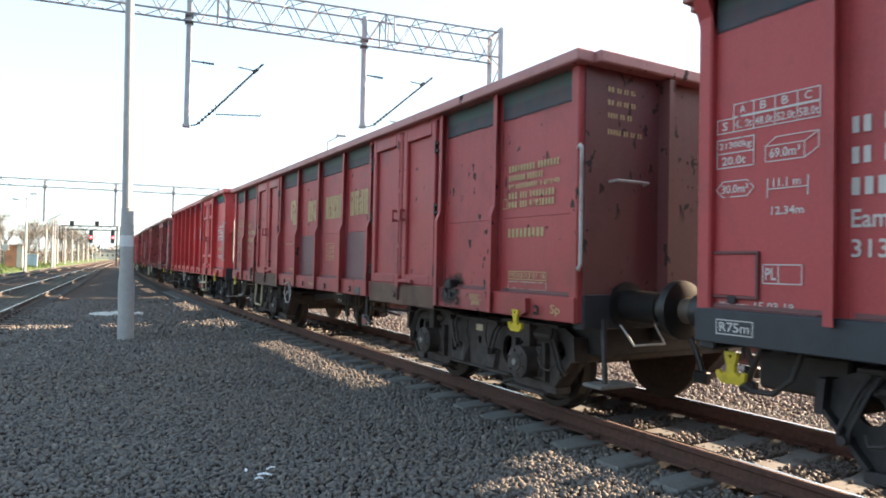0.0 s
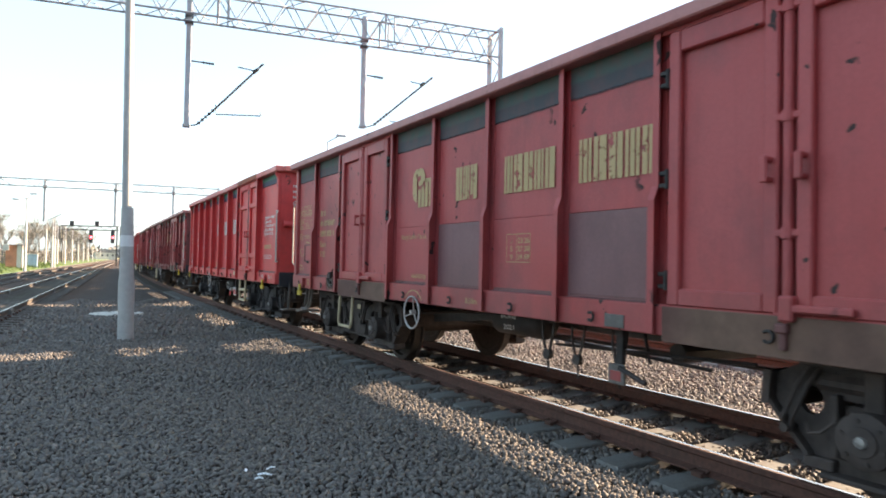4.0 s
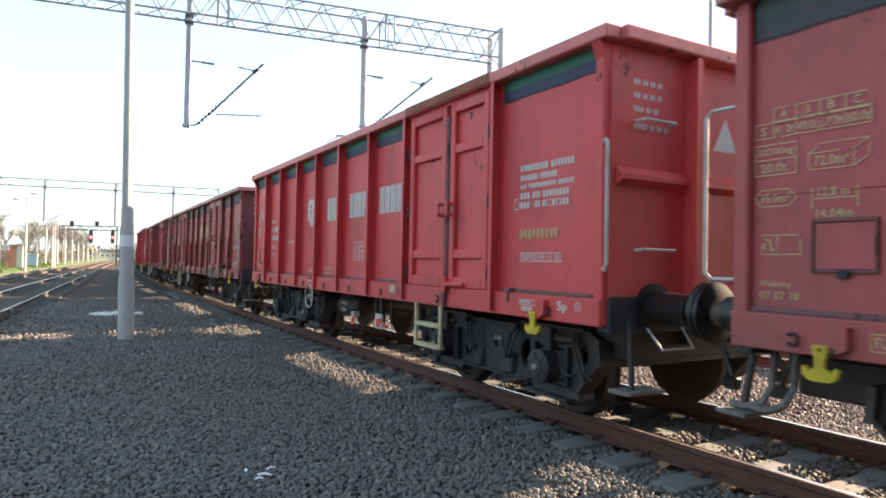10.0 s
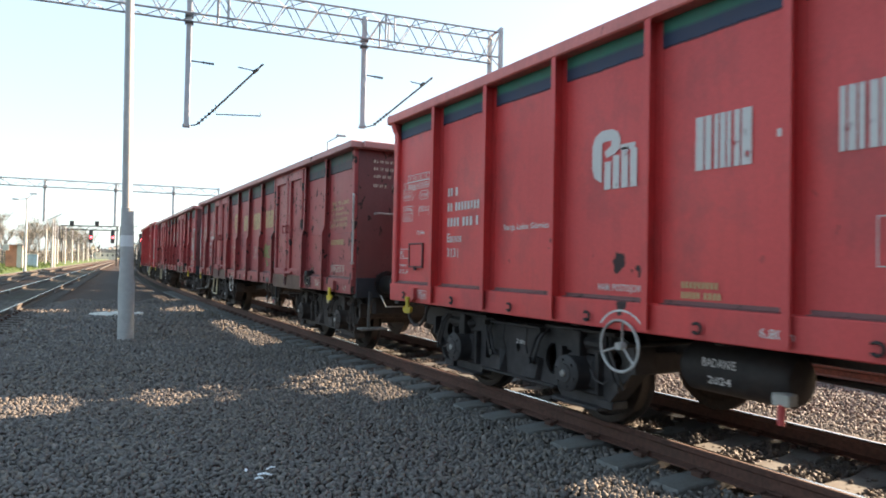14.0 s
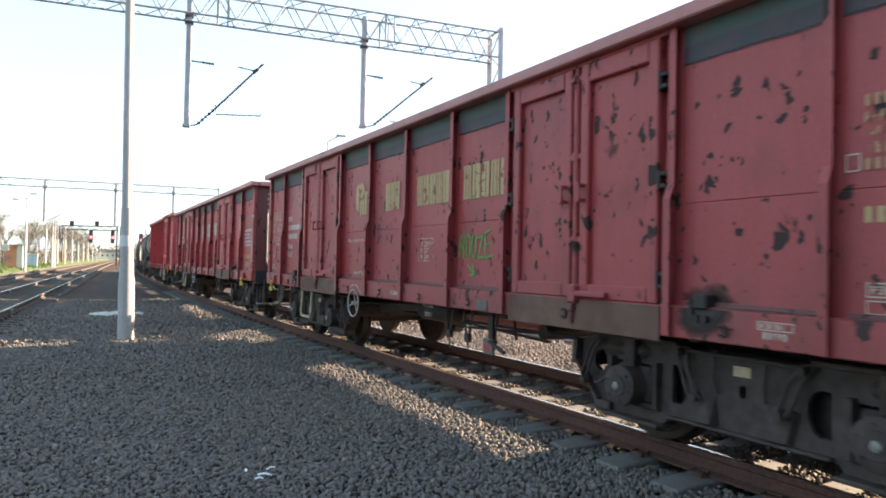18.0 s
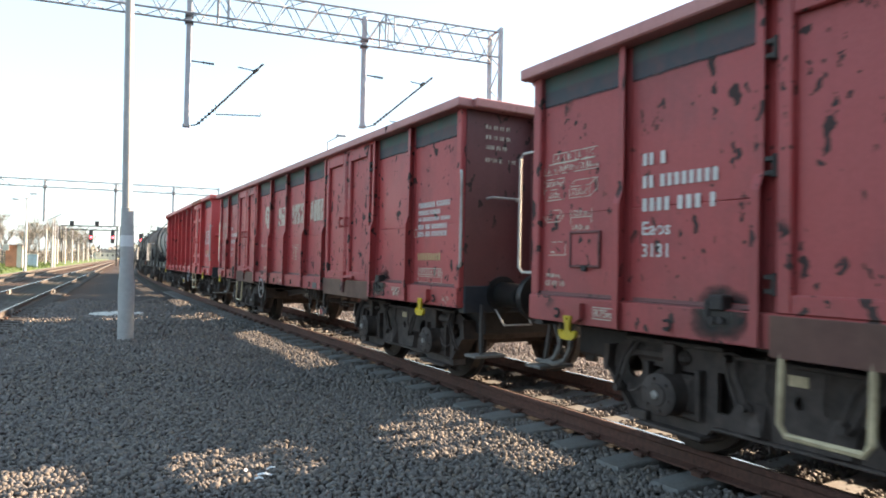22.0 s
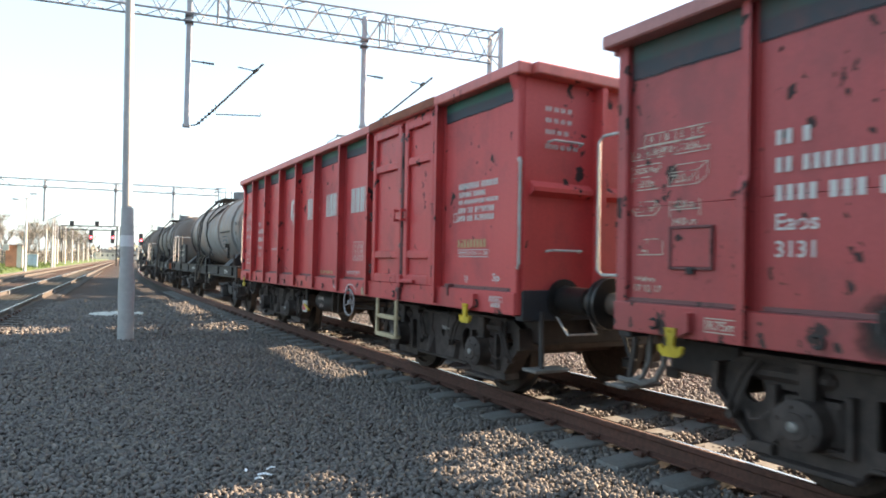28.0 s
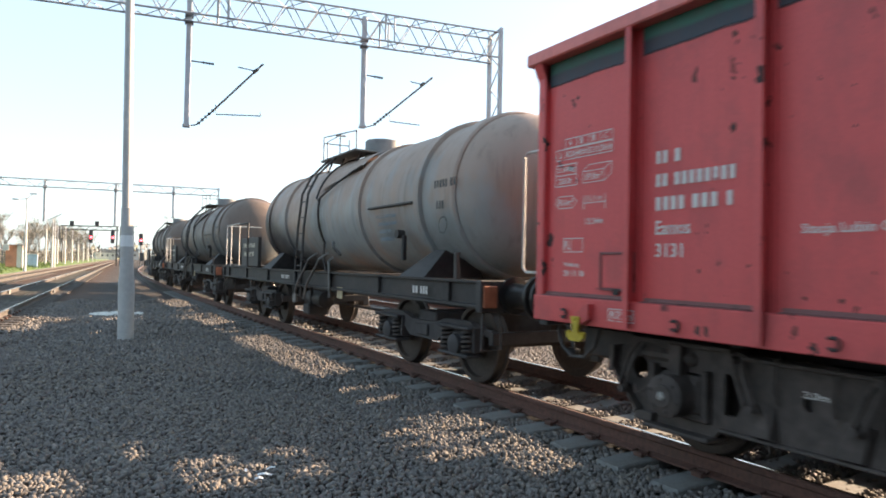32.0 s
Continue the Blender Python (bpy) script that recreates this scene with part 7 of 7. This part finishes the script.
def bare_tree(x, y, height, seed):
    """A leafless spring tree: forked limbs down to twigs."""
    r = random.Random(seed)
    t = thing("bare_tree", "leafless brownish spring tree beyond the grass bank", "tree", "trees by the line")
    limbs, twigs = Shape(), []

    def grow(p, d, length, rad, depth):
        q = p + d * length
        if depth < 4:
            limbs.rod(p, q, rad, rad * 0.68, n=6 if depth < 2 else 4, caps=False)
        else:
            twigs.append((p, q, rad))
        if depth == 6:
            return
        for _ in range(2 if depth in (0, 5) else 3):
            e = (d + Vector((r.uniform(-1, 1), r.uniform(-1, 1), r.uniform(-0.10, 1.0))) * (0.50 + 0.05 * depth)).normalized()
            grow(p + d * length * r.uniform(0.6, 1.0), e, length * r.uniform(0.62, 0.82), rad * 0.6, depth + 1)

    grow(Vector((x, y, -0.2)), Vector((r.uniform(-0.06, 0.06), r.uniform(-0.06, 0.06), 1)).normalized(), height * 0.27, height * 0.015, 0)
    part("trunk", limbs, M_BARK, t)
    v, f = [], []
    for p, q, rad in twigs:
        d = (q - p)
        n = d.cross(Vector((r.uniform(-1, 1), r.uniform(-1, 1), r.uniform(-1, 1)))).normalized() * max(0.022, rad * 1.0)
        i = len(v)
        v += [p - n, p + n, q]
        f.append((i, i + 1, i + 2))
        if r.random() < 0.40:
            b = q + Vector((r.uniform(-0.3, 0.3), r.uniform(-0.3, 0.3), r.uniform(-0.2, 0.3)))
            v += [b + Vector((r.uniform(-0.07, 0.07), r.uniform(-0.07, 0.07), r.uniform(-0.06, 0.06))) for _ in range(3)]
            f.append((i + 3, i + 4, i + 5))
    part("crown", tri_mesh("crown", np.array([tuple(p) for p in v]), np.array(f), M_BUD), None, t)


tr = random.Random(3)
for k in range(44):
    s0 = 92 + 5.0 * k
    x, y, a = left_line(s0, -tr.uniform(8.5, 13.0) - (4 if k % 3 == 0 else 0))
    bare_tree(x, y, (5.2 + 0.034 * s0) * tr.uniform(0.9, 1.15), 40 + k)
# low undergrowth in front of and between the trees
nb = 18000
us, uo = rng.uniform(90, 260, nb), -rng.uniform(8.5, 22.0, nb)
ux = -8.48 + us * math.sin(aa) + uo * math.cos(aa)
uy = us * math.cos(aa) - uo * math.sin(aa)
top = 1.2 + 2.2 * (0.5 + 0.5 * np.sin(us * 0.31) * np.cos(us * 0.13 + uo))
uz = rng.uniform(0.2, 1.0, nb) ** 1.3 * top
c = np.stack([ux, uy, uz], 1)[:, None, :]
v = c + rng.normal(0, 0.13, (nb, 3, 3))
tagged(new("undergrowth", tri_mesh("undergrowth", v.reshape(-1, 3), np.arange(nb * 3).reshape(-1, 3), M_BUD)), "brownish leafless undergrowth behind the grass", "bushes", kind="stuff")
# woods on the horizon
nb = 9000
wx, wy = rng.uniform(-260, 320, nb), rng.uniform(520, 700, nb)
wt = 7 + 4 * np.sin(wx * 0.05) + 3 * np.sin(wx * 0.17 + 1)
wz = rng.uniform(0, 1, nb) * wt
c = np.stack([wx, wy, wz], 1)[:, None, :]
v = c + rng.normal(0, 1.1, (nb, 3, 3))
tagged(new("far_woods", tri_mesh("far_woods", v.reshape(-1, 3), np.arange(nb * 3).reshape(-1, 3), M_BUD)), "brownish line of woods on the horizon", "woods", kind="stuff")


# ---------------------------------------------------------------- ballast stones
def stones(name, keep, cell, size0, size1, seed, z_base, label):
    """Crushed stones strewn over a stretch of the plan; keep(x, y) tells where."""
    g = np.random.default_rng(seed)
    gx, gy = np.meshgrid(np.arange(-9.0, 9.0, cell), np.arange(1.0, 34.0, cell))
    x, y = gx.ravel(), gy.ravel()
    x = x + g.uniform(-0.6, 0.6, x.size) * cell
    y = y + g.uniform(-0.6, 0.6, y.size) * cell
    ok = keep(x, y)
    # rails and sleepers of the main track stay clear
    rail = np.abs(np.abs(x) - 0.7535) < 0.085
    sl = np.abs((y - SLEEPER_AT) / GAP - np.round((y - SLEEPER_AT) / GAP)) * GAP < 0.15
    ok &= ~(rail & (y < 30)) & ~(sl & (np.abs(x) < 1.24) & (g.uniform(0, 1, x.size) > np.where(np.abs(x) < 0.5, 0.10, 0.04)))
    x, y = x[ok], y[ok]
    n = x.size
    t = (1 + 5 ** 0.5) / 2
    ico = np.array([(-1, t, 0), (1, t, 0), (-1, -t, 0), (1, -t, 0), (0, -1, t), (0, 1, t), (0, -1, -t), (0, 1, -t), (t, 0, -1), (t, 0, 1), (-t, 0, -1), (-t, 0, 1)]) / 1.9
    faces = np.array([(0, 11, 5), (0, 5, 1), (0, 1, 7), (0, 7, 10), (0, 10, 11), (1, 5, 9), (5, 11, 4), (11, 10, 2), (10, 7, 6), (7, 1, 8), (3, 9, 4), (3, 4, 2), (3, 2, 6), (3, 6, 8), (3, 8, 9), (4, 9, 5), (2, 4, 11), (6, 2, 10), (8, 6, 7), (9, 8, 1)])
    p = ico[None] * g.uniform(0.62, 1.25, (n, 12, 1)) + g.normal(0, 0.10, (n, 12, 3))
    p *= g.uniform(size0, size1, (n, 1, 1)) * 0.5 * g.uniform(0.6, 1.25, (n, 1, 3))
    q = g.normal(size=(n, 4))
    q /= np.linalg.norm(q, axis=1, keepdims=True)
    w, a, b, c = q.T
    rot = np.stack([np.stack([1 - 2 * (b * b + c * c), 2 * (a * b - c * w), 2 * (a * c + b * w)], -1), np.stack([2 * (a * b + c * w), 1 - 2 * (a * a + c * c), 2 * (b * c - a * w)], -1),
                    np.stack([2 * (a * c - b * w), 2 * (b * c + a * w), 1 - 2 * (a * a + b * b)], -1)], 1)
    p = np.einsum("nij,nkj->nki", rot, p)
    z = z_base + 0.024 * np.clip((1.9 - np.abs(x)) / 0.35, 0, 1) + g.uniform(-0.010, 0.014, n) + 0.012 * np.sin(x * 1.7 + y * 0.9) * np.sin(y * 1.3)
    p += np.stack([x, y, z], 1)[:, None, :]
    tri = (faces[None] + 12 * np.arange(n)[:, None, None]).reshape(-1, 3)
    ob = new(name, tri_mesh(name, p.reshape(-1, 3), tri, M_STONE))
    return tagged(ob, label, "gravel", kind="stuff")


def wedge(near, far, x0, x1):
    """A fan-shaped stretch of the strip beside the track, from near to far metres."""
    def keep(x, y):
        dx, dy = x + 5.0, y
        r, a = np.hypot(dx, dy), np.arctan2(dx, dy)
        r = np.where(r > 12, r + 0.9 * np.sin(x * 2.3 + y) + 0.7 * np.sin(x * 5.1 - y * 1.7) + 0.5 * np.sin(x * 17.0 + y * 11.0), r)
        return (r > near) & (r <= far) & (a > -0.10) & (a < 1.13) & (x > x0) & (x < x1)
    return keep


SLEEPER_AT = 3.35
stones("ballast_stones", wedge(3.6, 8.5, -9, 6.5), 0.032, 0.027, 0.058, 11, -0.238, "loose crushed granite ballast stones, grey and brownish")
stones("ballast_stones", wedge(8.5, 15.0, -9, 6.5), 0.050, 0.036, 0.068, 12, -0.238, "loose crushed granite ballast stones, grey and brownish")
stones("ballast_stones", wedge(15.0, 27.0, -7.2, 4.5), 0.095, 0.06, 0.10, 13, -0.240, "loose crushed granite ballast stones, grey and brownish")


# ---------------------------------------------------------------- the train and its motion
TRAVEL = [0.0, 1.117, 2.34, 3.66, 5.057, 6.499, 7.961, 9.439, 10.955, 12.531, 14.172, 15.877, 17.646, 19.477, 21.369, 23.318, 25.317, 27.36, 29.446,
          31.579, 33.765, 36.013, 38.328, 40.705, 43.134, 45.607, 48.129, 50.705, 53.343, 56.048, 58.825, 61.684, 64.635]


def travelled(t):
    """Metres that the train has come after t seconds, smooth between whole seconds."""
    i = min(max(int(t), 0), 31)
    p = [TRAVEL[min(max(j, 0), 32)] for j in (i - 1, i, i + 1, i + 2)]
    if i == 0:
        p[0] = 2 * p[1] - p[2] + 0.10
    if i == 31:
        p[3] = 2 * p[2] - p[1] + 0.09
    u = t - i
    return p[1] + 0.5 * u * (p[2] - p[0] + u * (2 * p[0] - 5 * p[1] + 4 * p[2] - p[3] + u * (3 * (p[1] - p[2]) + p[3] - p[0])))


def wagon_pose(centre, pivot, t):
    s = centre - travelled(t)
    x0, y0, _ = line(s - pivot)
    x1, y1, _ = line(s + pivot)
    return pose((x0 + x1) / 2, (y0 + y1) / 2, 0, 0, 0, -math.degrees(math.atan2(x1 - x0, y1 - y0)))


def motions():
    for w, sets, piv, centre in TRAIN:
        walk(w, [(t * 0.5, wagon_pose(centre, piv, t * 0.5)) for t in range(65)])
        # wheels roll: less than a quarter turn from row to row
        count = 200
        for ws, y in sets:
            rows = []
            for k in range(count + 1):
                t = 32.0 * k / count
                rows.append((t, pose(0, y, 0.46, math.degrees(travelled(t) / 0.46), 0, 0)))
            walk(ws, rows)


SPECS = [
    (dict(kind="short", paint="first", band="old", inks=(M_MARK_W, M_MARK_W, M_MARK_W), address=M_MARK_W, weighed="15 03 19", rev="15 03 19", steps=(-2.75,), wheel_at=1.46, table_at=-0.15,
          dark_sill=True, rear_post=4.60, label="red open goods wagon with a blue-black lower band, short type"), -2.57),
    (dict(kind="long", paint="dull", band="old", inks=(M_MARK_Y, M_MARK_Y, M_MARK_Y), address=M_MARK_Y, weighed="07 07 18", rev="13 07 18", steps=(3.72,), wheel_at=1.55, table_at=-0.25,
          repaint=(3, 5), label="faded dull red open goods wagon with mauve repainted lower panels"), 10.47),
    (dict(kind="short", paint="bright", band="new", inks=(M_MARK_W, M_MARK_W, M_MARK_W), address=M_MARK_W, weighed="12 12 20", rev="09 12 20", steps=(-2.75,), wheel_at=1.46, table_at=-0.28, flap_inside=True,
          label="bright red open goods wagon with a green and navy top band"), 23.49),
    (dict(kind="long", paint="spotted", band="old", inks=(M_MARK_Y, M_MARK_W, M_MARK_OLD), address=M_MARK_FADED, weighed="07 09 18", rev="10 09 18", steps=(3.72,), wheel_at=1.57, table_at=-0.25,
          tag=True, label="dark red open goods wagon with many peeled spots and green graffiti"), 36.68),
    (dict(kind="long", paint="spotted_b", band="old", inks=(M_MARK_OLD, M_MARK_W, M_MARK_OLD), address=M_MARK_W, weighed="17 12 17", rev="14 03 20", address_z=1.70, steps=(3.72,), wheel_at=1.62, table_at=-0.25,
          label="red open goods wagon with peeling dark patches and white writing"), 50.65),
    (dict(kind="short", paint="bright_b", band="teal", inks=(M_MARK_W, M_MARK_W, M_MARK_W), address=M_MARK_W, weighed="29 11 18", rev="29 11 18", steps=(-2.75,), wheel_at=-1.475, table_at=-1.38, flap_inside=True,
          label="bright red open goods wagon with a teal band, chipped paint"), 63.78),
]
TRAIN = []
for spec, centre in SPECS:
    w, sets, piv = open_wagon(spec)
    if spec.get("tag"):
        green_tag(w)
    TRAIN.append((w, sets, piv, centre))
for centre, tone, words in ((76.05, 0, "rust-stained grey tank wagon with barrel hoops and a top walkway"), (90.2, 1, "sooty dark grey tank wagon with barrel hoops and a top walkway"),
                            (104.5, 1, "sooty dark grey tank wagon with barrel hoops and a top walkway")):
    TRAIN.append((*tank_wagon(centre, TANK_PAINT[tone], words), centre))
motions()
